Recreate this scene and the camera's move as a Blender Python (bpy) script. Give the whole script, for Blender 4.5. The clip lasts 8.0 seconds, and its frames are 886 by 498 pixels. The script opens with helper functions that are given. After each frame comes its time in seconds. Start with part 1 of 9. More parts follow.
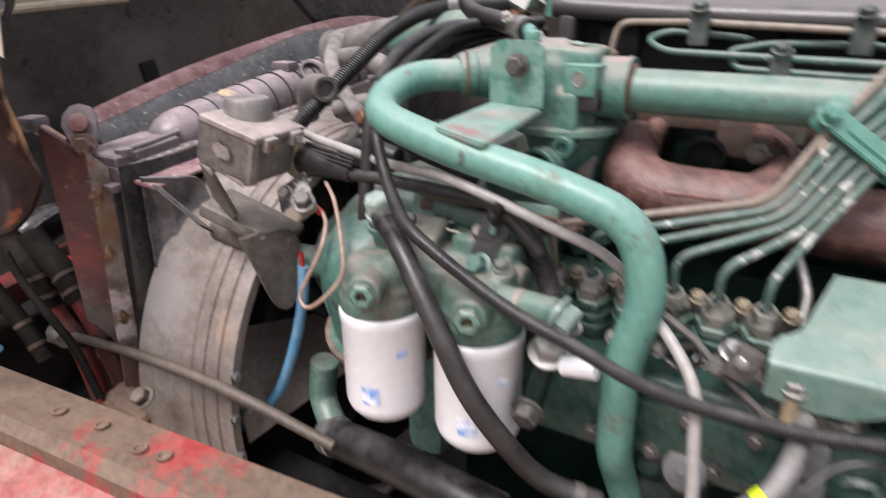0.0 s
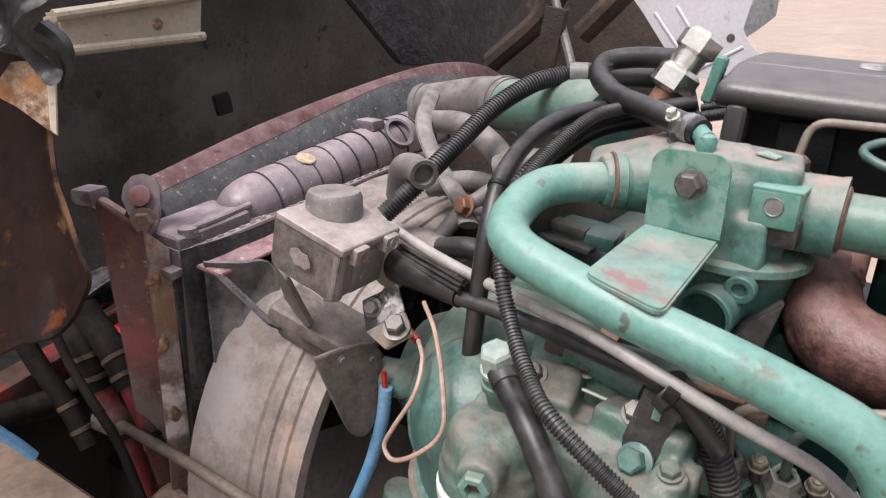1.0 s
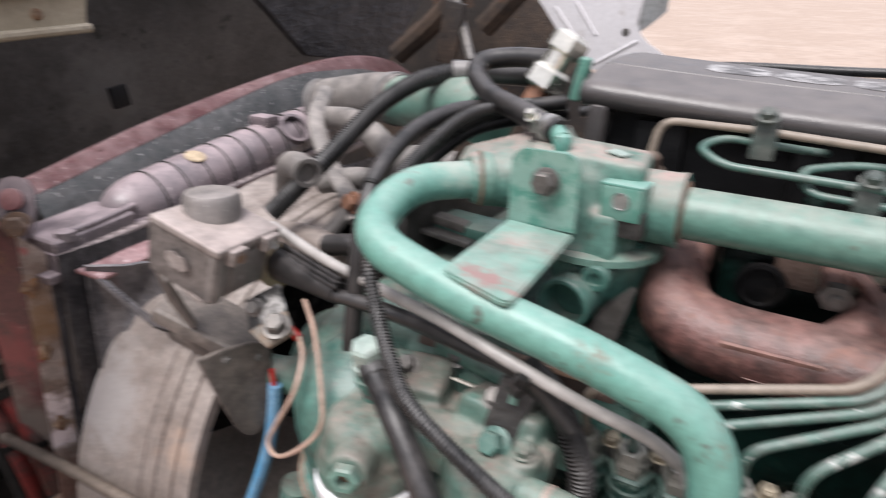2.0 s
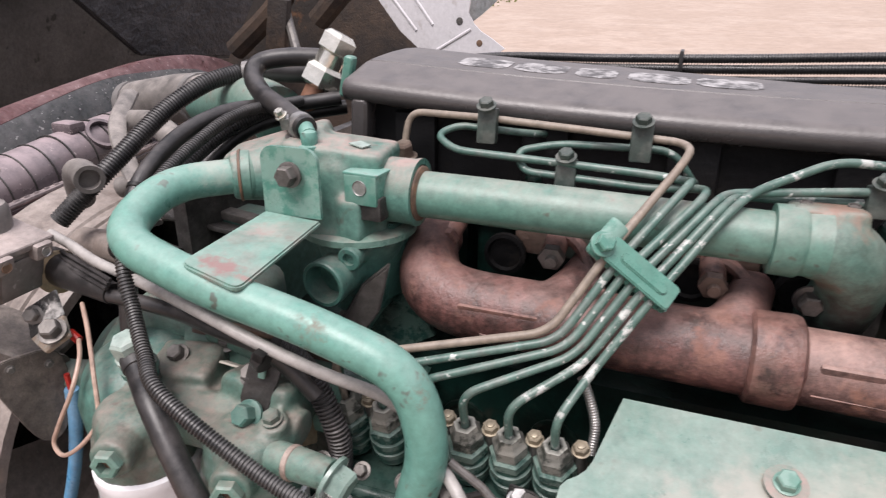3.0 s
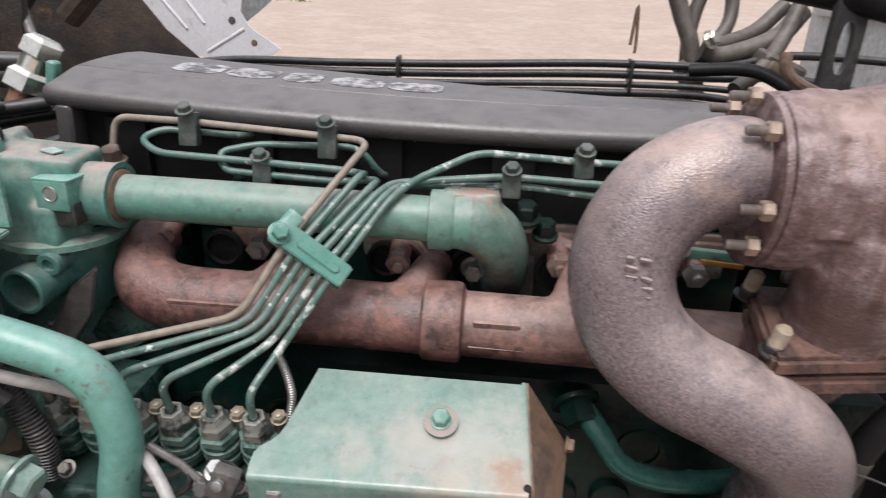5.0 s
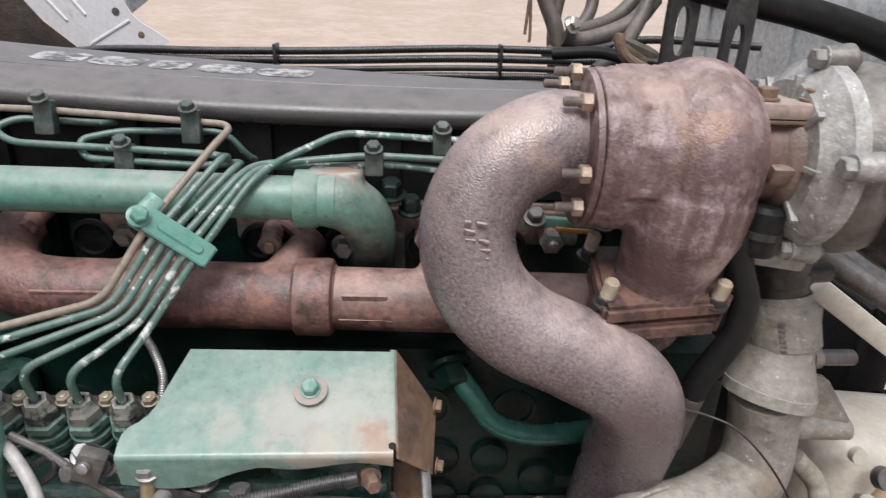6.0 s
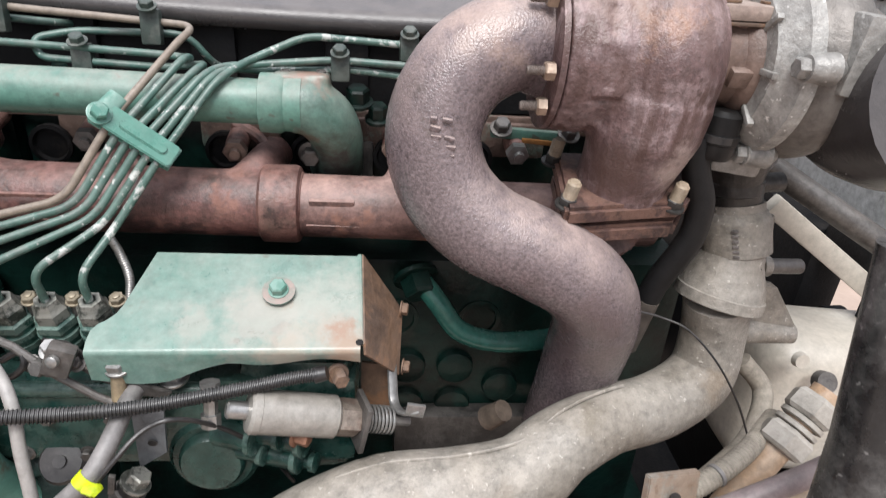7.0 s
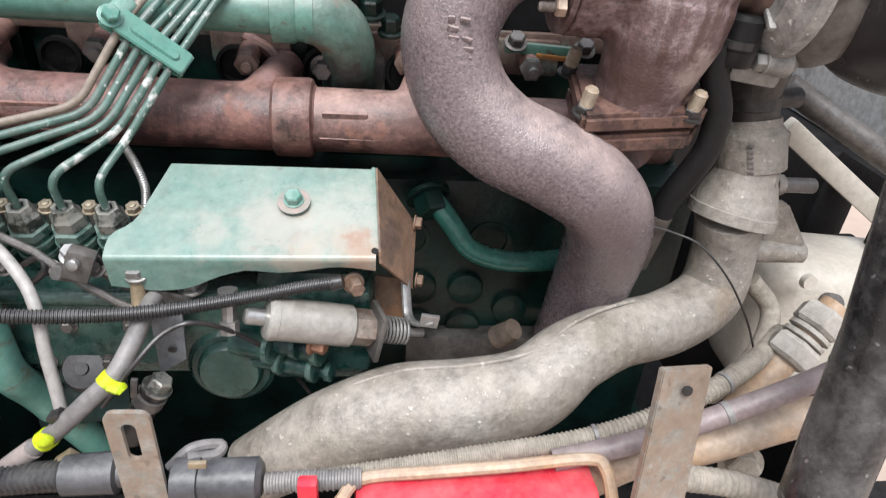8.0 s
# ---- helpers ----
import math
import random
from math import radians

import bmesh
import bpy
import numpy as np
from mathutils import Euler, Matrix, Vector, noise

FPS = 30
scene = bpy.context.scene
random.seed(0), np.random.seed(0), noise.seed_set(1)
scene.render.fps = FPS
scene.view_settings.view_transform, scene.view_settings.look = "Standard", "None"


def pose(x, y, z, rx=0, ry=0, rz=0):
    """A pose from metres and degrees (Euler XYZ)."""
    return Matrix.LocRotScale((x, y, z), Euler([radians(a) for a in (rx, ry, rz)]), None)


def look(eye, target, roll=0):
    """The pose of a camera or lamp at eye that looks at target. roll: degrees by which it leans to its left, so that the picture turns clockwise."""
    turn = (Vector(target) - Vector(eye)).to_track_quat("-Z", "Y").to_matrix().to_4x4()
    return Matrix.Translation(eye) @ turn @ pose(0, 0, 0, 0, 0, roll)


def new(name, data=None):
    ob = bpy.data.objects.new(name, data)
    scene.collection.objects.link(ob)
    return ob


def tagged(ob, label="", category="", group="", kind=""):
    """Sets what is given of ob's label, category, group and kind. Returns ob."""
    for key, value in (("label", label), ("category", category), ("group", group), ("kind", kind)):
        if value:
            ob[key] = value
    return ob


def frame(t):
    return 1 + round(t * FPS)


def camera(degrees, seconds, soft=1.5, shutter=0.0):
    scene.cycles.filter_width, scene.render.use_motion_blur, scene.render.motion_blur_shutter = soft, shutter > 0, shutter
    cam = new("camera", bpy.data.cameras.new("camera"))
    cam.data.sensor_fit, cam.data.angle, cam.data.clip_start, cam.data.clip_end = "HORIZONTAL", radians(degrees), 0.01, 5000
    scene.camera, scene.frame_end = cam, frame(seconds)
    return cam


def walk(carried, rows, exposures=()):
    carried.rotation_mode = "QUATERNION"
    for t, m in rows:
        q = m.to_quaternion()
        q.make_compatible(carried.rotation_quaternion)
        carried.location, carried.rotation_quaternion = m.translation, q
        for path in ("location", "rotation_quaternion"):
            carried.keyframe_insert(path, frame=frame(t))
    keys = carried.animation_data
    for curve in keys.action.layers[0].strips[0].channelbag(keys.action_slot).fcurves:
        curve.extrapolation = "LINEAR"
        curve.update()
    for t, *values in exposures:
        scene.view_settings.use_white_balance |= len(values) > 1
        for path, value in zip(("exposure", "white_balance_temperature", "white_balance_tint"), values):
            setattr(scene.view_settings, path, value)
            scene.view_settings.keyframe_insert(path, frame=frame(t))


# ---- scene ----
cam = camera(69.3, 8.0, 1.15, 0.45)
PATH = [
    (0, (-0.057, 0.038, 1.530), (-1.029, 1.621, 0.788), -0.8),
    (0.3, (-0.124, 0.093, 1.561), (-1.203, 1.617, 0.844), 0.3),
    (0.5, (-0.161, 0.119, 1.567), (-1.296, 1.622, 0.896), -0.4),
    (0.7, (-0.179, 0.137, 1.574), (-1.329, 1.624, 0.890), -0.6),
    (1, (-0.202, 0.148, 1.582), (-1.321, 1.653, 0.885), 0.7),
    (1.2, (-0.211, 0.150, 1.591), (-1.319, 1.661, 0.891), 2.1),
    (1.5, (-0.216, 0.151, 1.594), (-1.324, 1.654, 0.878), 1.9),
    (1.8, (-0.189, 0.161, 1.600), (-1.251, 1.684, 0.856), 0.7),
    (2, (-0.156, 0.162, 1.596), (-1.082, 1.779, 0.870), 1.5),
    (2.2, (-0.114, 0.164, 1.594), (-0.929, 1.837, 0.862), 1.0),
    (3.5, (0.009, 0.170, 1.628), (-0.570, 1.925, 0.863), 1.0),
    (4, (0.042, 0.166, 1.629), (-0.397, 1.963, 0.869), 1.5),
    (4.5, (0.081, 0.150, 1.632), (-0.182, 1.983, 0.875), 2.2),
    (5, (0.117, 0.137, 1.635), (-0.022, 1.983, 0.879), 2.3),
    (5.2, (0.131, 0.128, 1.636), (0.043, 1.984, 0.894), 2.4),
    (6.3, (0.180, 0.097, 1.625), (0.320, 1.927, 0.831), 2.8),
    (6.5, (0.180, 0.091, 1.619), (0.339, 1.907, 0.797), 3.3),
    (7, (0.179, 0.080, 1.600), (0.372, 1.848, 0.686), 4.1),
    (7.3, (0.175, 0.074, 1.591), (0.368, 1.826, 0.646), 4.5),
    (7.5, (0.175, 0.070, 1.581), (0.350, 1.805, 0.602), 3.6),
    (8, (0.168, 0.060, 1.566), (0.358, 1.757, 0.526), 4.4),
]
walk(cam, [(t, look(eye, target, roll)) for t, eye, target, roll in PATH],
     exposures=((0.0, 0.66, 6650, 14), (1.0, 0.62, 6650, 14), (2.0, 0.68, 6550, 12), (2.2, 0.68, 6500, 11), (3.5, 0.54, 6820, 18), (4.0, 0.55, 6820, 18), (4.5, 0.52, 6650, 13), (5.0, 0.45, 6500, 10), (6.5, 0.54, 6450, 8), (7.2, 0.75, 6450, 9), (8.0, 0.84, 6350, 8)))

# ---- light ----
world = bpy.data.worlds.new("sky")
scene.world = world
world.use_nodes = True
wn = world.node_tree.nodes
sky = wn.new("ShaderNodeTexSky")
sky.sky_type = "NISHITA"
sky.sun_disc = False
sky.sun_elevation, sky.sun_rotation = radians(60), radians(190)
sky.air_density, sky.dust_density = 1.0, 4.0
# overcast: four times as bright overhead as at the skyline
coord = wn.new("ShaderNodeTexCoord")
split = wn.new("ShaderNodeSeparateXYZ")
rise = wn.new("ShaderNodeMapRange")
rise.inputs[1].default_value, rise.inputs[2].default_value = 0.0, 1.0
rise.inputs[3].default_value, rise.inputs[4].default_value = 0.26, 1.0
cloud = wn.new("ShaderNodeMixRGB")
cloud.blend_type = "MULTIPLY"
cloud.inputs[0].default_value = 1.0
cloud.inputs[1].default_value = (12.3, 12.5, 13.9, 1)
tone = wn.new("ShaderNodeMixRGB")
tone.inputs[0].default_value = 0.85
wl = world.node_tree.links
wl.new(coord.outputs["Generated"], split.inputs[0])
wl.new(split.outputs[2], rise.inputs[0])
wl.new(rise.outputs[0], cloud.inputs[2])
wl.new(sky.outputs[0], tone.inputs[1])
wl.new(cloud.outputs[0], tone.inputs[2])
wl.new(tone.outputs[0], wn["Background"].inputs[0])
wn["Background"].inputs[1].default_value = 0.09
sun = new("sun", bpy.data.lights.new("sun", "SUN"))
sun.data.energy, sun.data.angle, sun.data.color = 2.9, radians(32), (1.0, 0.98, 0.97)
sun.matrix_world = look((-0.45, -2.0, 5.9), (0, 0.6, 1.2))

# ---- materials ----


def worn(name, base, rough=0.5, metal=0.0, second=None, second_amt=0.35, second_scale=9.0, dust=None, dust_amt=0.0,
         rust=None, rust_amt=0.0, rust_scale=14.0, bump=0.15, bump_scale=180.0, spots=None, spots_scale=60.0, spots_amt=0.0, grime=0.45, grime_scale=95.0, bump_detail=5.0, dark=0.8, soft=0.055, level=0.525, dust_lo=0.40, spec=0.5, runs=None, runs_amt=0.0, runs_scale=55.0, edge=None, edge_amt=0.0, second_detail=10.0, patches=()):
    """Paint or metal with stains, dust that lies on upper faces, rust patches and fine relief, in world metres."""
    m = bpy.data.materials.new(name)
    m.use_nodes = True
    nt = m.node_tree
    n, ln = nt.nodes, nt.links
    bs = n["Principled BSDF"]
    geo = n.new("ShaderNodeNewGeometry")

    def noise_tex(scale, detail=5.0, rgh=0.6):
        t = n.new("ShaderNodeTexNoise")
        t.inputs["Scale"].default_value, t.inputs["Detail"].default_value, t.inputs["Roughness"].default_value = scale, detail, rgh
        ln.new(geo.outputs["Position"], t.inputs["Vector"])
        return t.outputs[0]

    def ramp(sock, lo, hi):
        r = n.new("ShaderNodeMapRange")
        r.inputs[1].default_value, r.inputs[2].default_value = lo, hi
        ln.new(sock, r.inputs[0])
        return r.outputs[0]

    def mix(a, b, f, kind="MIX"):
        x = n.new("ShaderNodeMixRGB")
        x.blend_type = kind
        for k, v in ((0, f), (1, a), (2, b)):
            if isinstance(v, (int, float)):
                x.inputs[k].default_value = v if k == 0 else (v, v, v, 1)
            elif isinstance(v, tuple):
                x.inputs[k].default_value = (*v, 1)
            else:
                ln.new(v, x.inputs[k])
        return x.outputs[0]

    def times(a, b):
        x = n.new("ShaderNodeMath")
        x.operation = "MULTIPLY"
        for k, v in ((0, a), (1, b)):
            if isinstance(v, (int, float)):
                x.inputs[k].default_value = v
            else:
                ln.new(v, x.inputs[k])
        return x.outputs[0]

    base = tuple(c * dark for c in base)
    second = tuple(c * 0.5 for c in base) if second is None else tuple(c * dark for c in second)
    col = base
    col = mix(col, tuple(second), times(ramp(noise_tex(second_scale * 1.5, second_detail, 0.72 if second_detail > 5 else 0.5), level - soft, level + soft), second_amt))
    # grime in fine flecks and in broader streaks
    fleck = n.new("ShaderNodeMapRange")
    fleck.inputs[1].default_value, fleck.inputs[2].default_value = 0.3, 0.7
    fleck.inputs[3].default_value, fleck.inputs[4].default_value = 1.0 - grime, 1.0 + grime * 0.35
    ln.new(noise_tex(grime_scale, 9.0, 0.72), fleck.inputs[0])
    col = mix(col, fleck.outputs[0], 1.0, "MULTIPLY")
    col = mix(col, (0.035, 0.028, 0.022), times(ramp(noise_tex(second_scale * 2.6 + 5, 7.0, 0.7), 0.58, 0.74), grime * 1.1))
    roughness = ramp(noise_tex(25.0), 0.0, 1.0)
    rr = n.new("ShaderNodeMapRange")
    rr.inputs[3].default_value, rr.inputs[4].default_value = max(rough - 0.13, 0.04), min(rough + 0.13, 1.0)
    ln.new(roughness, rr.inputs[0])
    rsock, msock = rr.outputs[0], metal
    if spots:
        f = times(ramp(noise_tex(spots_scale, 2.0), 0.66, 0.72), spots_amt)
        col = mix(col, tuple(spots), f)
    if rust:
        f = times(ramp(noise_tex(rust_scale, 7.0, 0.68), 0.62 - 0.25 * rust_amt, 0.70 - 0.2 * rust_amt), 0.9)
        rc = mix(tuple(rust), tuple(c * 0.45 for c in rust), noise_tex(90.0))
        col = mix(col, rc, f)
        rsock = mix(rsock, 0.85, f)
    if runs:
        squash = n.new("ShaderNodeMapping")
        squash.inputs["Scale"].default_value = (1.0, 1.0, 0.16)
        ln.new(geo.outputs["Position"], squash.inputs["Vector"])
        t = n.new("ShaderNodeTexNoise")
        t.inputs["Scale"].default_value, t.inputs["Detail"].default_value, t.inputs["Roughness"].default_value = runs_scale, 8.0, 0.7
        ln.new(squash.outputs[0], t.inputs["Vector"])
        f = times(times(ramp(t.outputs[0], 0.46, 0.55), ramp(noise_tex(11.0, 5.0), 0.38, 0.52)), runs_amt)
        col = mix(col, tuple(runs), f)
    if dust:
        sep = n.new("ShaderNodeSeparateXYZ")
        ln.new(geo.outputs["Normal"], sep.inputs[0])
        up = ramp(sep.outputs[2], 0.05, 0.95)
        f = times(times(up, ramp(noise_tex(30.0, 10.0, 0.75), dust_lo, dust_lo + 0.30)), dust_amt)
        col = mix(col, tuple(dust), f)
        rsock = mix(rsock, 0.9, f)
    for centre, reach, tint, amount in patches:
        gap = n.new("ShaderNodeVectorMath")
        gap.operation = "DISTANCE"
        gap.inputs[1].default_value = centre
        ln.new(geo.outputs["Position"], gap.inputs[0])
        rim = n.new("ShaderNodeMath")
        rim.operation = "MULTIPLY_ADD"
        rim.inputs[1].default_value = reach * 4.2
        ln.new(noise_tex(0.8 / reach, 9.0, 0.68), rim.inputs[0])
        ln.new(gap.outputs["Value"], rim.inputs[2])
        f = n.new("ShaderNodeMapRange")
        f.inputs[1].default_value, f.inputs[2].default_value = reach * 2.55, reach * 3.45
        f.inputs[3].default_value, f.inputs[4].default_value = amount, 0.0
        ln.new(rim.outputs[0], f.inputs[0])
        col = mix(col, tuple(tint), f.outputs[0])
    if edge:
        worn_edge = times(ramp(geo.outputs["Pointiness"], 0.53, 0.60), ramp(noise_tex(55.0, 6.0, 0.7), 0.42, 0.52))
        col = mix(col, tuple(edge), times(worn_edge, edge_amt))
    ln.new(col, bs.inputs["Base Color"])
    ln.new(rsock, bs.inputs["Roughness"])
    bs.inputs["Metallic"].default_value = metal
    bs.inputs["Specular IOR Level"].default_value = spec
    b = n.new("ShaderNodeBump")
    b.inputs["Strength"].default_value, b.inputs["Distance"].default_value = 1.0, bump * 0.0028
    ln.new(noise_tex(bump_scale, bump_detail, 0.62), b.inputs["Height"])
    ln.new(b.outputs[0], bs.inputs["Normal"])
    return m


DUST = (0.34, 0.285, 0.26)
green = worn("green_paint", (0.125, 0.262, 0.214), 0.30, second=(0.18, 0.26, 0.222), second_amt=0.4, second_scale=6, soft=0.14, dust=(0.30, 0.23, 0.2), dust_amt=0.6, dust_lo=0.34, rust=(0.19, 0.115, 0.095), rust_amt=0.0, rust_scale=11, bump=0.2, bump_scale=120, spots=(0.07, 0.06, 0.05), spots_scale=48, spots_amt=0.7, second_detail=4.0)
green_pipe = worn("green_pipe_paint", (0.13, 0.332, 0.274), 0.31, second=(0.17, 0.375, 0.31), second_amt=0.5, second_scale=5, soft=0.2, dust=(0.34, 0.42, 0.38), dust_amt=0.4, dust_lo=0.3, rust=(0.2, 0.15, 0.11), rust_amt=0.03, rust_scale=18, bump=0.1, grime=0.28, spots=(0.06, 0.06, 0.05), spots_scale=60, spots_amt=0.85, second_detail=4.0, patches=(((-0.425, 0.645, 1.455), 0.026, (0.31, 0.33, 0.29), 0.75), ((-0.46, 0.615, 1.455), 0.024, (0.28, 0.34, 0.295), 0.6)))
green_dull = worn("dusty_green_pipe_paint", (0.112, 0.258, 0.207), 0.32, second=(0.17, 0.262, 0.222), second_amt=0.45, second_scale=6, soft=0.15, dust=(0.34, 0.31, 0.275), dust_amt=0.55, dust_lo=0.3, rust=(0.19, 0.13, 0.105), rust_amt=0.03, rust_scale=9, bump=0.12, grime=0.35, spots=(0.07, 0.055, 0.045), spots_scale=60, spots_amt=0.7, second_detail=4.0)
elbow_paint = worn("rust_stained_green_elbow", (0.125, 0.235, 0.195), 0.34, second=(0.19, 0.20, 0.165), second_amt=0.6, second_scale=8, soft=0.12, level=0.54, dust=(0.33, 0.29, 0.255), dust_amt=0.55, bump=0.2, second_detail=4.0, patches=(((0.108, 0.715, 1.458), 0.020, (0.24, 0.15, 0.115), 0.9), ((0.125, 0.715, 1.375), 0.022, (0.045, 0.04, 0.036), 0.95), ((0.135, 0.735, 1.35), 0.03, (0.028, 0.026, 0.025), 0.95), ((0.10, 0.70, 1.395), 0.012, (0.12, 0.075, 0.055), 0.8)))
# the green paint again, darkened in its colour for parts that lie in shade
green_in_shade = worn("green_paint_darkened_for_shade", (0.014, 0.064, 0.052), 0.26, second=(0.007, 0.024, 0.020), second_amt=0.75, soft=0.10, dust=(0.10, 0.096, 0.083), dust_amt=0.22, bump=0.3, bump_scale=110, edge=(0.11, 0.17, 0.145), edge_amt=0.4)
green_dusty = worn("dust_caked_green_casting", (0.092, 0.188, 0.153), 0.36, second=(0.185, 0.15, 0.127), second_amt=0.75, second_scale=9, soft=0.08, level=0.52, dust=(0.29, 0.22, 0.19), dust_amt=0.75, dust_lo=0.36, rust=(0.2, 0.12, 0.095), rust_amt=0.05, bump=0.35, bump_scale=130, spots=(0.06, 0.05, 0.042), spots_scale=50, spots_amt=0.8)
conduit_grey = worn("dusty_conduit_plastic", (0.022, 0.022, 0.023), 0.30, second=(0.042, 0.04, 0.04), second_amt=0.4, dust=(0.22, 0.21, 0.205), dust_amt=0.5, dust_lo=0.36, bump=0.05)
# near-black base puts the shade of the recesses round the block into the paint
green_dark = worn("shade_dark_green_paint", (0.005, 0.024, 0.019), 0.36, second=(0.003, 0.006, 0.005), second_amt=0.8, dust=(0.028, 0.03, 0.026), dust_amt=0.25, bump=0.4, bump_scale=90, spec=0.3)
green_clamp = worn("green_clamp_paint", (0.085, 0.25, 0.195), 0.28, second=(0.13, 0.29, 0.235), second_amt=0.4, soft=0.15, dust=(0.3, 0.34, 0.3), dust_amt=0.3, bump=0.1, grime=0.2, edge=(0.34, 0.42, 0.38), edge_amt=0.3, second_detail=4.0)
# mid-dark copy of the green: shade and grime both put into its colour
green_shade = worn("grimy_shade_green_paint", (0.075, 0.20, 0.165), 0.33, second=(0.05, 0.12, 0.1), second_amt=0.6, second_scale=7, soft=0.12, dust=(0.34, 0.29, 0.26), dust_amt=0.5, bump=0.2, spots=(0.05, 0.045, 0.04), spots_scale=50, spots_amt=0.7)
ledge_mat = worn("brown_head_casting_with_old_green", (0.135, 0.088, 0.070), 0.5, second=(0.17, 0.235, 0.195), second_amt=0.85, second_scale=15, soft=0.04, level=0.575, dust=(0.30, 0.215, 0.185), dust_amt=0.5, rust=(0.045, 0.032, 0.028), rust_amt=0.12, rust_scale=22, bump=0.45)
foot_green = worn("scuffed_green_plate", (0.15, 0.31, 0.255), 0.35, second=(0.25, 0.18, 0.165), second_amt=0.8, second_scale=6, soft=0.07, level=0.59, dust=(0.36, 0.40, 0.36), dust_amt=0.4, dust_lo=0.33, bump=0.1, grime=0.25, edge=(0.25, 0.46, 0.4), edge_amt=0.2, patches=(((-0.345, 0.535, 1.421), 0.009, (0.25, 0.125, 0.12), 0.85), ((-0.328, 0.532, 1.418), 0.010, (0.25, 0.125, 0.12), 0.85), ((-0.312, 0.528, 1.415), 0.007, (0.27, 0.15, 0.14), 0.8), ((-0.34, 0.60, 1.424), 0.014, (0.36, 0.27, 0.25), 0.6)))
pale_green = worn("pale_rubbed_green_hexagon", (0.45, 0.54, 0.49), 0.32, second=(0.24, 0.37, 0.32), second_amt=0.6, second_scale=16, soft=0.1, dust=(0.5, 0.48, 0.44), dust_amt=0.3, bump=0.1)
scuffed = worn("scuffed_white_and_black_plate", (0.05, 0.05, 0.05), 0.35, second=(0.55, 0.54, 0.52), second_amt=0.95, second_scale=18, soft=0.05, level=0.5, spots=(0.7, 0.68, 0.65), spots_scale=90, spots_amt=0.8, bump=0.2)
green_chipped = worn("chipped_green_line_paint", (0.082, 0.168, 0.14), 0.34, second=(0.16, 0.195, 0.175), second_amt=0.6, second_scale=30, dust=(0.36, 0.36, 0.325), dust_amt=0.4, spots=(0.66, 0.66, 0.63), spots_scale=110, spots_amt=0.6, bump=0.1)
green_flaked = worn("flaked_green_line_paint", (0.09, 0.17, 0.142), 0.34, second=(0.62, 0.63, 0.60), second_amt=0.85, second_scale=42, soft=0.03, level=0.57, dust=(0.38, 0.37, 0.335), dust_amt=0.35, bump=0.1)
bare_line = worn("bare_brown_line", (0.30, 0.25, 0.20), 0.5, second=(0.2, 0.15, 0.11), dust=DUST, dust_amt=0.3, bump=0.1)
cover_paint = worn("rubbed_green_sheet", (0.128, 0.262, 0.216), 0.24, second=(0.27, 0.345, 0.305), second_amt=0.75, second_scale=3.4, soft=0.13, level=0.49, dust=(0.38, 0.37, 0.33), dust_amt=0.3, dust_lo=0.34, bump=0.08, grime=0.3, spots=(0.09, 0.08, 0.065), spots_scale=40, spots_amt=0.6, second_detail=6.0, patches=(((0.07, 0.562, 1.274), 0.034, (0.34, 0.305, 0.27), 0.6), ((0.118, 0.580, 1.28), 0.040, (0.35, 0.335, 0.295), 0.6), ((0.02, 0.56, 1.272), 0.018, (0.33, 0.30, 0.265), 0.5), ((0.145, 0.553, 1.266), 0.024, (0.33, 0.285, 0.24), 0.7), ((0.146, 0.557, 1.268), 0.011, (0.27, 0.165, 0.115), 0.8), ((0.087, 0.592, 1.288), 0.013, (0.30, 0.22, 0.165), 0.8), ((0.10, 0.545, 1.252), 0.022, (0.33, 0.285, 0.235), 0.7), ((0.15, 0.546, 1.254), 0.016, (0.28, 0.20, 0.145), 0.8)))
rust_sheet = worn("rusted_sheet", (0.225, 0.135, 0.085), 0.72, second=(0.12, 0.08, 0.06), second_amt=0.75, second_scale=14, soft=0.06, rust=(0.30, 0.155, 0.08), rust_amt=0.3, rust_scale=30, dust=DUST, dust_amt=0.4, bump=0.4)
manifold_rust = worn("rusted_manifold_iron", (0.178, 0.082, 0.072), 0.36, second=(0.052, 0.030, 0.028), second_amt=0.9, second_scale=13, soft=0.06, level=0.50, dust=(0.42, 0.265, 0.235), dust_amt=0.52, dust_lo=0.36, rust=(0.245, 0.12, 0.092), rust_amt=0.28, rust_scale=21, bump=0.32, bump_scale=240, spots=(0.042, 0.026, 0.025), spots_scale=62, spots_amt=0.9, grime=0.6, grime_scale=130, edge=(0.34, 0.19, 0.15), edge_amt=0.5)
manifold_pale = worn("pale_rusted_manifold_iron", (0.25, 0.142, 0.125), 0.36, second=(0.088, 0.048, 0.044), second_amt=0.9, second_scale=12, soft=0.06, level=0.52, dust=(0.48, 0.33, 0.285), dust_amt=0.65, dust_lo=0.33, rust=(0.29, 0.14, 0.10), rust_amt=0.28, rust_scale=19, bump=0.3, bump_scale=240, spots=(0.06, 0.035, 0.032), spots_scale=62, spots_amt=0.9, grime=0.55, grime_scale=130)
bearing_rust = worn("brown_bearing_iron", (0.20, 0.135, 0.108), 0.45, second=(0.12, 0.072, 0.06), second_amt=0.6, second_scale=14, soft=0.12, rust=(0.3, 0.15, 0.085), rust_amt=0.08, dust=(0.42, 0.33, 0.285), dust_amt=0.5, bump=0.35)
inlet_tan = worn("dusty_pink_tan_flange", (0.42, 0.33, 0.28), 0.5, second=(0.27, 0.19, 0.16), second_amt=0.6, second_scale=14, soft=0.12, dust=(0.5, 0.42, 0.37), dust_amt=0.4, bump=0.25)
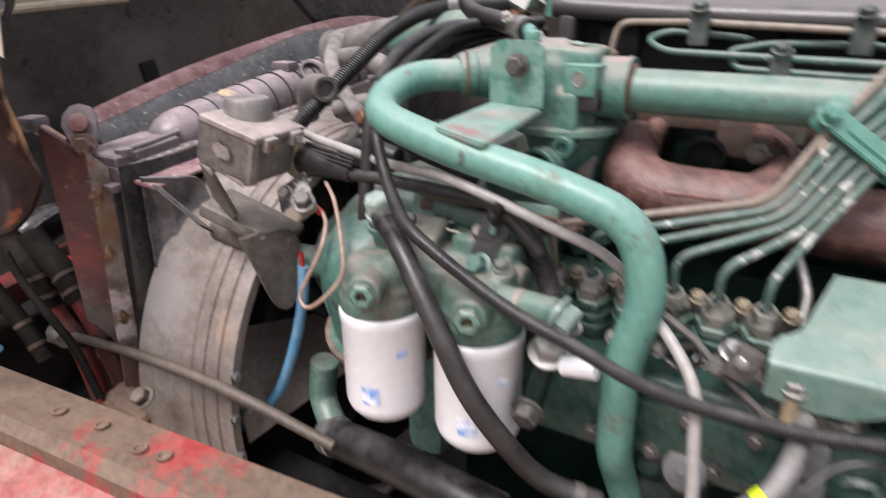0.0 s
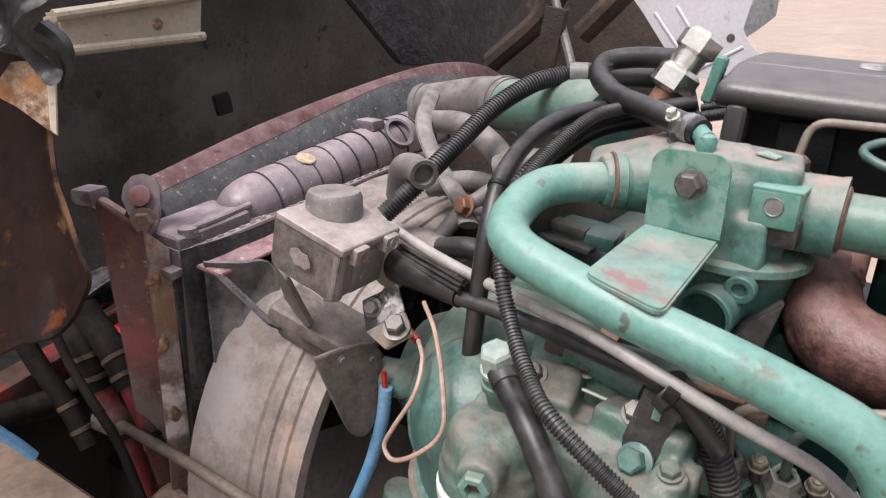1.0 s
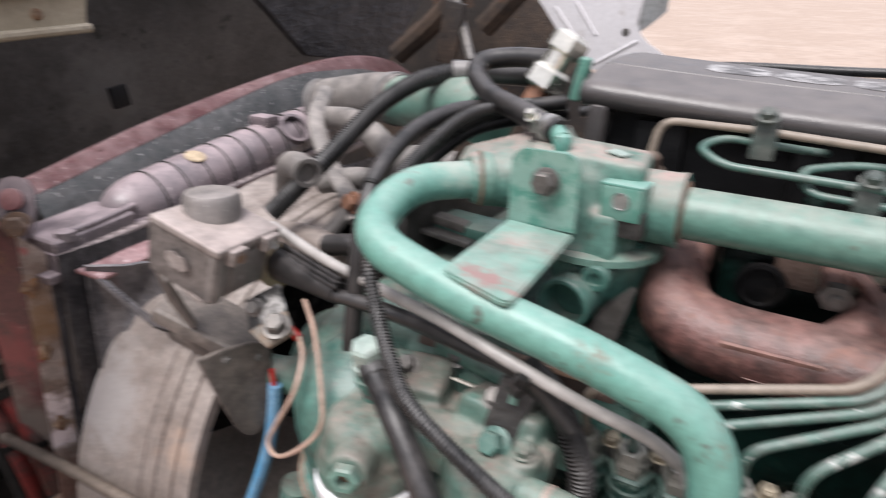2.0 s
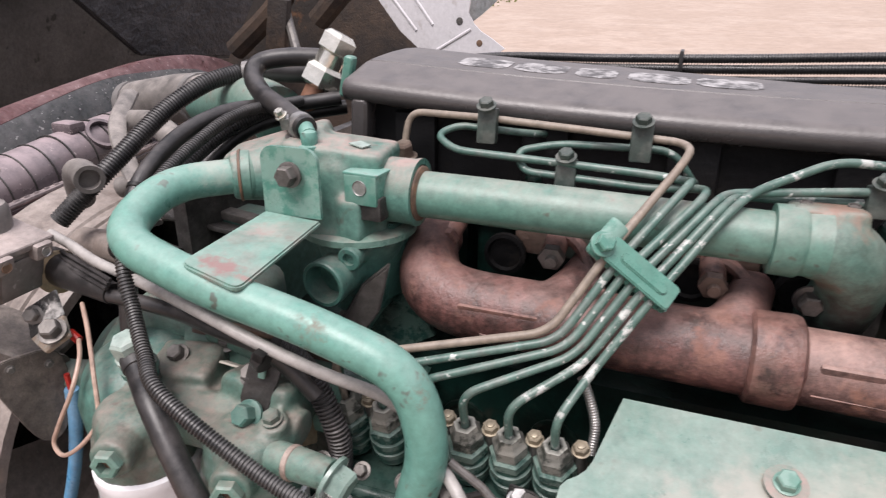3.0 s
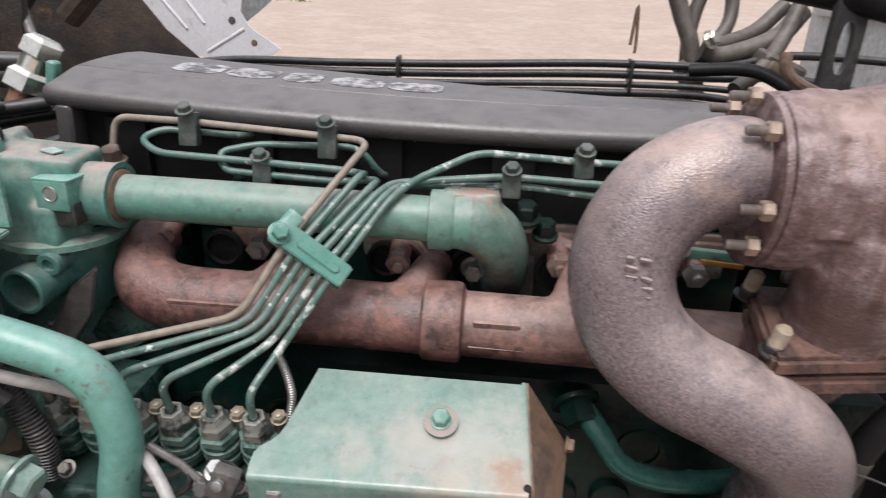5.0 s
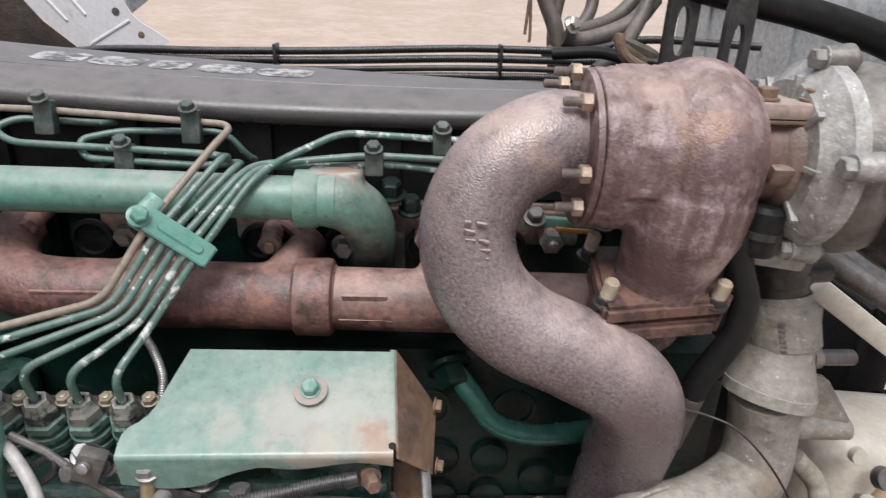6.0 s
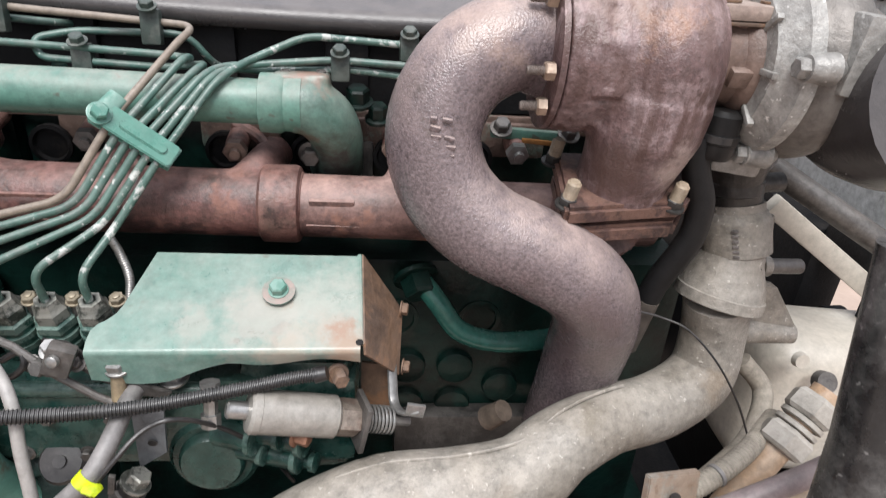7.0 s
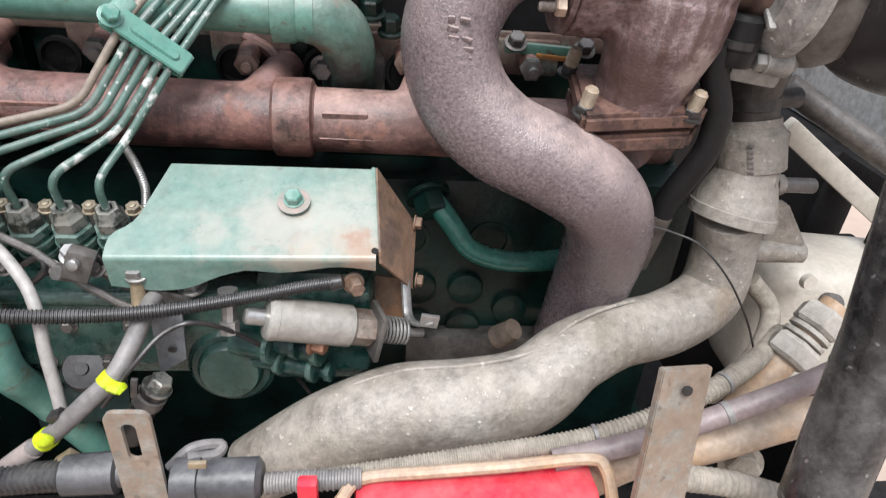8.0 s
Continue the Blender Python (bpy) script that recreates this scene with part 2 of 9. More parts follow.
plated_nut = worn("brassy_plated_flange_nut", (0.44, 0.335, 0.255), 0.4, metal=0.35, second=(0.25, 0.16, 0.115), second_amt=0.75, second_scale=30, soft=0.08, bump=0.15)
thread_steel = worn("rust_tinged_thread", (0.30, 0.26, 0.235), 0.42, metal=0.4, second=(0.16, 0.11, 0.09), second_amt=0.6, second_scale=30, soft=0.1, bump=0.1)
# the fine pale spots are glints painted into the iron's colour
cast_rust = worn("pebbled_cast_iron", (0.235, 0.190, 0.200), 0.25, second=(0.165, 0.122, 0.130), second_amt=0.8, second_scale=6, soft=0.14, dust=(0.45, 0.345, 0.305), dust_amt=0.8, dust_lo=0.34, bump=0.27, bump_scale=520, bump_detail=1.5, grime=0.75, grime_scale=340, spots=(0.46, 0.41, 0.42), spots_scale=280, spots_amt=0.12, spec=0.7, second_detail=5.0, patches=(((0.368, 0.55, 1.285), 0.03, (0.145, 0.105, 0.105), 0.55), ((0.40, 0.57, 1.24), 0.03, (0.12, 0.088, 0.085), 0.6), ((0.25, 0.59, 1.535), 0.03, (0.40, 0.29, 0.24), 0.5)))
foot_rust = worn("dark_rusted_flange", (0.108, 0.060, 0.055), 0.42, second=(0.048, 0.029, 0.026), second_amt=0.85, second_scale=15, soft=0.07, level=0.50, rust=(0.22, 0.10, 0.062), rust_amt=0.0, rust_scale=24, dust=(0.20, 0.125, 0.105), dust_amt=0.4, dust_lo=0.42, bump=0.45, bump_scale=230, edge=(0.26, 0.145, 0.105), edge_amt=0.4)
turbine_rust = worn("rusted_turbine_iron", (0.178, 0.112, 0.110), 0.34, second=(0.31, 0.228, 0.230), second_amt=0.9, second_scale=14, soft=0.045, level=0.515, rust=(0.085, 0.048, 0.042), rust_amt=0.24, rust_scale=26, dust=(0.43, 0.31, 0.28), dust_amt=0.5, dust_lo=0.33, bump=0.36, bump_scale=380, bump_detail=3.0, grime=0.6, grime_scale=150, spots=(0.07, 0.045, 0.042), spots_scale=95, spots_amt=0.85, runs=(0.075, 0.042, 0.037), runs_amt=0.95, runs_scale=60, patches=(((0.372, 0.57, 1.415), 0.024, (0.085, 0.05, 0.043), 0.8), ((0.350, 0.578, 1.43), 0.016, (0.075, 0.045, 0.04), 0.8), ((0.43, 0.565, 1.425), 0.022, (0.43, 0.34, 0.31), 0.6), ((0.36, 0.575, 1.50), 0.020, (0.11, 0.068, 0.062), 0.6), ((0.395, 0.575, 1.535), 0.018, (0.34, 0.19, 0.12), 0.6), ((0.36, 0.60, 1.56), 0.03, (0.34, 0.24, 0.19), 0.4)))
alu = worn("dirty_cast_aluminium", (0.36, 0.332, 0.292), 0.45, metal=0.05, second=(0.275, 0.24, 0.197), second_amt=0.7, second_scale=8, soft=0.09, dust=(0.49, 0.44, 0.38), dust_amt=0.55, spots=(0.64, 0.60, 0.54), spots_scale=170, spots_amt=0.45, bump=0.55, bump_scale=170, grime=0.5, second_detail=5.0, patches=(((0.385, 0.545, 1.183), 0.016, (0.17, 0.145, 0.11), 0.75), ((0.536, 0.60, 1.178), 0.016, (0.25, 0.19, 0.13), 0.5), ((0.30, 0.49, 1.14), 0.012, (0.21, 0.17, 0.13), 0.4)))
scroll_alu = worn("dull_brown_scroll_aluminium", (0.17, 0.155, 0.14), 0.42, metal=0.15, second=(0.25, 0.23, 0.21), second_amt=0.5, second_scale=6, soft=0.15, dust=(0.42, 0.37, 0.33), dust_amt=0.4, bump=0.3)
alu_dark = worn("stained_compressor_aluminium", (0.46, 0.45, 0.425), 0.38, metal=0.12, second=(0.30, 0.285, 0.262), second_amt=0.65, second_scale=10, soft=0.08, level=0.53, spots=(0.76, 0.75, 0.72), spots_scale=120, spots_amt=0.85, dust=(0.44, 0.405, 0.37), dust_amt=0.35, bump=0.45, grime=0.5)
ear_alu = worn("grey_ear_aluminium", (0.36, 0.35, 0.33), 0.38, metal=0.2, second=(0.24, 0.225, 0.205), second_amt=0.6, second_scale=14, soft=0.1, spots=(0.6, 0.59, 0.56), spots_scale=140, spots_amt=0.6, dust=(0.42, 0.385, 0.35), dust_amt=0.35, bump=0.4)
crimp_dust = worn("dusty_crimped_rim", (0.33, 0.275, 0.27), 0.45, second=(0.20, 0.165, 0.165), second_amt=0.6, second_scale=12, soft=0.1, dust=(0.55, 0.45, 0.43), dust_amt=0.6, bump=0.15)
lid_dust = worn("pale_dust_on_metal", (0.36, 0.318, 0.298), 0.48, metal=0.15, second=(0.25, 0.21, 0.195), second_amt=0.65, second_scale=12, soft=0.1, dust=(0.55, 0.455, 0.42), dust_amt=0.6, dust_lo=0.33, bump=0.25, second_detail=5.0)
plate_grime = worn("dark_dusty_face_plate", (0.155, 0.138, 0.130), 0.45, metal=0.2, second=(0.27, 0.24, 0.225), second_amt=0.5, second_scale=9, soft=0.14, dust=(0.4, 0.35, 0.32), dust_amt=0.4, bump=0.25, grime=0.6)
box_alu = worn("dusty_relay_metal", (0.29, 0.268, 0.256), 0.36, metal=0.35, second=(0.185, 0.165, 0.153), second_amt=0.6, second_scale=6, soft=0.14, dust=(0.50, 0.43, 0.39), dust_amt=0.6, spots=(0.66, 0.63, 0.61), spots_scale=110, spots_amt=0.3, bump=0.12, grime=0.3, second_detail=4.0)
steel = worn("zinc_steel", (0.50, 0.495, 0.48), 0.33, metal=0.75, second=(0.3, 0.28, 0.26), soft=0.1, dust=(0.4, 0.37, 0.35), dust_amt=0.25, bump=0.1)
dirty_steel = worn("grimy_steel", (0.19, 0.18, 0.17), 0.42, metal=0.5, second=(0.08, 0.072, 0.066), second_amt=0.6, dust=(0.30, 0.26, 0.23), dust_amt=0.45, bump=0.2)
black_steel = worn("oily_black_steel", (0.05, 0.048, 0.046), 0.34, metal=0.3, second=(0.11, 0.105, 0.1), second_amt=0.6, second_scale=20, dust=(0.2, 0.18, 0.165), dust_amt=0.35, bump=0.25)
connector_black = worn("dark_grey_connector", (0.05, 0.053, 0.06), 0.36, second=(0.12, 0.12, 0.125), second_amt=0.5, second_scale=8, soft=0.12, dust=(0.26, 0.25, 0.25), dust_amt=0.5, bump=0.1)
bright_nut = worn("bright_plated_nut", (0.80, 0.78, 0.70), 0.24, metal=0.9, second=(0.58, 0.53, 0.43), second_amt=0.5, soft=0.15, bump=0.1, grime=0.2, dark=1.0)
brass = worn("dull_brass", (0.46, 0.37, 0.24), 0.42, metal=0.4, second=(0.26, 0.19, 0.12), second_amt=0.7, dust=DUST, dust_amt=0.4, bump=0.1)
stud_tan = worn("tan_thread_end", (0.49, 0.39, 0.28), 0.5, metal=0.1, second=(0.29, 0.205, 0.14), second_amt=0.6, second_scale=34, soft=0.1, dust=(0.55, 0.46, 0.35), dust_amt=0.4, bump=0.1)
pale_stud = worn("pale_tan_stud", (0.62, 0.49, 0.33), 0.5, second=(0.42, 0.3, 0.2), second_amt=0.6, bump=0.15)
rusty_steel = worn("rust_tinged_steel", (0.38, 0.32, 0.27), 0.38, metal=0.5, second=(0.2, 0.13, 0.1), second_amt=0.7, second_scale=20, bump=0.2)
clip_mat = worn("grimy_green_clip", (0.045, 0.066, 0.057), 0.42, second=(0.13, 0.14, 0.125), second_amt=0.6, second_scale=20, dust=(0.27, 0.255, 0.23), dust_amt=0.4, bump=0.2)
copper = worn("rusty_copper_tube", (0.33, 0.17, 0.11), 0.55, metal=0.4, second=(0.25, 0.11, 0.06), bump=0.2)
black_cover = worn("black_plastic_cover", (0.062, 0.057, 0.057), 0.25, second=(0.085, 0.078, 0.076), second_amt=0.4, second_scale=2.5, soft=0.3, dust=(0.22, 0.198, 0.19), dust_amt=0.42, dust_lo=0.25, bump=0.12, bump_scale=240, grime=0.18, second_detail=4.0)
# near-black, with the shade of gaps and undersides put into the colour
black_side = worn("shade_black_plastic", (0.006, 0.006, 0.007), 0.6, second=(0.014, 0.013, 0.013), dust=(0.04, 0.036, 0.034), dust_amt=0.4, bump=0.25, spec=0.2)
rubber = worn("black_rubber", (0.016, 0.0155, 0.016), 0.36, second=(0.045, 0.041, 0.04), second_amt=0.5, dust=(0.19, 0.17, 0.165), dust_amt=0.4, bump=0.08)
soft_black = worn("soft_black_rubber", (0.008, 0.008, 0.0085), 0.42, second=(0.018, 0.017, 0.016), second_amt=0.4, dust=(0.06, 0.055, 0.052), dust_amt=0.3, bump=0.08, spec=0.25)
flap_mat = worn("dusty_brown_leathery_flap", (0.115, 0.098, 0.088), 0.55, second=(0.235, 0.198, 0.172), second_amt=0.75, second_scale=13, soft=0.09, dust=(0.36, 0.305, 0.265), dust_amt=0.5, bump=0.7, bump_scale=75, spots=(0.045, 0.04, 0.036), spots_scale=60, spots_amt=0.7)
rubber_dusty = worn("dusty_rubber", (0.15, 0.138, 0.13), 0.55, second=(0.24, 0.22, 0.205), second_amt=0.5, second_scale=7, soft=0.15, dust=(0.42, 0.375, 0.345), dust_amt=0.65, bump=0.1, grime=0.35)
oil_hose_mat = worn("soft_black_hose", (0.010, 0.010, 0.011), 0.55, second=(0.020, 0.019, 0.018), second_amt=0.6, second_scale=8, soft=0.15, dust=(0.06, 0.056, 0.053), dust_amt=0.3, bump=0.12, spec=0.25)
hose_brown = worn("dusty_brown_heater_hose", (0.07, 0.058, 0.05), 0.5, second=(0.15, 0.125, 0.105), second_amt=0.6, second_scale=14, soft=0.10, dust=(0.30, 0.255, 0.22), dust_amt=0.5, bump=0.15)
grey_hose = worn("grey_sheath", (0.215, 0.205, 0.20), 0.42, second=(0.155, 0.145, 0.14), second_amt=0.5, second_scale=12, soft=0.12, dust=(0.36, 0.335, 0.32), dust_amt=0.5, bump=0.1, grime=0.4, second_detail=5.0)
braid = worn("beige_braided_sleeve", (0.38, 0.34, 0.28), 0.8, second=(0.26, 0.23, 0.19), dust=(0.48, 0.42, 0.35), dust_amt=0.5, bump=0.5, bump_scale=500)
maroon = worn("dusty_maroon_paint", (0.20, 0.068, 0.07), 0.26, second=(0.34, 0.20, 0.20), second_amt=0.7, second_scale=5, soft=0.14, dust=(0.56, 0.40, 0.40), dust_amt=0.6, dust_lo=0.36, rust=(0.16, 0.09, 0.06), rust_amt=-0.05, bump=0.06, spots=(0.65, 0.56, 0.54), spots_scale=120, spots_amt=0.6, second_detail=4.0)
tank_plastic = worn("dusty_radiator_plastic", (0.115, 0.105, 0.115), 0.24, second=(0.22, 0.165, 0.17), second_amt=0.5, second_scale=6, soft=0.12, dust=(0.46, 0.365, 0.375), dust_amt=0.55, dust_lo=0.28, bump=0.08, grime=0.3, second_detail=4.0, spots=(0.6, 0.52, 0.5), spots_scale=140, spots_amt=0.4)
shroud_mat = worn("dusty_fan_shroud", (0.30, 0.256, 0.230), 0.42, second=(0.185, 0.148, 0.128), second_amt=0.7, second_scale=8, soft=0.12, dust=(0.47, 0.41, 0.375), dust_amt=0.55, bump=0.18, grime=0.45, runs=(0.16, 0.125, 0.108), runs_amt=0.5, runs_scale=90, spots=(0.62, 0.57, 0.52), spots_scale=150, spots_amt=0.12, second_detail=4.0, patches=(((-0.668, 0.520, 1.176), 0.011, (0.72, 0.69, 0.66), 0.95), ((-0.668, 0.502, 1.157), 0.008, (0.70, 0.67, 0.64), 0.95), ((-0.69, 0.51, 1.13), 0.022, (0.30, 0.215, 0.165), 0.6), ((-0.80, 0.52, 1.15), 0.05, (0.33, 0.31, 0.30), 0.7)))
shroud_dark = worn("dark_shroud_plastic", (0.045, 0.044, 0.048), 0.24, second=(0.19, 0.18, 0.185), second_amt=0.7, second_scale=7, soft=0.1, dust=(0.4, 0.36, 0.36), dust_amt=0.6, bump=0.9, bump_scale=22)
gloss_black = worn("glossy_black_plastic", (0.014, 0.014, 0.016), 0.2, second=(0.04, 0.038, 0.04), second_amt=0.6, second_scale=6, soft=0.14, dust=(0.3, 0.27, 0.26), dust_amt=0.25, bump=0.8, bump_scale=18)
speckled = worn("speckled_grey_plate", (0.11, 0.125, 0.13), 0.3, second=(0.33, 0.33, 0.33), second_amt=0.75, second_scale=6, soft=0.14, spots=(0.7, 0.68, 0.66), spots_scale=150, spots_amt=0.8, dust=(0.5, 0.46, 0.45), dust_amt=0.5, bump=0.08)
rusty_frame = worn("flaking_rusty_frame", (0.20, 0.14, 0.11), 0.5, second=(0.40, 0.33, 0.29), second_amt=0.85, second_scale=11, soft=0.06, rust=(0.24, 0.13, 0.06), rust_amt=0.3, rust_scale=16, dust=DUST, dust_amt=0.5, bump=0.9, bump_scale=90, spots=(0.24, 0.05, 0.05), spots_scale=26, spots_amt=0.8, patches=(((-0.870, 0.495, 1.24), 0.028, (0.17, 0.095, 0.045), 0.85), ((-0.870, 0.49, 1.13), 0.018, (0.62, 0.52, 0.50), 0.8), ((-0.870, 0.488, 1.09), 0.014, (0.60, 0.50, 0.49), 0.8), ((-0.870, 0.485, 1.03), 0.03, (0.14, 0.07, 0.055), 0.8)))
web_paint = worn("flaking_dark_red_web", (0.14, 0.050, 0.050), 0.36, second=(0.05, 0.038, 0.035), second_amt=0.8, second_scale=7, soft=0.06, level=0.54, rust=(0.24, 0.13, 0.075), rust_amt=0.0, rust_scale=16, dust=(0.4, 0.3, 0.27), dust_amt=0.3, bump=0.4, bump_scale=90, spots=(0.36, 0.26, 0.24), spots_scale=90, spots_amt=0.4, patches=(((-0.925, 0.485, 1.20), 0.032, (0.22, 0.045, 0.045), 0.8), ((-0.92, 0.49, 1.09), 0.045, (0.15, 0.125, 0.105), 0.85), ((-0.92, 0.49, 1.03), 0.03, (0.16, 0.13, 0.11), 0.8)))
red_paint = worn("worn_red_rail_paint", (0.19, 0.128, 0.09), 0.55, second=(0.46, 0.045, 0.045), second_amt=0.95, second_scale=2.4, soft=0.03, level=0.56, dust=(0.26, 0.19, 0.145), dust_amt=0.4, bump=0.3, bump_scale=70, rust=(0.16, 0.1, 0.07), rust_amt=0.1, rust_scale=9)
red_edge = worn("dusty_red_edge_paint", (0.46, 0.10, 0.095), 0.45, second=(0.44, 0.30, 0.24), second_amt=0.9, second_scale=3, soft=0.08, dust=(0.45, 0.32, 0.27), dust_amt=0.5, bump=0.2)
# muddy red, its base darkened for the shade beside the radiator frame
red_dirt = worn("muddy_red_darkened_for_shade", (0.20, 0.026, 0.023), 0.55, second=(0.05, 0.033, 0.026), second_amt=0.9, second_scale=9, soft=0.06, level=0.49, dust=(0.09, 0.068, 0.055), dust_amt=0.4, bump=0.3, spec=0.25)
clamp_tan = worn("muddy_tan_clamp", (0.13, 0.085, 0.06), 0.5, metal=0.3, second=(0.06, 0.04, 0.03), second_amt=0.6, second_scale=20, bump=0.2)
rod_mud = worn("mud_brown_steel", (0.10, 0.078, 0.062), 0.55, second=(0.18, 0.14, 0.11), second_amt=0.6, second_scale=9, soft=0.12, dust=(0.26, 0.2, 0.16), dust_amt=0.5, bump=0.2)
# mud on rubber, taken near black so the colour carries the corner's shade
hose_dark = worn("muddy_hose_darkened_for_shade", (0.011, 0.0095, 0.0085), 0.75, second=(0.032, 0.025, 0.020), second_amt=0.6, second_scale=7, dust=(0.06, 0.05, 0.041), dust_amt=0.35, bump=0.15, spec=0.12)
red_bright = worn("bright_red_paint", (0.60, 0.02, 0.045), 0.28, second=(0.5, 0.04, 0.05), dust=(0.6, 0.45, 0.42), dust_amt=0.2, bump=0.05, grime=0.2, dark=1.0)
white_can = worn("white_filter_paint", (0.80, 0.80, 0.82), 0.3, second=(0.7, 0.7, 0.71), second_amt=0.2, bump=0.02, grime=0.08, dark=1.0)
blue_print = worn("rubbed_blue_print", (0.16, 0.30, 0.62), 0.4, second=(0.8, 0.8, 0.82), second_amt=1.0, second_scale=30, soft=0.06, level=0.5, bump=0.02, grime=0.1, dark=1.0)
blue_hose_mat = worn("blue_plastic_hose", (0.12, 0.37, 0.62), 0.3, second=(0.3, 0.5, 0.68), second_amt=0.6, soft=0.1, dust=DUST, dust_amt=0.2, bump=0.05, grime=0.25)
wire_mat = worn("cream_wire", (0.55, 0.38, 0.30), 0.45, second=(0.4, 0.25, 0.18), dust=DUST, dust_amt=0.3, bump=0.03)
tag_steel = worn("blue_grey_tag_steel", (0.17, 0.18, 0.19), 0.4, metal=0.4, second=(0.1, 0.1, 0.105), second_amt=0.6, dust=(0.3, 0.28, 0.27), dust_amt=0.3, bump=0.2)
strap_steel = worn("weathered_flat_steel", (0.37, 0.35, 0.31), 0.42, metal=0.2, second=(0.25, 0.222, 0.18), second_amt=0.7, second_scale=9, soft=0.09, rust=(0.20, 0.13, 0.085), rust_amt=-0.02, rust_scale=14, dust=DUST, dust_amt=0.3, bump=0.25, grime=0.4, spots=(0.07, 0.06, 0.05), spots_scale=70, spots_amt=0.6, edge=(0.24, 0.15, 0.095), edge_amt=0.5)
red_plastic = worn("red_plastic", (0.6, 0.03, 0.02), 0.35, bump=0.02)
yellow_tape = worn("fluorescent_yellow_tape", (0.72, 0.90, 0.02), 0.4, second=(0.6, 0.75, 0.02), bump=0.05)
hood_black = worn("black_hood_lining", (0.012, 0.012, 0.0125), 0.5, second=(0.135, 0.128, 0.125), second_amt=0.9, second_scale=1.1, soft=0.16, level=0.45, dust=(0.16, 0.15, 0.145), dust_amt=0.3, spots=(0.008, 0.008, 0.008), spots_scale=22, spots_amt=0.8, bump=2.0, bump_scale=14, second_detail=6.0, patches=(((-1.85, 1.25, 1.33), 0.10, (0.12, 0.115, 0.112), 0.8), ((-1.85, 0.85, 1.28), 0.08, (0.10, 0.095, 0.092), 0.7)))
insul = worn("bitumen_insulation", (0.026, 0.026, 0.031), 0.5, second=(0.06, 0.058, 0.064), second_amt=0.8, bump=4.0, bump_scale=32)
arch_brown = worn("muddy_brown_fender", (0.022, 0.015, 0.012), 0.7, second=(0.095, 0.058, 0.037), second_amt=0.75, second_scale=5, soft=0.1, rust=(0.19, 0.085, 0.038), rust_amt=0.1, rust_scale=7, bump=0.6)
pale_panel = worn("pale_grey_panel", (0.80, 0.78, 0.80), 0.34, second=(0.62, 0.60, 0.61), second_amt=0.4, second_scale=5, soft=0.15, spots=(0.3, 0.25, 0.21), spots_scale=30, spots_amt=0.3, bump=0.12, grime=0.15, second_detail=4.0)
cab_grey = worn("blue_grey_cab_paint", (0.64, 0.67, 0.675), 0.45, second=(0.5, 0.52, 0.525), second_amt=0.5, soft=0.1, dust=DUST, dust_amt=0.3, spots=(0.14, 0.15, 0.15), spots_scale=16, spots_amt=0.6, bump=0.1)
union_dust = worn("chalky_dusty_union", (0.46, 0.43, 0.385), 0.5, second=(0.36, 0.33, 0.285), second_amt=0.6, second_scale=12, soft=0.12, dust=(0.52, 0.475, 0.42), dust_amt=0.5, bump=0.25, grime=0.35)
cream = worn("cream_tank", (0.64, 0.595, 0.515), 0.4, second=(0.5, 0.45, 0.385), second_amt=0.5, second_scale=6, soft=0.15, dust=(0.5, 0.44, 0.37), dust_amt=0.3, bump=0.1, grime=0.25, second_detail=4.0)
branch_green = worn("glossy_dark_green_pipe", (0.045, 0.175, 0.14), 0.2, second=(0.02, 0.08, 0.064), second_amt=0.6, second_scale=8, soft=0.15, dust=(0.16, 0.2, 0.17), dust_amt=0.25, bump=0.1, grime=0.4)
sheath_pale = worn("pale_dusty_sheath", (0.40, 0.378, 0.358), 0.45, second=(0.29, 0.272, 0.256), second_amt=0.5, second_scale=10, soft=0.14, dust=(0.52, 0.485, 0.455), dust_amt=0.55, bump=0.08, grime=0.35, second_detail=5.0)
valve_grime = worn("grimed_valve_metal", (0.075, 0.082, 0.070), 0.34, metal=0.35, second=(0.035, 0.042, 0.036), second_amt=0.7, second_scale=20, soft=0.1, dust=(0.24, 0.225, 0.20), dust_amt=0.35, bump=0.3, edge=(0.38, 0.37, 0.33), edge_amt=0.7)
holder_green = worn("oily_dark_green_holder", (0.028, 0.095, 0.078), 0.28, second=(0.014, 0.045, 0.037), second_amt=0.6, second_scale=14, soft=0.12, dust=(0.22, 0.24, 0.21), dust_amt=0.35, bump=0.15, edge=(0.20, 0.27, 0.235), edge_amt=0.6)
housing_green = worn("dust_topped_green_housing", (0.105, 0.262, 0.214), 0.30, second=(0.15, 0.27, 0.228), second_amt=0.4, second_scale=6, soft=0.14, dust=(0.35, 0.245, 0.222), dust_amt=0.85, dust_lo=0.30, rust=(0.19, 0.115, 0.095), rust_amt=-0.02, rust_scale=13, bump=0.22, bump_scale=130, spots=(0.07, 0.06, 0.05), spots_scale=48, spots_amt=0.6, second_detail=4.0)
stud_brass = worn("dull_tan_stud", (0.40, 0.345, 0.25), 0.4, metal=0.35, second=(0.24, 0.19, 0.13), second_amt=0.6, second_scale=30, soft=0.1, dust=(0.48, 0.42, 0.33), dust_amt=0.4, bump=0.1)
solenoid_grey = worn("dirty_grey_can_paint", (0.40, 0.38, 0.345), 0.34, metal=0.15, second=(0.25, 0.22, 0.185), second_amt=0.6, second_scale=9, soft=0.12, dust=(0.40, 0.36, 0.31), dust_amt=0.4, bump=0.12, grime=0.4, spots=(0.1, 0.08, 0.06), spots_scale=60, spots_amt=0.5, second_detail=4.0)
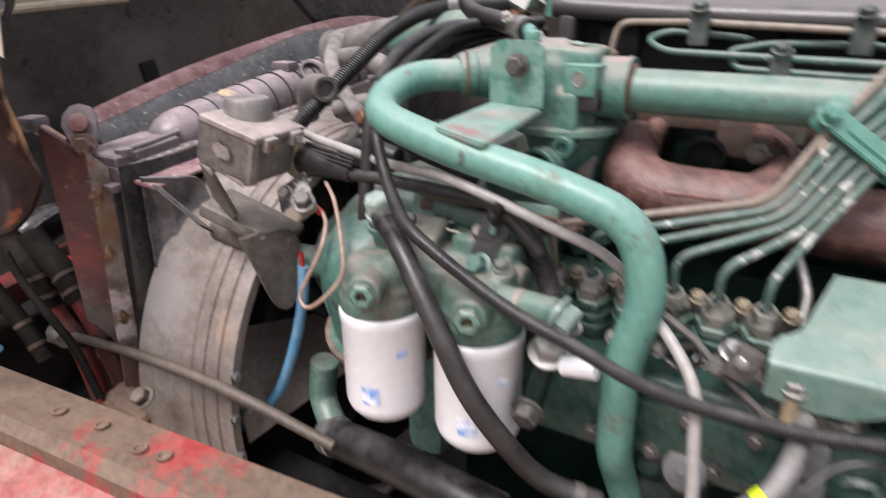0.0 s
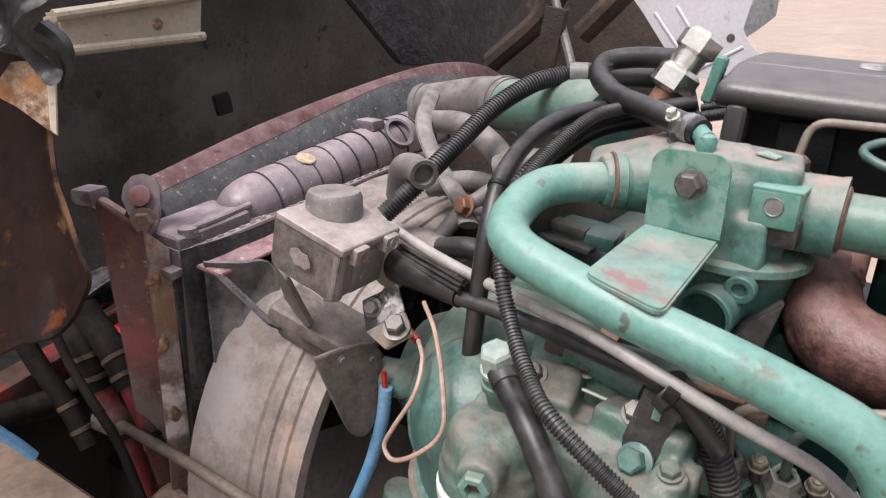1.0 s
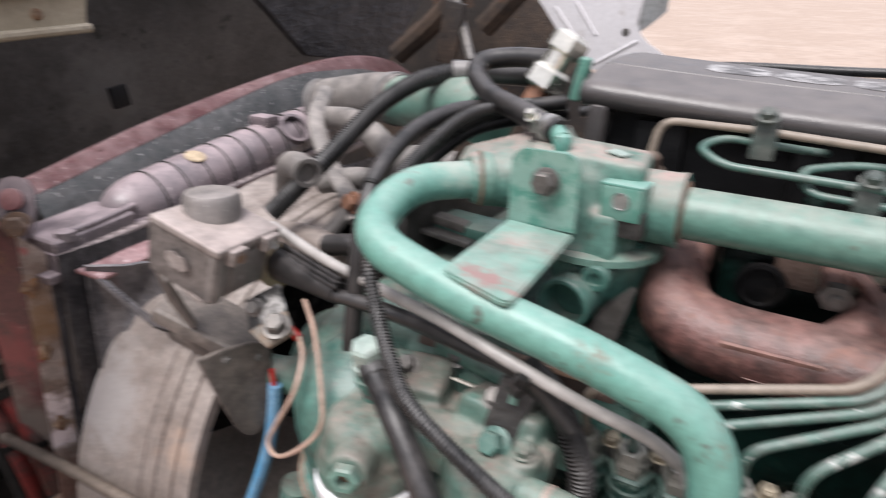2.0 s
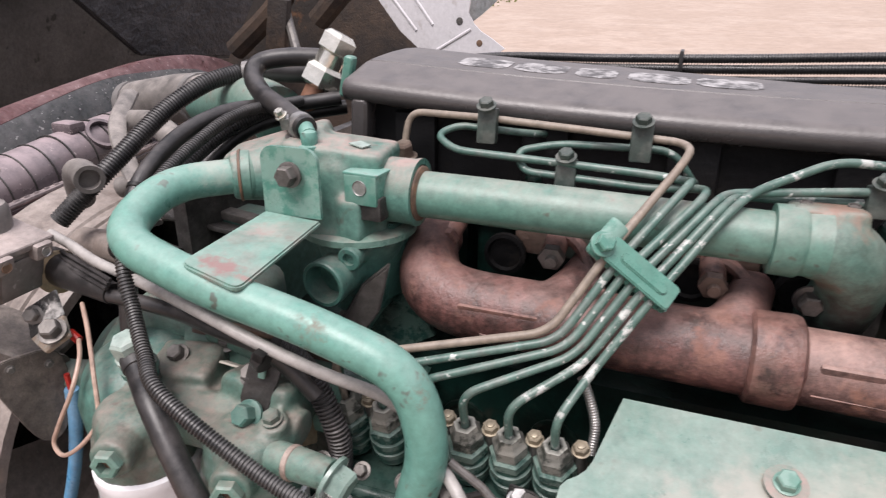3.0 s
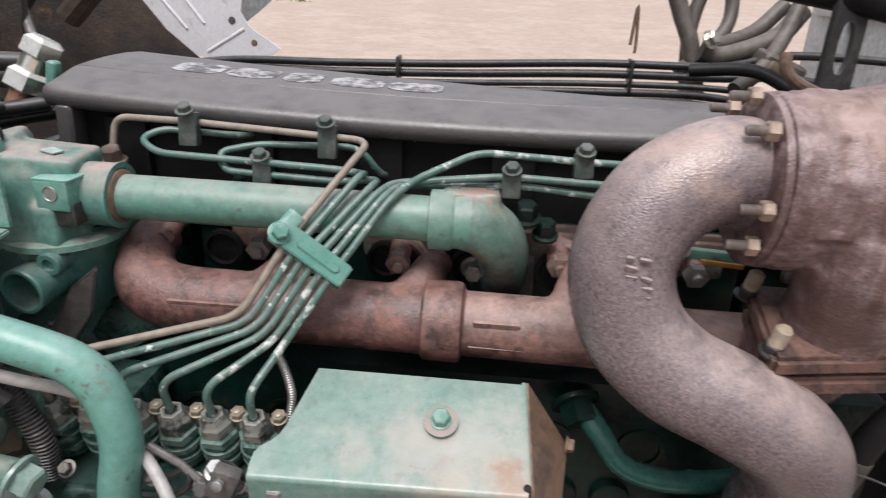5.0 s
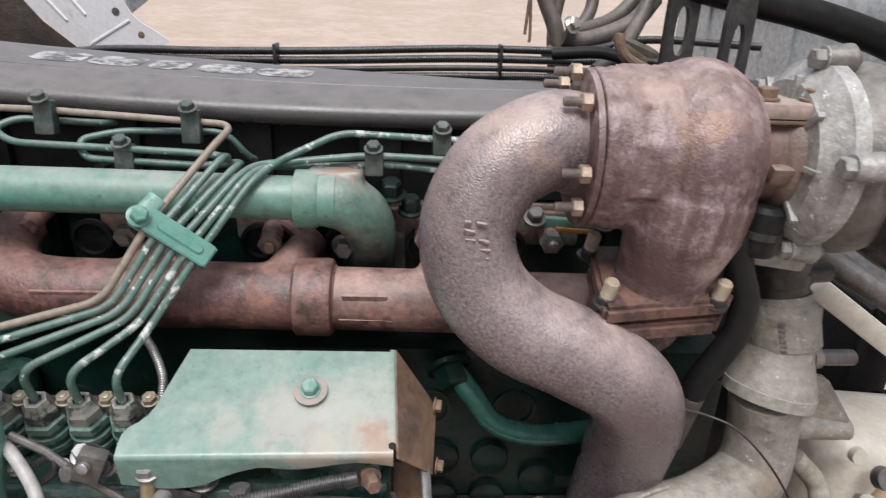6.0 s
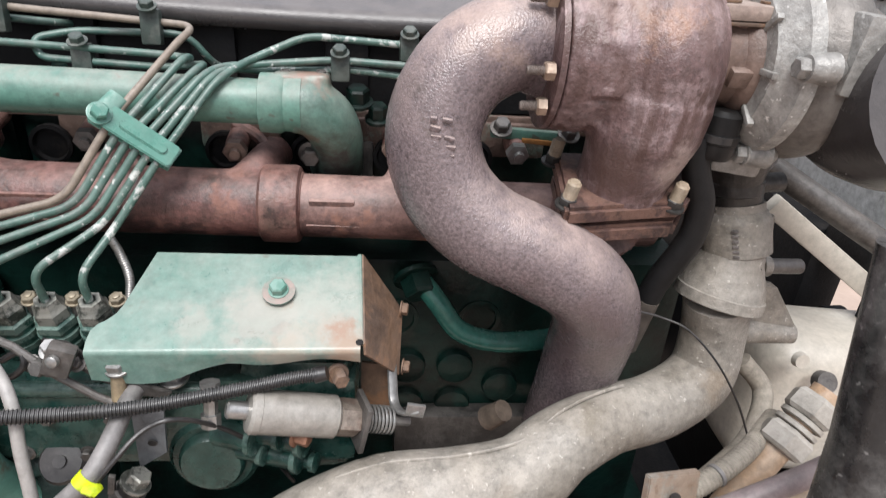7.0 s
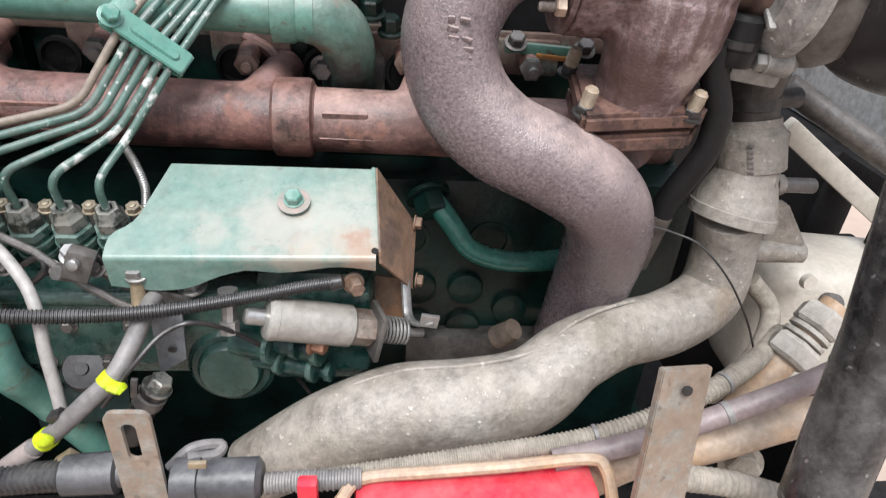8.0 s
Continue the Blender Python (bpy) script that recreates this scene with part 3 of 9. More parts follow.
bar_black = worn("chipped_black_bar", (0.016, 0.016, 0.017), 0.26, second=(0.19, 0.185, 0.178), second_amt=0.8, second_scale=6, soft=0.10, level=0.53, dust=(0.24, 0.22, 0.205), dust_amt=0.35, bump=0.12, spots=(0.3, 0.29, 0.28), spots_scale=120, spots_amt=0.4)
orange_hose_mat = worn("rust_stained_hose", (0.52, 0.33, 0.19), 0.45, second=(0.5, 0.42, 0.34), second_amt=0.8, second_scale=8, soft=0.15, dust=(0.46, 0.4, 0.35), dust_amt=0.4, bump=0.1)
purple_hose_mat = worn("mauve_hose", (0.26, 0.20, 0.20), 0.45, second=(0.38, 0.33, 0.32), dust=DUST, dust_amt=0.4, bump=0.06)
beige_beam = worn("tan_painted_beam", (0.47, 0.405, 0.30), 0.45, second=(0.33, 0.275, 0.19), second_amt=0.5, second_scale=5, soft=0.15, dust=(0.5, 0.45, 0.38), dust_amt=0.3, spots=(0.05, 0.045, 0.04), spots_scale=50, spots_amt=0.6, bump=0.1, grime=0.25, second_detail=4.0)
rust_flake = worn("flaking_orange_rust", (0.17, 0.085, 0.045), 0.7, second=(0.45, 0.33, 0.22), second_amt=0.9, second_scale=24, soft=0.06, rust=(0.34, 0.15, 0.05), rust_amt=0.4, rust_scale=30, bump=1.2, bump_scale=90)
lining_black = worn("torn_black_lining", (0.035, 0.034, 0.036), 0.42, second=(0.075, 0.072, 0.074), second_amt=0.6, second_scale=14, soft=0.12, dust=(0.16, 0.15, 0.145), dust_amt=0.4, bump=0.3, bump_scale=120)
# rust red lowered towards black: the shade on this fender is in its base
rust_panel = worn("dark_glossy_rust_red_fender", (0.022, 0.0085, 0.0058), 0.5, second=(0.010, 0.006, 0.005), second_amt=0.9, second_scale=7, soft=0.08, rust=(0.10, 0.036, 0.014), rust_amt=-0.1, rust_scale=15, bump=0.5, bump_scale=20, spec=0.12, patches=(((-0.83, 0.40, 1.40), 0.022, (0.16, 0.085, 0.045), 0.8), ((-0.85, 0.40, 1.47), 0.03, (0.11, 0.06, 0.035), 0.7), ((-0.82, 0.372, 1.30), 0.013, (0.13, 0.035, 0.012), 0.7), ((-0.88, 0.34, 1.265), 0.012, (0.20, 0.03, 0.010), 0.7)))
ground_mat = worn("packed_dirt", (0.35, 0.268, 0.216), 0.95, second=(0.41, 0.325, 0.27), second_amt=0.7, second_scale=0.35, bump=2.5, bump_scale=5, spots=(0.26, 0.2, 0.165), spots_scale=0.9, spots_amt=0.5, grime=0.2, grime_scale=3, dark=1.0)
grass_mat = worn("dry_grass", (0.22, 0.25, 0.09), 0.9, second=(0.34, 0.31, 0.14), second_amt=0.7, second_scale=0.8, bump=0.5, bump_scale=20)
orange_mark = worn("orange_gasket", (0.50, 0.22, 0.06), 0.6, bump=0.05)
letter_grey = worn("worn_flat_print", (0.47, 0.455, 0.45), 0.5, second=(0.075, 0.07, 0.069), second_amt=0.95, second_scale=34, soft=0.06, level=0.50, bump=0.05, grime=0.2)

# ---- building blocks ----


def thing(name, label, category, at=(0, 0, 0), group="", kind=""):
    ob = new(name)
    ob.location = at
    ob.empty_display_size = 0.02
    return tagged(ob, label, category, group, kind)


def part(name, bm, material, parent, label="", smooth=True, sharp=35):
    """Links a bmesh in world metres as one mesh under parent."""
    me = bpy.data.meshes.new(name)
    bmesh.ops.recalc_face_normals(bm, faces=bm.faces)
    if smooth:
        for f in bm.faces:
            f.smooth = True
        lim = radians(sharp)
        for e in bm.edges:
            if len(e.link_faces) == 2 and e.calc_face_angle(0) > lim:
                e.smooth = False
    off = Vector((0, 0, 0))
    p = parent
    while p is not None:
        off += p.location
        p = p.parent
    bmesh.ops.translate(bm, verts=bm.verts, vec=-off)
    bm.to_mesh(me)
    bm.free()
    me.materials.append(material)
    ob = new(name, me)
    ob.parent = parent
    if label:
        ob["label"] = label
    return ob


def solo(name, bm, material, label, category, group="", kind="", smooth=True, sharp=35):
    """A thing of one mesh, with its origin at its base."""
    zs = [v.co.z for v in bm.verts]
    c = sum((v.co for v in bm.verts), Vector()) / len(bm.verts)
    base = Vector((c.x, c.y, min(zs)))
    me = bpy.data.meshes.new(name)
    bmesh.ops.recalc_face_normals(bm, faces=bm.faces)
    if smooth:
        lim = radians(sharp)
        for f in bm.faces:
            f.smooth = True
        for e in bm.edges:
            if len(e.link_faces) == 2 and e.calc_face_angle(0) > lim:
                e.smooth = False
    bmesh.ops.translate(bm, verts=bm.verts, vec=-base)
    bm.to_mesh(me)
    bm.free()
    me.materials.append(material)
    ob = new(name, me)
    ob.location = base
    return tagged(ob, label, category, group, kind)


def spline(pts, per=8):
    """A smooth line through the points."""
    p = [Vector(q) for q in pts]
    if len(p) == 2:
        return [p[0].lerp(p[1], i / 4) for i in range(5)]
    p = [2 * p[0] - p[1]] + p + [2 * p[-1] - p[-2]]
    out = []
    for i in range(1, len(p) - 2):
        a, b, c, d = p[i - 1:i + 3]
        for k in range(per):
            t = k / per
            out.append(0.5 * (2 * b + (c - a) * t + (2 * a - 5 * b + 4 * c - d) * t * t + (3 * b - a - 3 * c + d) * t ** 3))
    out.append(p[-2])
    return out


def bent(pts, radius, per=7):
    """Straight runs with the corners rounded to a radius."""
    p = [Vector(q) for q in pts]
    out = [p[0]]
    for a, b, c in zip(p, p[1:], p[2:]):
        u, v = (a - b), (c - b)
        cut = min(radius, u.length * 0.48, v.length * 0.48)
        s, e = b + u.normalized() * cut, b + v.normalized() * cut
        for k in range(per + 1):
            t = k / per
            out.append((1 - t) ** 2 * s + 2 * t * (1 - t) * b + t * t * e)
    out.append(p[-1])
    return out


def evenly(path, step):
    d = [0.0]
    for a, b in zip(path, path[1:]):
        d.append(d[-1] + (b - a).length)
    n = max(2, int(d[-1] / step))
    out, j = [], 0
    for i in range(n + 1):
        s = d[-1] * i / n
        while j < len(d) - 2 and d[j + 1] < s:
            j += 1
        f = (s - d[j]) / max(d[j + 1] - d[j], 1e-9)
        out.append(path[j].lerp(path[j + 1], f))
    return out


def sweep(bm, path, r, n=14, flat=1.0, caps=True, up=None):
    """A round (or, with flat, an oval) tube along a path. r: a radius or one for each point of the path."""
    path = [Vector(q) for q in path]
    rs = r if isinstance(r, (list, tuple)) else [r] * len(path)
    if len(rs) != len(path):
        rs = [rs[min(int(i * (len(rs) - 1) / (len(path) - 1)), len(rs) - 2)] * (1 - (i * (len(rs) - 1) / (len(path) - 1)) % 1 if i < len(path) - 1 else 0)
              + rs[min(int(i * (len(rs) - 1) / (len(path) - 1)) + 1, len(rs) - 1)] * ((i * (len(rs) - 1) / (len(path) - 1)) % 1 if i < len(path) - 1 else 1) for i in range(len(path))]
    tan = [(path[min(i + 1, len(path) - 1)] - path[max(i - 1, 0)]).normalized() for i in range(len(path))]
    side = tan[0].cross(Vector(up) if up else Vector((0.13, 0.21, 1)))
    if side.length < 1e-4:
        side = tan[0].cross(Vector((1, 0, 0)))
    side.normalize()
    rings = []
    for c, t, rad in zip(path, tan, rs):
        side = (side - t * side.dot(t)).normalized()
        oth = t.cross(side)
        fl = flat
        rings.append([bm.verts.new(c + side * (rad * math.cos(2 * math.pi * k / n)) + oth * (rad * fl * math.sin(2 * math.pi * k / n))) for k in range(n)])
    for a, b in zip(rings, rings[1:]):
        for k in range(n):
            bm.faces.new((a[k], a[(k + 1) % n], b[(k + 1) % n], b[k]))
    if caps:
        bm.faces.new(rings[0][::-1])
        bm.faces.new(rings[-1])
    return bm


def tube(path, r, n=14, **k):
    return sweep(bmesh.new(), path, r, n, **k)


def ribbed(pts, r, pitch=0.0034, depth=0.08, n=12):
    """A corrugated conduit: rings stand out all along a smooth line."""
    path = evenly(spline(pts, 10), pitch / 4)
    prof = (1.0, 1.0, 1.0 - depth * 1.6, 1.0 - depth * 1.6)
    return tube(path, [r * prof[i % 4] for i in range(len(path))], n)


def lathe(p0, axis, prof, n=24, bm=None, caps=True):
    """A turned body: prof holds (distance along the axis, radius)."""
    bm = bm or bmesh.new()
    p0, a = Vector(p0), Vector(axis).normalized()
    s = a.cross(Vector((0, 0, 1)))
    if s.length < 0.05:
        s = a.cross(Vector((1, 0, 0)))
    s.normalize()
    o = a.cross(s)
    rings = [[bm.verts.new(p0 + a * h + (s * math.cos(2 * math.pi * k / n) + o * math.sin(2 * math.pi * k / n)) * max(r, 1e-4)) for k in range(n)] for h, r in prof]
    for x, y in zip(rings, rings[1:]):
        for k in range(n):
            bm.faces.new((x[k], x[(k + 1) % n], y[(k + 1) % n], y[k]))
    if caps:
        bm.faces.new(rings[0][::-1])
        bm.faces.new(rings[-1])
    return bm


def box(c, size, turn=(0, 0, 0), bevel=0.004, bm=None, seg=2):
    out = bmesh.new()
    bmesh.ops.create_cube(out, size=1.0)
    bmesh.ops.scale(out, vec=size, verts=out.verts)
    if bevel:
        bmesh.ops.bevel(out, geom=out.edges[:], offset=bevel, segments=seg, affect="EDGES", profile=0.6)
    m = pose(*c, *turn)
    bmesh.ops.transform(out, matrix=m, verts=out.verts)
    if bm is None:
        return out
    return join(bm, out)


def join(bm, other):
    me = bpy.data.meshes.new("tmp")
    other.to_mesh(me)
    other.free()
    bm.from_mesh(me)
    bpy.data.meshes.remove(me)
    return bm


def plate(pts, thick, bevel=0.0, bm=None):
    """A sheet with the given outline (in one plane), thickened."""
    out = bmesh.new()
    vs = [out.verts.new(p) for p in pts]
    f = out.faces.new(vs)
    f.normal_update()
    nrm = f.normal.copy()
    res = bmesh.ops.extrude_face_region(out, geom=[f])
    bmesh.ops.translate(out, vec=nrm * thick, verts=[v for v in res["geom"] if isinstance(v, bmesh.types.BMVert)])
    if bevel:
        bmesh.ops.bevel(out, geom=out.edges[:], offset=bevel, segments=2, affect="EDGES")
    return join(bm, out) if bm else out


def bulged(pts, depth, rough=0.0, rings=10):
    """A closed outline filled by a skin that swells by depth in its middle."""
    pts = [Vector(p) for p in spline(list(pts) + [pts[0]], 5)][:-1]
    mid = sum(pts, Vector()) / len(pts)
    nrm = (pts[0] - mid).cross(pts[len(pts) // 4] - mid).normalized()
    bm = bmesh.new()
    rows = []
    for k in range(rings):
        f = 1.0 - k / rings
        row = []
        for p in pts:
            q = mid + (p - mid) * f + nrm * depth * (1 - f ** 3)
            row.append(bm.verts.new(q + nrm * rough * (noise.noise(q * 22) + 0.5 * noise.noise(q * 60))))
        rows.append(row)
    n = len(pts)
    for a, b in zip(rows, rows[1:]):
        for k in range(n):
            bm.faces.new((a[k], a[(k + 1) % n], b[(k + 1) % n], b[k]))
    bm.faces.new(rows[-1])
    bmesh.ops.recalc_face_normals(bm, faces=bm.faces[:])
    bmesh.ops.solidify(bm, geom=bm.faces[:], thickness=0.004)
    return bm


def profile_run(outline, axis_from, axis_to, stations=1, shift=None):
    """A closed outline (offsets y, z) carried along x from one place to another."""
    bm = bmesh.new()
    rows = []
    for i in range(stations + 1):
        x = axis_from + (axis_to - axis_from) * i / stations
        dz = shift(x) if shift else 0.0
        rows.append([bm.verts.new((x, y, z + dz)) for y, z in outline])
    n = len(outline)
    for a, b in zip(rows, rows[1:]):
        for k in range(n):
            bm.faces.new((a[k], a[(k + 1) % n], b[(k + 1) % n], b[k]))
    bm.faces.new(rows[0][::-1])
    bm.faces.new(rows[-1])
    return bm


def hexhead(p, axis, r, h, bm=None, washer=1.35):
    """A hexagon head on a washer; r is half the width across its corners."""
    bm = bm or bmesh.new()
    if washer:
        lathe(p, axis, ((0, r * washer), (h * 0.22, r * washer), (h * 0.26, r * washer * 0.9)), 20, bm)
    q = Vector(p) + Vector(axis).normalized() * (h * 0.24 if washer else 0)
    lathe(q, axis, ((0, r), (h * 0.85, r), (h, r * 0.84)), 6, bm)
    return bm


def bolt(name, p, axis, r, h, material, parent, washer=1.35, label=""):
    return part(name, hexhead(p, axis, r, h, None, washer), material, parent, label, sharp=25)


def threaded(p, axis, r, length, pitch=0.0016, bm=None):
    """A stud end with its thread cut as rings."""
    prof, h = [(0, r * 0.86)], 0.0
    while h < length - pitch:
        prof += [(h + pitch * 0.5, r), (h + pitch, r * 0.84)]
        h += pitch
    prof += [(length, r * 0.7)]
    return lathe(p, axis, prof, 14, bm)


def cast(name, bm, material, parent, label="", voxel=0.0035, rounds=8):
    """A casting: its joined bodies melted into one skin with rounded inner corners."""
    ob = part(name, bm, material, parent, label)
    re = ob.modifiers.new("skin", "REMESH")
    re.mode, re.voxel_size, re.use_smooth_shade = "VOXEL", voxel, True
    sm = ob.modifiers.new("fillet", "SMOOTH")
    sm.factor, sm.iterations = 0.5, rounds
    return ob


def band(path, i, r, width, material, parent, name="clamp", label=""):
    """A clip or tie round a line at the i-th of its points."""
    c = path[i]
    a = (path[min(i + 1, len(path) - 1)] - path[max(i - 1, 0)]).normalized()
    return part(name, lathe(c - a * width / 2, a, ((0, r * 0.94), (0.0005, r), (width - 0.0005, r), (width, r * 0.94)), 18), material, parent, label)


# ---- setting ----
bm = bmesh.new()
bmesh.ops.create_grid(bm, x_segments=120, y_segments=120, size=300)
for v in bm.verts:
    v.co.z = 0.05 * max(0.0, v.co.length - 14.0)
ground = new("ground", bpy.data.meshes.new("ground"))
bm.to_mesh(ground.data)
bm.free()
ground.data.materials.append(ground_mat)
tagged(ground, "packed pale brown dirt yard", "ground", kind="structure")
bm = bmesh.new()
rnd = random.Random(3)
for i in range(9000):
    y = rnd.uniform(29.0, 60)
    edge = -0.27 - 0.02 * math.sin(y * 1.3)
    x = y * rnd.uniform(-0.9, edge)
    z = 0.05 * (math.hypot(x, y) - 14.0)
    h = rnd.uniform(0.05, 0.16)
    a = rnd.uniform(0, 6.28)
    dx, dy = 0.10 * math.cos(a), 0.10 * math.sin(a)
    bm.faces.new([bm.verts.new(q) for q in ((x - dx, y - dy, z - 0.02), (x + dx, y + dy, z - 0.02), (x + rnd.uniform(-0.05, 0.05), y, z + h))])
solo("grass", bm, grass_mat, "strip of dry green grass past the dirt yard", "grass", kind="stuff", smooth=False)

# engine block, cylinder heads and sump
engine = thing("engine_block", "dusty green painted six-cylinder diesel engine block, darkened as in shade", "engine", (0.1, 0.9, 0.62))
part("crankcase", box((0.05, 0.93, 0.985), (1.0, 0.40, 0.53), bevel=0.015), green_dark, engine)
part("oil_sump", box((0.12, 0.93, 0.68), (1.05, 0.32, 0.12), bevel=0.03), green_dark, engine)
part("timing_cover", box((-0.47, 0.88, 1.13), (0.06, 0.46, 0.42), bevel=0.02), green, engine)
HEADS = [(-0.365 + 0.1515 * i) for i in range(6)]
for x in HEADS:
    part("cylinder_head", box((x + 0.075, 0.925, 1.325), (0.142, 0.27, 0.15), bevel=0.006), green_dark, engine, "cylinder head painted dark as in shade")
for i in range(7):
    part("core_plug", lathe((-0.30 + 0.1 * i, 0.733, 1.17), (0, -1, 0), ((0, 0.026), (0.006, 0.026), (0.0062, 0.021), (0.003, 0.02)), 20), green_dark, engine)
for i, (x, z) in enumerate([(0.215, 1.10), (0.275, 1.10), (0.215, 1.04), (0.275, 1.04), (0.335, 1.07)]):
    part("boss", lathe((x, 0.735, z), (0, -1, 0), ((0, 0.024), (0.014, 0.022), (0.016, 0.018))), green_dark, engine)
part("side_cover", box((0.30, 0.715, 0.97), (0.20, 0.03, 0.14), bevel=0.008), black_steel, engine, "dull dark side cover")

# valve cover
def sag(x):
    return 0.0723 * (x - 0.127) ** 2


def crown(x, y):
    """The top's rise along its length, less towards the far side at the rear."""
    return sag(x) - 0.0207 * (max(0.0, x + 0.127) / 0.545) ** 1.5 * max(0.0, y - 0.8174) / 0.16


vcover = thing("valve_cover", "long black dusty valve cover with worn raised print", "valve cover", (0.1, 0.93, 1.39))
top = [(0.8042, 1.4834)]
for k in range(9):
    a = radians(250 - 160 * k / 8)
    top.append((0.7967 + 0.0146 * math.cos(a), 1.497 + 0.0136 * math.sin(a)))
top += [(0.8127, 1.5149), (0.8287, 1.5195), (0.84, 1.5224), (0.8411, 1.521), (0.8426, 1.521), (0.8437, 1.523), (0.8644, 1.5252), (0.902, 1.5274), (0.9396, 1.528), (0.9678, 1.5266), (0.9828, 1.5224), (0.9922, 1.5125), (0.996, 1.4984), (0.9941, 1.4834)]
bm = bmesh.new()
rows = []
for x, k in [(-0.3637, 0.955), (-0.3627, 0.972), (-0.3599, 0.985), (-0.3552, 0.995), (-0.3486, 1.0)] + [(-0.3336 + 0.0376 * i, 1.0) for i in range(25)]:
    rows.append([bm.verts.new((x, 0.8926 + (y - 0.8926) * k, 1.4834 + (z - 1.4834) * (1 - (1 - k) * 4) + crown(x, y))) for y, z in top])
n = len(top)
for a, b in zip(rows, rows[1:]):
    for k in range(n):
        bm.faces.new((a[k], a[(k + 1) % n], b[(k + 1) % n], b[k]))
bm.faces.new(rows[0][::-1])
bm.faces.new(rows[-1])
cover_top = part("cover_top", bm, black_cover, vcover, sharp=50)
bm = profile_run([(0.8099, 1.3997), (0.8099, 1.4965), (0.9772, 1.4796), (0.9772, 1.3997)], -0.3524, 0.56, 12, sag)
skirt = part("cover_side", bm, black_side, vcover, "black lower skirt, darkened as in shade")
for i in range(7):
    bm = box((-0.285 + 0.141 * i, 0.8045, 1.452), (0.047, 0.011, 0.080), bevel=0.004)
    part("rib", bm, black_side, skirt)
part("end_post", box((-0.3455, 0.7985, 1.462), (0.020, 0.030, 0.088), (0, 3, 0), 0.008, None, 3), black_cover, skirt, "rounded end of the cover")
# worn print, drawn as plain shapes
for x0, w in ((-0.234, 0.058), (-0.170, 0.058), (-0.110, 0.043), (-0.046, 0.062), (0.0217, 0.062)):
    bm = bmesh.new()
    cols = []
    for k in range(9):
        u = k / 8 * 2 - 1
        h = 0.028 * (1 - abs(u) ** 4 * 0.4)
        cols.append([bm.verts.new((x0 + w / 2 * u, 0.8907 + h * f, 0)) for f in (-1, -0.4, 0.4, 1)])
    for a, b in zip(cols, cols[1:]):
        for k in range(3):
            bm.faces.new((a[k], b[k], b[k + 1], a[k + 1]))
    for v in bm.verts:
        y = v.co.y
        v.co.z = (1.523 + (y - 0.8437) / 0.0207 * 0.0022 if y < 0.8644 else 1.5252 + (y - 0.8644) / 0.0376 * 0.0022 if y < 0.902 else 1.5274 + (y - 0.902) / 0.0376 * 0.0006) + crown(v.co.x, y) + 0.0005
    part("print_mark", bm, letter_grey, cover_top, "worn pale print", smooth=False)

# ---- engine, exhaust side ----
# coolant pipe
pipe = thing("coolant_pipe", "dusty green coolant pipe along the cylinder heads", "pipe", (-0.08, 0.70, 1.40))
part("tube", tube([(-0.262, 0.699, 1.437), (-0.1, 0.703, 1.435), (0.085, 0.708, 1.431)], 0.0217, 28), green_dull, pipe)
part("end_sleeve", lathe((-0.2765, 0.698, 1.4385), (1, 0.02, -0.01), ((0, 0.028), (0.003, 0.0305), (0.034, 0.0308), (0.037, 0.0318), (0.0398, 0.0318), (0.040, 0.0295), (0.0398, 0.0265), (0.033, 0.0235)), 36), housing_green, pipe)
part("rubber_seal", lathe((-0.2395, 0.6985, 1.4375), (1, 0.02, -0.01), ((0, 0.0262), (0.0042, 0.0258), (0.006, 0.0225)), 32), rust_sheet, pipe, "brown stained rubber seal")
el = spline([(0.090, 0.709, 1.430), (0.106, 0.712, 1.4275), (0.122, 0.720, 1.414), (0.130, 0.733, 1.393), (0.130, 0.748, 1.368), (0.128, 0.768, 1.345)], 8)
bm = tube(el, [0.0275, 0.0285, 0.0285, 0.0275, 0.028, 0.030], 26)
box((0.098, 0.727, 1.449), (0.056, 0.050, 0.018), (-8, 0, 2), 0.005, bm)
cast("elbow", bm, elbow_paint, pipe, "rust-stained green elbow", 0.0026, 5)
part("elbow_foot", box((0.138, 0.772, 1.352), (0.062, 0.016, 0.05), (0, 0, 0), 0.005), black_steel, pipe, "sooty elbow flange")
part("elbow_collar", lathe((0.060, 0.708, 1.431), (1, 0.02, -0.01), ((0, 0.024), (0.001, 0.0285), (0.020, 0.029), (0.024, 0.0265), (0.040, 0.0275)), 30), green_dull, pipe)
for x, y in ((0.083, 0.722), (0.117, 0.726)):
    part("bolt_hole", lathe((x, y, 1.4585), (0, -0.14, 1), ((0, 0.0050), (0.0014, 0.0048), (0.0015, 0.0038), (0.0002, 0.0034), (0.0002, 0.0)), 16), dirty_steel, pipe)

# thermostat housing
th = thing("thermostat_housing", "green cast thermostat housing with dusty top", "thermostat housing", (-0.33, 0.70, 1.33))
bm = lathe((-0.318, 0.705, 1.395), (0, 0, 1), ((0, 0.052), (0.006, 0.052), (0.01, 0.049), (0.04, 0.046), (0.065, 0.044), (0.078, 0.038), (0.085, 0.025), (0.087, 0.004)), 26)
neck = spline([(-0.31, 0.70, 1.448), (-0.35, 0.69, 1.450), (-0.385, 0.672, 1.449), (-0.412, 0.652, 1.448)], 6)
sweep(bm, neck, [0.038, 0.035, 0.027, 0.0225], 22)
sweep(bm, [(-0.33, 0.703, 1.438), (-0.27, 0.699, 1.437)], 0.029, 22)
box((-0.388, 0.704, 1.462), (0.105, 0.062, 0.034), (0, -16, 22), 0.008, bm)
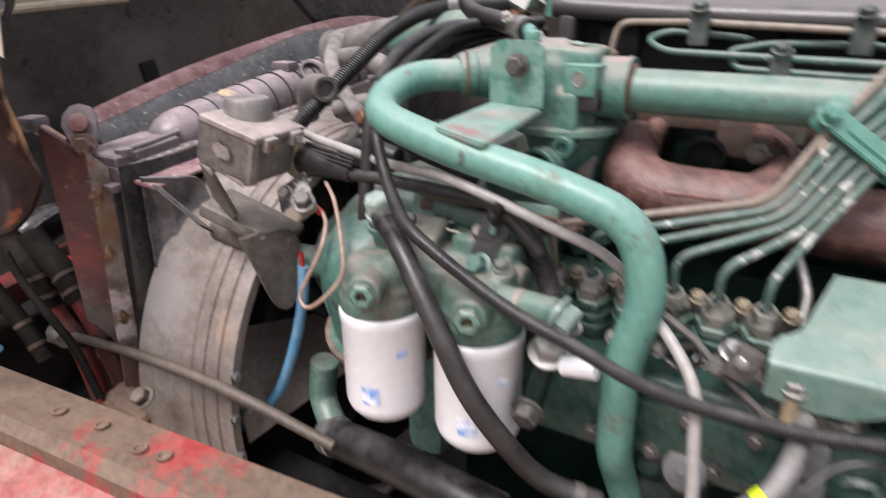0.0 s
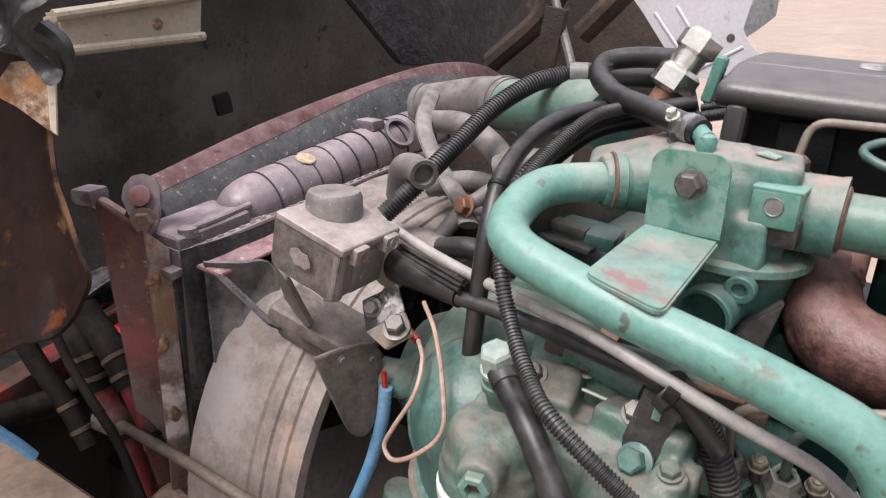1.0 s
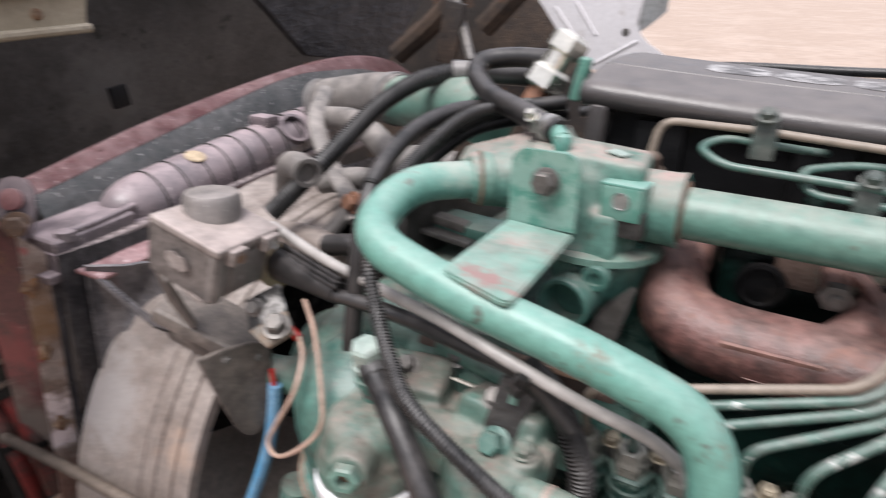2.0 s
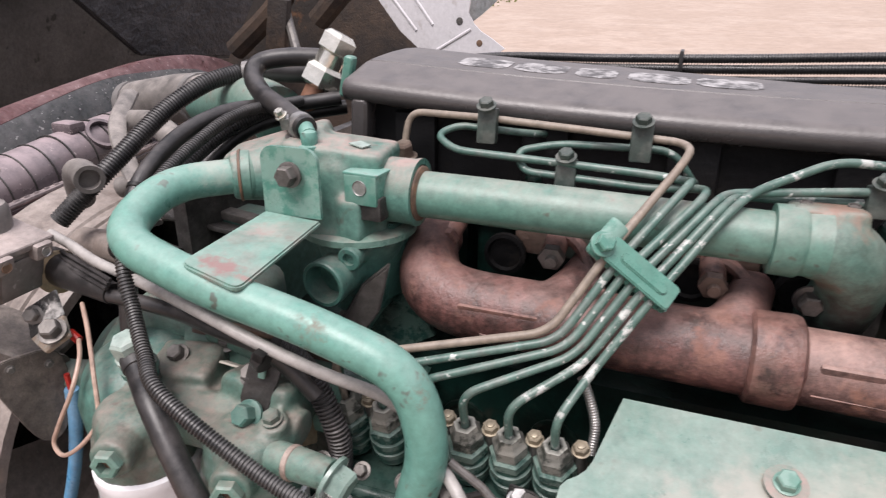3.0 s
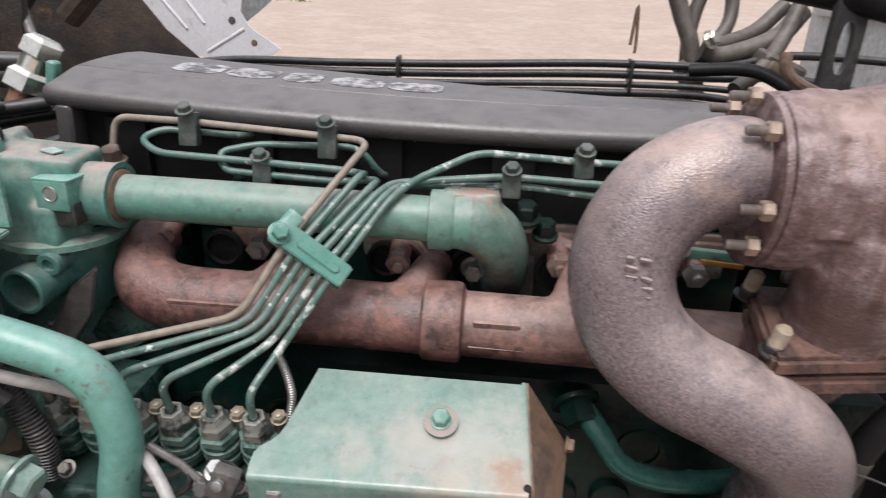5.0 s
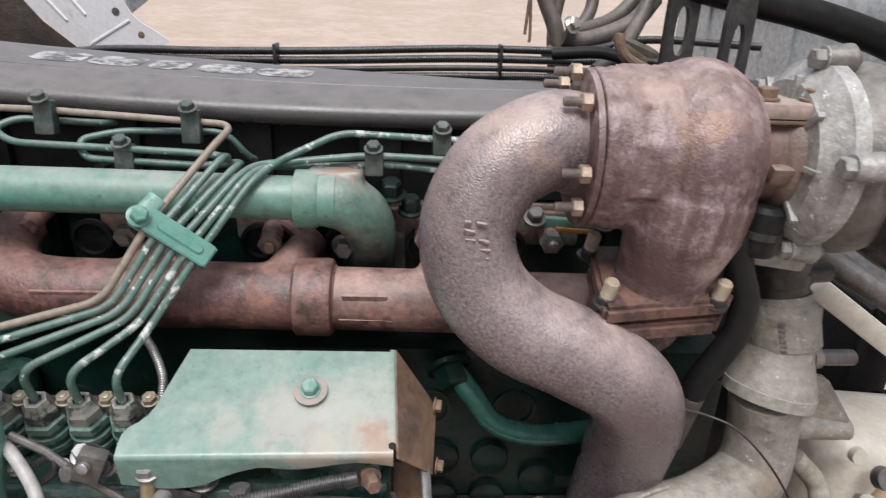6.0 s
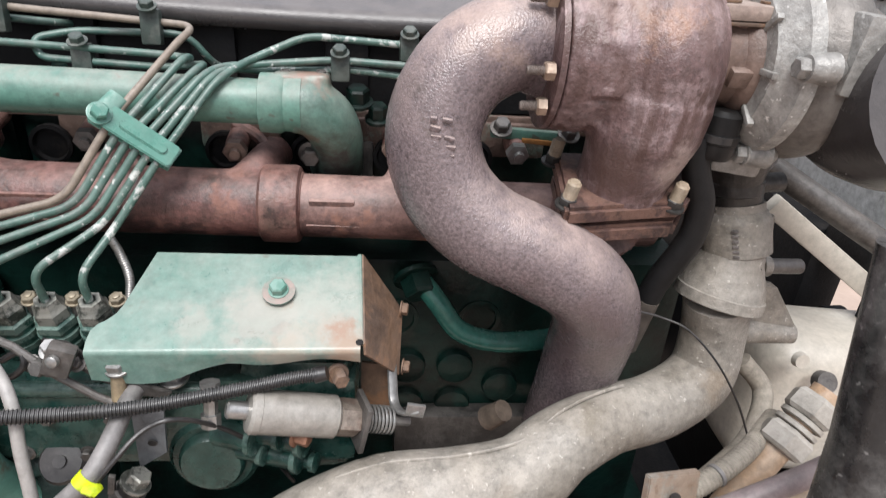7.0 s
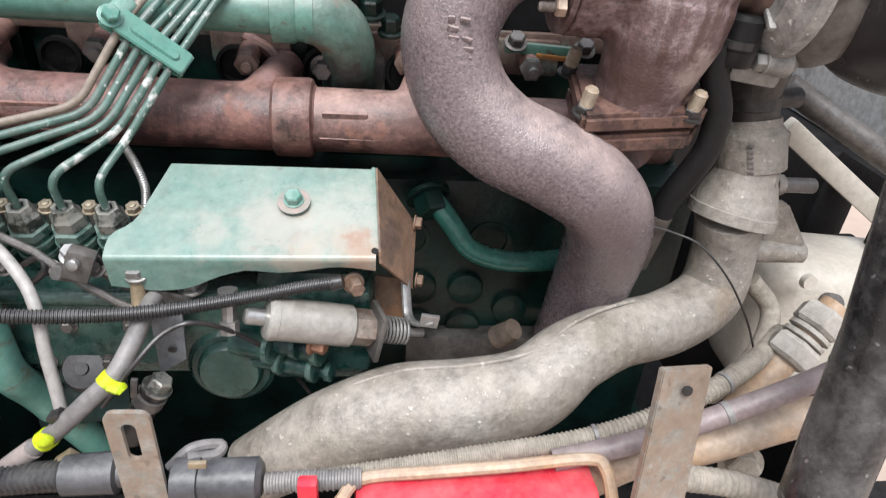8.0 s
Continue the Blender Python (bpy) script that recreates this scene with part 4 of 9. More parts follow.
box((-0.318, 0.70, 1.470), (0.10, 0.066, 0.022), (0, 5, 8), 0.007, bm)
box((-0.290, 0.670, 1.416), (0.026, 0.032, 0.044), (0, 0, -4), 0.006, bm)
cast("upper_body", bm, housing_green, th, "", 0.0028, 9)
part("flange", lathe((-0.306, 0.705, 1.389), (0, 0, 1), ((0, 0.052), (0.003, 0.0575), (0.009, 0.0575), (0.012, 0.052)), 30), green, th)
bm = lathe((-0.305, 0.705, 1.31), (0, 0, 1), ((0, 0.030), (0.03, 0.034), (0.055, 0.040), (0.080, 0.048)), 24)
lathe((-0.302, 0.70, 1.362), (-0.12, -1, -0.05), ((0, 0.021), (0.045, 0.021)), 22, bm)
lathe((-0.287, 0.70, 1.386), (-0.06, -1, -0.08), ((0, 0.0125), (0.048, 0.012)), 16, bm)
cast("lower_body", bm, green_shade, th, "", 0.0028, 4)
part("side_outlet", lathe((-0.3065, 0.664, 1.3603), (-0.12, -1, -0.05), ((0, 0.0215), (0.022, 0.0228), (0.0285, 0.0232), (0.030, 0.0222), (0.030, 0.0192), (0.004, 0.0175), (0.0035, 0.0)), 30), green_shade, th, "open green outlet mouth")
part("small_outlet", lathe((-0.2885, 0.655, 1.3825), (-0.06, -1, -0.08), ((0, 0.0122), (0.006, 0.0118), (0.007, 0.0105), (0.007, 0.0062), (-0.012, 0.0055), (-0.0122, 0.0)), 20), green_shade, th)
part("side_plate", plate([(-0.262, 0.69, 1.405), (-0.256, 0.76, 1.405), (-0.260, 0.75, 1.318), (-0.272, 0.69, 1.322)], 0.008, 0.0015), green_shade, th)
st_ = part("strut", plate([(-0.262, 0.682, 1.372), (-0.285, 0.668, 1.352), (-0.318, 0.660, 1.292), (-0.300, 0.664, 1.279), (-0.272, 0.676, 1.322)], 0.010, 0.002), dirty_steel, th, "grimy diagonal strut")
bolt("strut_bolt", (-0.306, 0.652, 1.290), (-0.1, -1, 0.1), 0.009, 0.010, dirty_steel, st_)
# square lug with a folded top lip; a dark block under it paints the recess's shade
lug = part("lug_block", box((-0.2765, 0.673, 1.4475), (0.033, 0.036, 0.028), (0, 0, -3), 0.0022), green_clamp, th)
part("lug_lip", box((-0.2762, 0.6740, 1.4622), (0.035, 0.037, 0.0024), (0, 1, -3), 0.0010), green_pipe, lug)
part("lug_hole", lathe((-0.2775, 0.6546, 1.4500), (-0.05, -1, 0), ((0, 0.0072), (0.0008, 0.0068), (-0.001, 0.0055), (-0.001, 0.0)), 20), steel, lug, "bright worn bolt hole")
part("recess_shade", box((-0.272, 0.6655, 1.430), (0.028, 0.016, 0.022), (0, 0, -4), 0.002), black_steel, th, "dark block standing for the shaded recess under the lug")
part("neck_clamp", lathe((-0.4035, 0.6555, 1.449), (0.82, 0.55, 0.0), ((0, 0.0228), (0.0008, 0.0238), (0.0095, 0.0242), (0.0105, 0.0228)), 28), green_dull, th, "dusty raised neck ring")
part("clamp_line", lathe((-0.4045, 0.6548, 1.449), (0.82, 0.55, 0.0), ((0, 0.0236), (0.0006, 0.0248), (0.0024, 0.0248), (0.003, 0.0236)), 28), rust_sheet, th, "tan clamp wire")
vent = part("vent_cap", lathe((-0.336, 0.672, 1.476), (0, 0, 1), ((0, 0.0105), (0.004, 0.0105), (0.005, 0.0075), (0.012, 0.0085), (0.0165, 0.0070), (0.019, 0.003)), 10), green_pipe, th)
part("vent_arm", tube([(-0.336, 0.672, 1.489), (-0.346, 0.682, 1.494)], 0.0075, 14), green_pipe, vent)
bolt("top_screw", (-0.362, 0.690, 1.482), (0.05, -0.1, 1), 0.0075, 0.007, dirty_steel, th)
part("top_scar", plate([(-0.302, 0.684, 1.4815), (-0.286, 0.680, 1.4795), (-0.283, 0.692, 1.4795), (-0.296, 0.696, 1.4815)], 0.0012), pale_green, th, "pale scraped casting mark")

# bracket that holds the loop pipe
br = thing("pipe_bracket", "angled green sheet bracket bolted to the thermostat housing", "bracket", (-0.335, 0.60, 1.41))
bm = bmesh.new()
cx, z0, z1, w, cr = -0.335, 1.4235, 1.4865, 0.029, 0.013
out = [(cx - w, 0.634, z0)]
for k in range(6):
    a = math.pi - math.pi / 2 * k / 5
    out.append((cx - w + cr + cr * math.cos(a), 0.634, z1 - cr + cr * math.sin(a)))
for k in range(6):
    a = math.pi / 2 - math.pi / 2 * k / 5
    out.append((cx + w - cr + cr * math.cos(a), 0.634, z1 - cr + cr * math.sin(a)))
out.append((cx + w, 0.634, z0))
plate(out, 0.004, 0, bm)
part("upright", bm, green_clamp, br, sharp=30)
bm = plate(bent([(-0.306, 0.634, 1.4225), (-0.305, 0.512, 1.4105), (-0.363, 0.519, 1.4205), (-0.364, 0.634, 1.4255)], 0.010, 5), 0.0055, 0.0016)
part("foot_plate", bm, foot_green, br, "dusty rubbed foot plate")
bolt("bracket_bolt", (-0.3315, 0.630, 1.4635), (0, -1, 0), 0.0094, 0.010, dirty_steel, br, 1.25, "dark hexagon bolt")

# loop pipe
loop = thing("loop_pipe", "thick bright green coolant loop pipe", "pipe", (-0.3, 0.55, 1.0))
LOOP = bent([(-0.402, 0.656, 1.449), (-0.4475, 0.607, 1.449), (-0.443, 0.536, 1.424), (-0.36, 0.527, 1.402), (-0.249, 0.528, 1.380), (-0.177, 0.530, 1.357), (-0.160, 0.530, 1.295), (-0.178, 0.530, 1.229), (-0.178, 0.535, 1.128), (-0.176, 0.560, 1.085), (-0.147, 0.600, 0.948)], 0.055, 9)
part("tube", tube(LOOP, 0.0165, 24), green_pipe, loop)
part("collar", lathe(Vector(LOOP[0]) + Vector((0.008, 0.007, 0)), (-0.75, -0.66, 0), ((0, 0.0225), (0.003, 0.0235), (0.010, 0.0235), (0.013, 0.018))), green_dull, loop, "dusty ring collar")

# exhaust manifold
man = thing("exhaust_manifold", "rust-brown cast iron exhaust manifold", "exhaust manifold", (0.1, 0.7, 1.28))
mp = spline([(-0.238, 0.765, 1.375), (-0.240, 0.735, 1.366), (-0.228, 0.708, 1.345), (-0.195, 0.696, 1.334), (-0.12, 0.694, 1.332), (0.0, 0.694, 1.331), (0.10, 0.694, 1.330)], 7)
bm = tube(mp, [0.024, 0.028, 0.033, 0.034, 0.034, 0.034, 0.0345], 26)
sweep(bm, spline([(0.042, 0.70, 1.340), (0.055, 0.728, 1.357), (0.064, 0.765, 1.363)], 6), [0.027, 0.021, 0.019], 18)
sweep(bm, spline([(-0.105, 0.70, 1.340), (-0.090, 0.728, 1.357), (-0.082, 0.765, 1.363)], 6), [0.026, 0.020, 0.019], 18)
cast("front_runner", bm, manifold_rust, man, "", 0.0032, 6)
for x0, x1 in ((-0.165, 0.055), (0.105, 0.30)):
    part("cast_seam", tube([(x0, 0.6625, 1.3220), ((x0 + x1) / 2, 0.6628, 1.3210), (x1, 0.6628, 1.3205)], 0.0009, 6), manifold_rust, man)
part("joint_sleeve", lathe((0.058, 0.694, 1.331), (1, 0, 0), ((0, 0.036), (0.003, 0.0395), (0.034, 0.0400), (0.038, 0.0385), (0.040, 0.035)), 30), manifold_rust, man, "orange-rusted slip joint sleeve")
bm = tube([(0.09, 0.694, 1.330), (0.25, 0.692, 1.329), (0.47, 0.692, 1.328)], 0.0325, 26)
for x in (0.215, 0.47):
    sweep(bm, spline([(x - 0.01, 0.70, 1.345), (x, 0.728, 1.370), (x + 0.006, 0.765, 1.377)], 6), [0.028, 0.025, 0.022], 18)
sweep(bm, spline([(0.395, 0.692, 1.325), (0.395, 0.668, 1.338), (0.395, 0.645, 1.352)], 5), [0.040, 0.045, 0.048], 22)
cast("rear_runner", bm, manifold_pale, man, "", 0.0032, 6)
for i, x in enumerate((-0.115, 0.03, 0.19, 0.324, 0.47)):
    part("port_flange", box((x - 0.005, 0.774, 1.382), (0.085, 0.012, 0.040), bevel=0.006), ledge_mat, man, "sooty port flange")
for x, y, z, mt in ((-0.225, 0.742, 1.380, manifold_rust), (-0.115, 0.728, 1.383, dirty_steel), (0.027, 0.735, 1.375, bearing_rust), (0.19, 0.742, 1.380, bearing_rust), (0.324, 0.742, 1.380, steel)):
    sleeve = part("spacer_sleeve", lathe((x - 0.001, y + 0.042, z + 0.008), (0.02, -1, -0.19), ((0, 0.0115), (0.040, 0.0115), (0.042, 0.0105)), 18), manifold_rust, man)
    bm = lathe((x, y, z), (0.02, -1, -0.19), ((0, 0.0115), (0.001, 0.0125), (0.010, 0.0125), (0.0108, 0.010)), 6)
    lathe((x + 0.001, y - 0.010, z - 0.002), (0.02, -1, -0.19), ((0, 0.006), (0.006, 0.0055)), 12, bm)
    part("stud_nut", bm, mt, sleeve, "worn hexagon stud nut", sharp=25)
for x, y, z in ((-0.115, 0.728, 1.383), (0.027, 0.735, 1.375), (0.19, 0.742, 1.380)):
    for dx, dz, w in ((0.040, -0.006, 0.052),):
        part("port_web", tube(spline([(x - dx * 0.15, y + 0.030, z + 0.016), (x + dx * 0.55, y + 0.018, z + 0.010 + dz), (x + dx, y - 0.004, z - 0.012 + dz), (x + w, y - 0.022, z - 0.030)], 6), [0.0075, 0.0065, 0.0065, 0.008], 10), manifold_rust, man)
part("head_ledge", box((-0.07, 0.781, 1.398), (0.36, 0.010, 0.020), (0, 0, 0), 0.004), ledge_mat, man, "dusty brown flange ledge")
part("head_ledge", box((0.30, 0.781, 1.398), (0.34, 0.010, 0.020), (0, 0, 0), 0.004), ledge_mat, man, "dusty brown flange ledge")
part("gasket", box((0.350, 0.745, 1.390), (0.042, 0.004, 0.005), (0, 4, 0), 0.0008), orange_mark, man, "orange gasket edge")
part("lift_bracket", box((0.338, 0.752, 1.396), (0.085, 0.01, 0.012), (0, 3, 0), 0.002), green_dull, man, "green lifting bracket edge")
for q in ((0.305, 0.745, 1.403), (0.380, 0.745, 1.399)):
    bolt("bracket_nut", q, (0, -0.5, 0.8), 0.009, 0.010, dirty_steel, man)
bolt("black_bolt", (0.104, 0.735, 1.372), (0, -1, -0.15), 0.010, 0.012, dirty_steel, man)
part("casting_mark", box((-0.15, 0.6662, 1.342), (0.075, 0.006, 0.013), (14, 0, 0), 0.0028), manifold_rust, man)
part("casting_mark", box((0.13, 0.6674, 1.340), (0.045, 0.006, 0.018), (14, 0, 0), 0.0028), manifold_pale, man)
bm = plate([(0.338, 0.5775, 1.3475), (0.444, 0.5905, 1.3510), (0.458, 0.610, 1.3560), (0.458, 0.668, 1.370), (0.345, 0.668, 1.370)], 0.019, 0.004)
part("riser_flange", bm, foot_rust, man, "square rusty turbo foot flange")

# turbocharger
AX, AZ = 0.633, 1.507
turbo = thing("turbocharger", "rusted turbocharger with a grey compressor housing", "turbocharger", (0.42, 0.633, 1.36))
# scroll: a ring whose section grows towards the foot
bm = bmesh.new()
path, rad = [], []
for i in range(37):
    a = radians(-60 + 280 * i / 36)
    path.append((0.407 - 0.002 * i / 36, AX + 0.033 * math.cos(a), AZ + 0.033 * math.sin(a)))
    rad.append(0.038 + 0.013 * (i / 36))
for y, z, r in ((0.603, 1.472, 0.052), (0.602, 1.45, 0.049), (0.607, 1.43, 0.044), (0.615, 1.408, 0.041), (0.621, 1.384, 0.042)):
    path.append((0.403 - 0.0012 * (1.48 - z) * 60, y, z))
    rad.append(r)
sweep(bm, path, rad, 26, up=(1, 0, 0))
lathe((0.318, AX, AZ), (1, 0, 0), ((0, 0.060), (0.001, 0.0665), (0.0095, 0.0672), (0.0105, 0.0655), (0.012, 0.0655), (0.013, 0.0668), (0.030, 0.0672), (0.052, 0.069), (0.075, 0.069), (0.13, 0.060)), 40, bm)
for a, w in ((-178, 0.034), (-143, 0.022), (150, 0.03), (100, 0.03)):
    for dx, da in ((-0.0085, 0), (0.0085, 0)):
        m = Matrix.Translation((0.352 + dx, AX, AZ)) @ Matrix.Rotation(radians(a), 4, "X") @ Matrix.Translation((0, 0.0634, 0))
        rib = box((0, 0, 0), (0.006, 0.010, w + 0.008), (0, 0, 0), 0.001)
        bmesh.ops.transform(rib, matrix=m, verts=rib.verts)
        join(bm, rib)
    for dz in (-0.5, 0.5):
        m = Matrix.Translation((0.352, AX, AZ)) @ Matrix.Rotation(radians(a), 4, "X") @ Matrix.Translation((0, 0.0634, dz * w))
        rib = box((0, 0, 0), (0.022, 0.010, 0.006), (0, 0, 0), 0.001)
        bmesh.ops.transform(rib, matrix=m, verts=rib.verts)
        join(bm, rib)
for x, r in ((0.3345, 0.0684), (0.3425, 0.0686), (0.3705, 0.0702), (0.3785, 0.0722)):
    lathe((x, AX, AZ), (1, 0, 0), ((0, r - 0.008), (0.0005, r), (0.0025, r), (0.003, r - 0.008)), 48, bm)
cast("turbine_housing", bm, turbine_rust, turbo, "", 0.0024, 3)
bm = plate([(0.335, 0.5712, 1.3695), (0.447, 0.5862, 1.3735), (0.462, 0.606, 1.378), (0.462, 0.664, 1.392), (0.342, 0.664, 1.392)], 0.018, 0.004)
part("foot_flange", bm, foot_rust, turbo, "darker rusty flange")
for x, y, z in ((0.340, 0.586, 1.384), (0.437, 0.588, 1.384), (0.340, 0.652, 1.400), (0.437, 0.652, 1.400)):
    bm = hexhead((x, y, z), (0.06, -0.24, 0.97), 0.0080, 0.008)
    nut_ = part("foot_nut", bm, black_steel, turbo, "sooty stud nut", sharp=25)
    part("foot_stud", threaded((x + 0.0005, y - 0.002, z + 0.007), (0.10, -0.24, 0.97), 0.0064, 0.019), stud_tan, nut_, "tan threaded stud end")
for k, a in enumerate((-175, -145, 133, 49, 88)):
    a = radians(a)
    y, z = AX + 0.062 * math.cos(a), AZ + 0.062 * math.sin(a)
    bm = lathe((0.3085, y, z), (-1, 0, 0), ((0, 0.0074), (0.0070, 0.0074), (0.0082, 0.006)), 6)
    nut_ = part("flange_nut", bm, plated_nut, turbo, "brassy plated nut", sharp=25)
    part("flange_stud", threaded((0.301, y, z), (-1, 0, 0), 0.0041, 0.014, 0.0013), thread_steel, nut_)
part("bearing_housing", lathe((0.435, AX, AZ), (1, 0, 0), ((0, 0.058), (0.010, 0.056), (0.014, 0.044), (0.022, 0.041), (0.036, 0.042), (0.042, 0.048), (0.050, 0.050)), 32), bearing_rust, turbo)
part("bearing_lug", box((0.468, 0.592, 1.500), (0.018, 0.012, 0.016), (20, 0, 0), 0.003), bearing_rust, turbo)
part("oil_inlet", box((0.470, 0.620, 1.549), (0.064, 0.052, 0.013), (0, 0, 0), 0.004), inlet_tan, turbo, "tan oil inlet flange")
part("oil_gasket", box((0.470, 0.622, 1.5405), (0.068, 0.055, 0.003), (0, 0, 0), 0.001), rust_sheet, turbo)
part("oil_neck", lathe((0.470, 0.622, 1.520), (0, 0, 1), ((0, 0.022), (0.02, 0.018)), 18), manifold_rust, turbo)
for x in (0.452, 0.490):
    bolt("oil_bolt", (x, 0.608, 1.556), (0, 0, 1), 0.0075, 0.008, rust_sheet, turbo)
part("backplate", lathe((0.482, AX, AZ), (1, 0, 0), ((0, 0.046), (0.0015, 0.062), (0.004, 0.064), (0.006, 0.067), (0.014, 0.073), (0.018, 0.079), (0.030, 0.080), (0.033, 0.074)), 44), alu_dark, turbo, "stained aluminium backplate")
for k in range(9):
    a = radians(20 + 40 * k)
    c = Vector((0.483, AX + 0.058 * math.cos(a), AZ + 0.058 * math.sin(a)))
    part("backplate_rib", box(c, (0.006, 0.020, 0.005), (math.degrees(a), 0, 0), 0.001), alu_dark, turbo)
for a, dim in ((173, 0), (-112, 0), (98, 1), (35, 1), (-40, 0)):
    a = radians(a)
    c = Vector((0.498, AX + 0.081 * math.cos(a), AZ + 0.081 * math.sin(a)))
    ear = part("ear", lathe(c + Vector((0.001, 0, 0)), (1, 0, 0), ((0, 0.0088), (0.002, 0.0100), (0.012, 0.0120), (0.020, 0.0130), (0.028, 0.006)), 18), scroll_alu if dim else ear_alu, turbo)
    bolt("ear_bolt", c + Vector((0.001, 0, 0)), (-1, 0, 0), 0.0085, 0.008, ear_alu, ear, 1.2)
bm = bmesh.new()
path, rad = [], []
for i in range(33):
    a = radians(-100 - 320 * i / 32)
    path.append((0.540, AX + 0.052 * math.cos(a), AZ + 0.052 * math.sin(a)))
    rad.append(0.033 - 0.010 * i / 32)
sweep(bm, path, rad, 18, up=(1, 0, 0))
lathe((0.510, AX, AZ), (1, 0, 0), ((0, 0.074), (0.03, 0.064), (0.06, 0.052), (0.085, 0.05)), 36, bm)
cast("compressor_scroll", bm, scroll_alu, turbo, "", 0.0035, 4)
part("scroll_block", box((0.547, 0.575, 1.526), (0.034, 0.055, 0.062), (0, 6, 0), 0.006), ear_alu, turbo, "square grey outlet block")
co = Vector((0.467, 0.600, 1.451))
clamp_end = part("hose_end", lathe(co - Vector((0, 0, 0.022)), (0.05, 0, 1), ((0, 0.0155), (0.004, 0.0175), (0.014, 0.0175), (0.0145, 0.0185), (0.022, 0.0185), (0.0225, 0.017), (0.038, 0.016), (0.042, 0.011)), 24), soft_black, turbo, "black rubber hose end")
part("end_clamp", lathe(co - Vector((0, 0, 0.006)), (0.05, 0, 1), ((0, 0.0188), (0.006, 0.0188)), 24), conduit_grey, clamp_end)

# exhaust bend
ex = thing("exhaust_bend", "pebbled rusty cast exhaust S-bend from the turbo", "exhaust pipe", (0.3, 0.6, 1.1))
EX = spline([(0.322, AX, AZ), (0.288, 0.622, 1.515), (0.244, 0.612, 1.493), (0.221, 0.602, 1.446), (0.232, 0.594, 1.397), (0.267, 0.585, 1.362), (0.317, 0.578, 1.340), (0.364, 0.580, 1.311), (0.392, 0.600, 1.263), (0.399, 0.630, 1.184), (0.399, 0.680, 1.044)], 9)
part("bend", tube(EX, [0.0425, 0.0405, 0.0405, 0.0405, 0.041, 0.041, 0.041, 0.0415, 0.043, 0.043, 0.040], 34), cast_rust, ex)
part("flange", lathe((0.3095, AX, AZ), (1, 0, 0), ((0, 0.050), (0.0015, 0.0615), (0.003, 0.0655), (0.0078, 0.0660)), 40), turbine_rust, ex, "rusty bolted flange")
for k in range(11):
    row_, col_ = k // 2, k % 2
    if k in (3, 8):
        continue
    q_ = Vector((0.2175 + 0.0105 * col_ + 0.0012 * row_, 0.5628 - 0.0008 * col_, 1.4625 - 0.0072 * row_))
    part("cast_mark", box(q_, (0.0085 if k % 3 else 0.0055, 0.0034, 0.0030 if k % 2 else 0.0046), (16, 6 * (k % 3), -4), 0.0009), cast_rust, ex, "raised foundry mark")
bm = lathe((0.310, 0.660, 1.074), (0.5, -0.4, 0.75), ((0, 0.015), (0.03, 0.013)), 12)
part("drain_elbow", bm, rod_mud, ex)

# ---- fuel injection ----
pump = thing("injection_pump", "green in-line fuel injection pump with steel unions", "injection pump", (0.0, 0.6, 1.05))
part("pump_body", box((-0.06, 0.606, 1.155), (0.44, 0.085, 0.105), bevel=0.012), green_in_shade, pump)
part("side_plate", box((-0.12, 0.560, 1.150), (0.18, 0.008, 0.055), bevel=0.002), green_in_shade, pump)
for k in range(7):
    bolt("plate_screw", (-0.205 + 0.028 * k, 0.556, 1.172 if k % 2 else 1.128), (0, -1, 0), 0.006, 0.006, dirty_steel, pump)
part("feed_gallery", tube([(-0.25, 0.566, 1.196), (0.02, 0.566, 1.196)], 0.008, 12), green_in_shade, pump)
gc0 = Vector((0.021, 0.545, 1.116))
part("governor_dome", lathe(gc0 + Vector((0, 0.04, 0)), (0, -1, 0.1), ((0, 0.046), (0.025, 0.043), (0.03, 0.038), (0.0305, 0.032), (0.036, 0.031), (0.040, 0.028), (0.041, 0.0)), 32), green_in_shade, pump)
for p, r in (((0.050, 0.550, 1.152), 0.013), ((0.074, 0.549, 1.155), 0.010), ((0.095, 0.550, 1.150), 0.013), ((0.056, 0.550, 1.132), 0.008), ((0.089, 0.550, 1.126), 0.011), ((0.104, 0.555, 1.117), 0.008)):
    part("port_stub", lathe(p, (0.9, -0.35, 0.1), ((-0.025, r), (0.012, r), (0.0125, r * 1.25), (0.018, r * 1.25), (0.019, r * 0.7)), 14), green_in_shade, pump)
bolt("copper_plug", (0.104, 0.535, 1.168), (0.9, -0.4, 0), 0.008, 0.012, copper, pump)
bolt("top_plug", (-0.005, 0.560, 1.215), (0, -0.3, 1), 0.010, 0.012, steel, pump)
part("governor_housing", box((0.10, 0.61, 1.155), (0.11, 0.08, 0.14), bevel=0.02), green_in_shade, pump)
UN = [(-0.2645 + 0.0375 * i, 0.585, 1.281) for i in range(6)]
lean = (0.0, -0.30, 0.95)
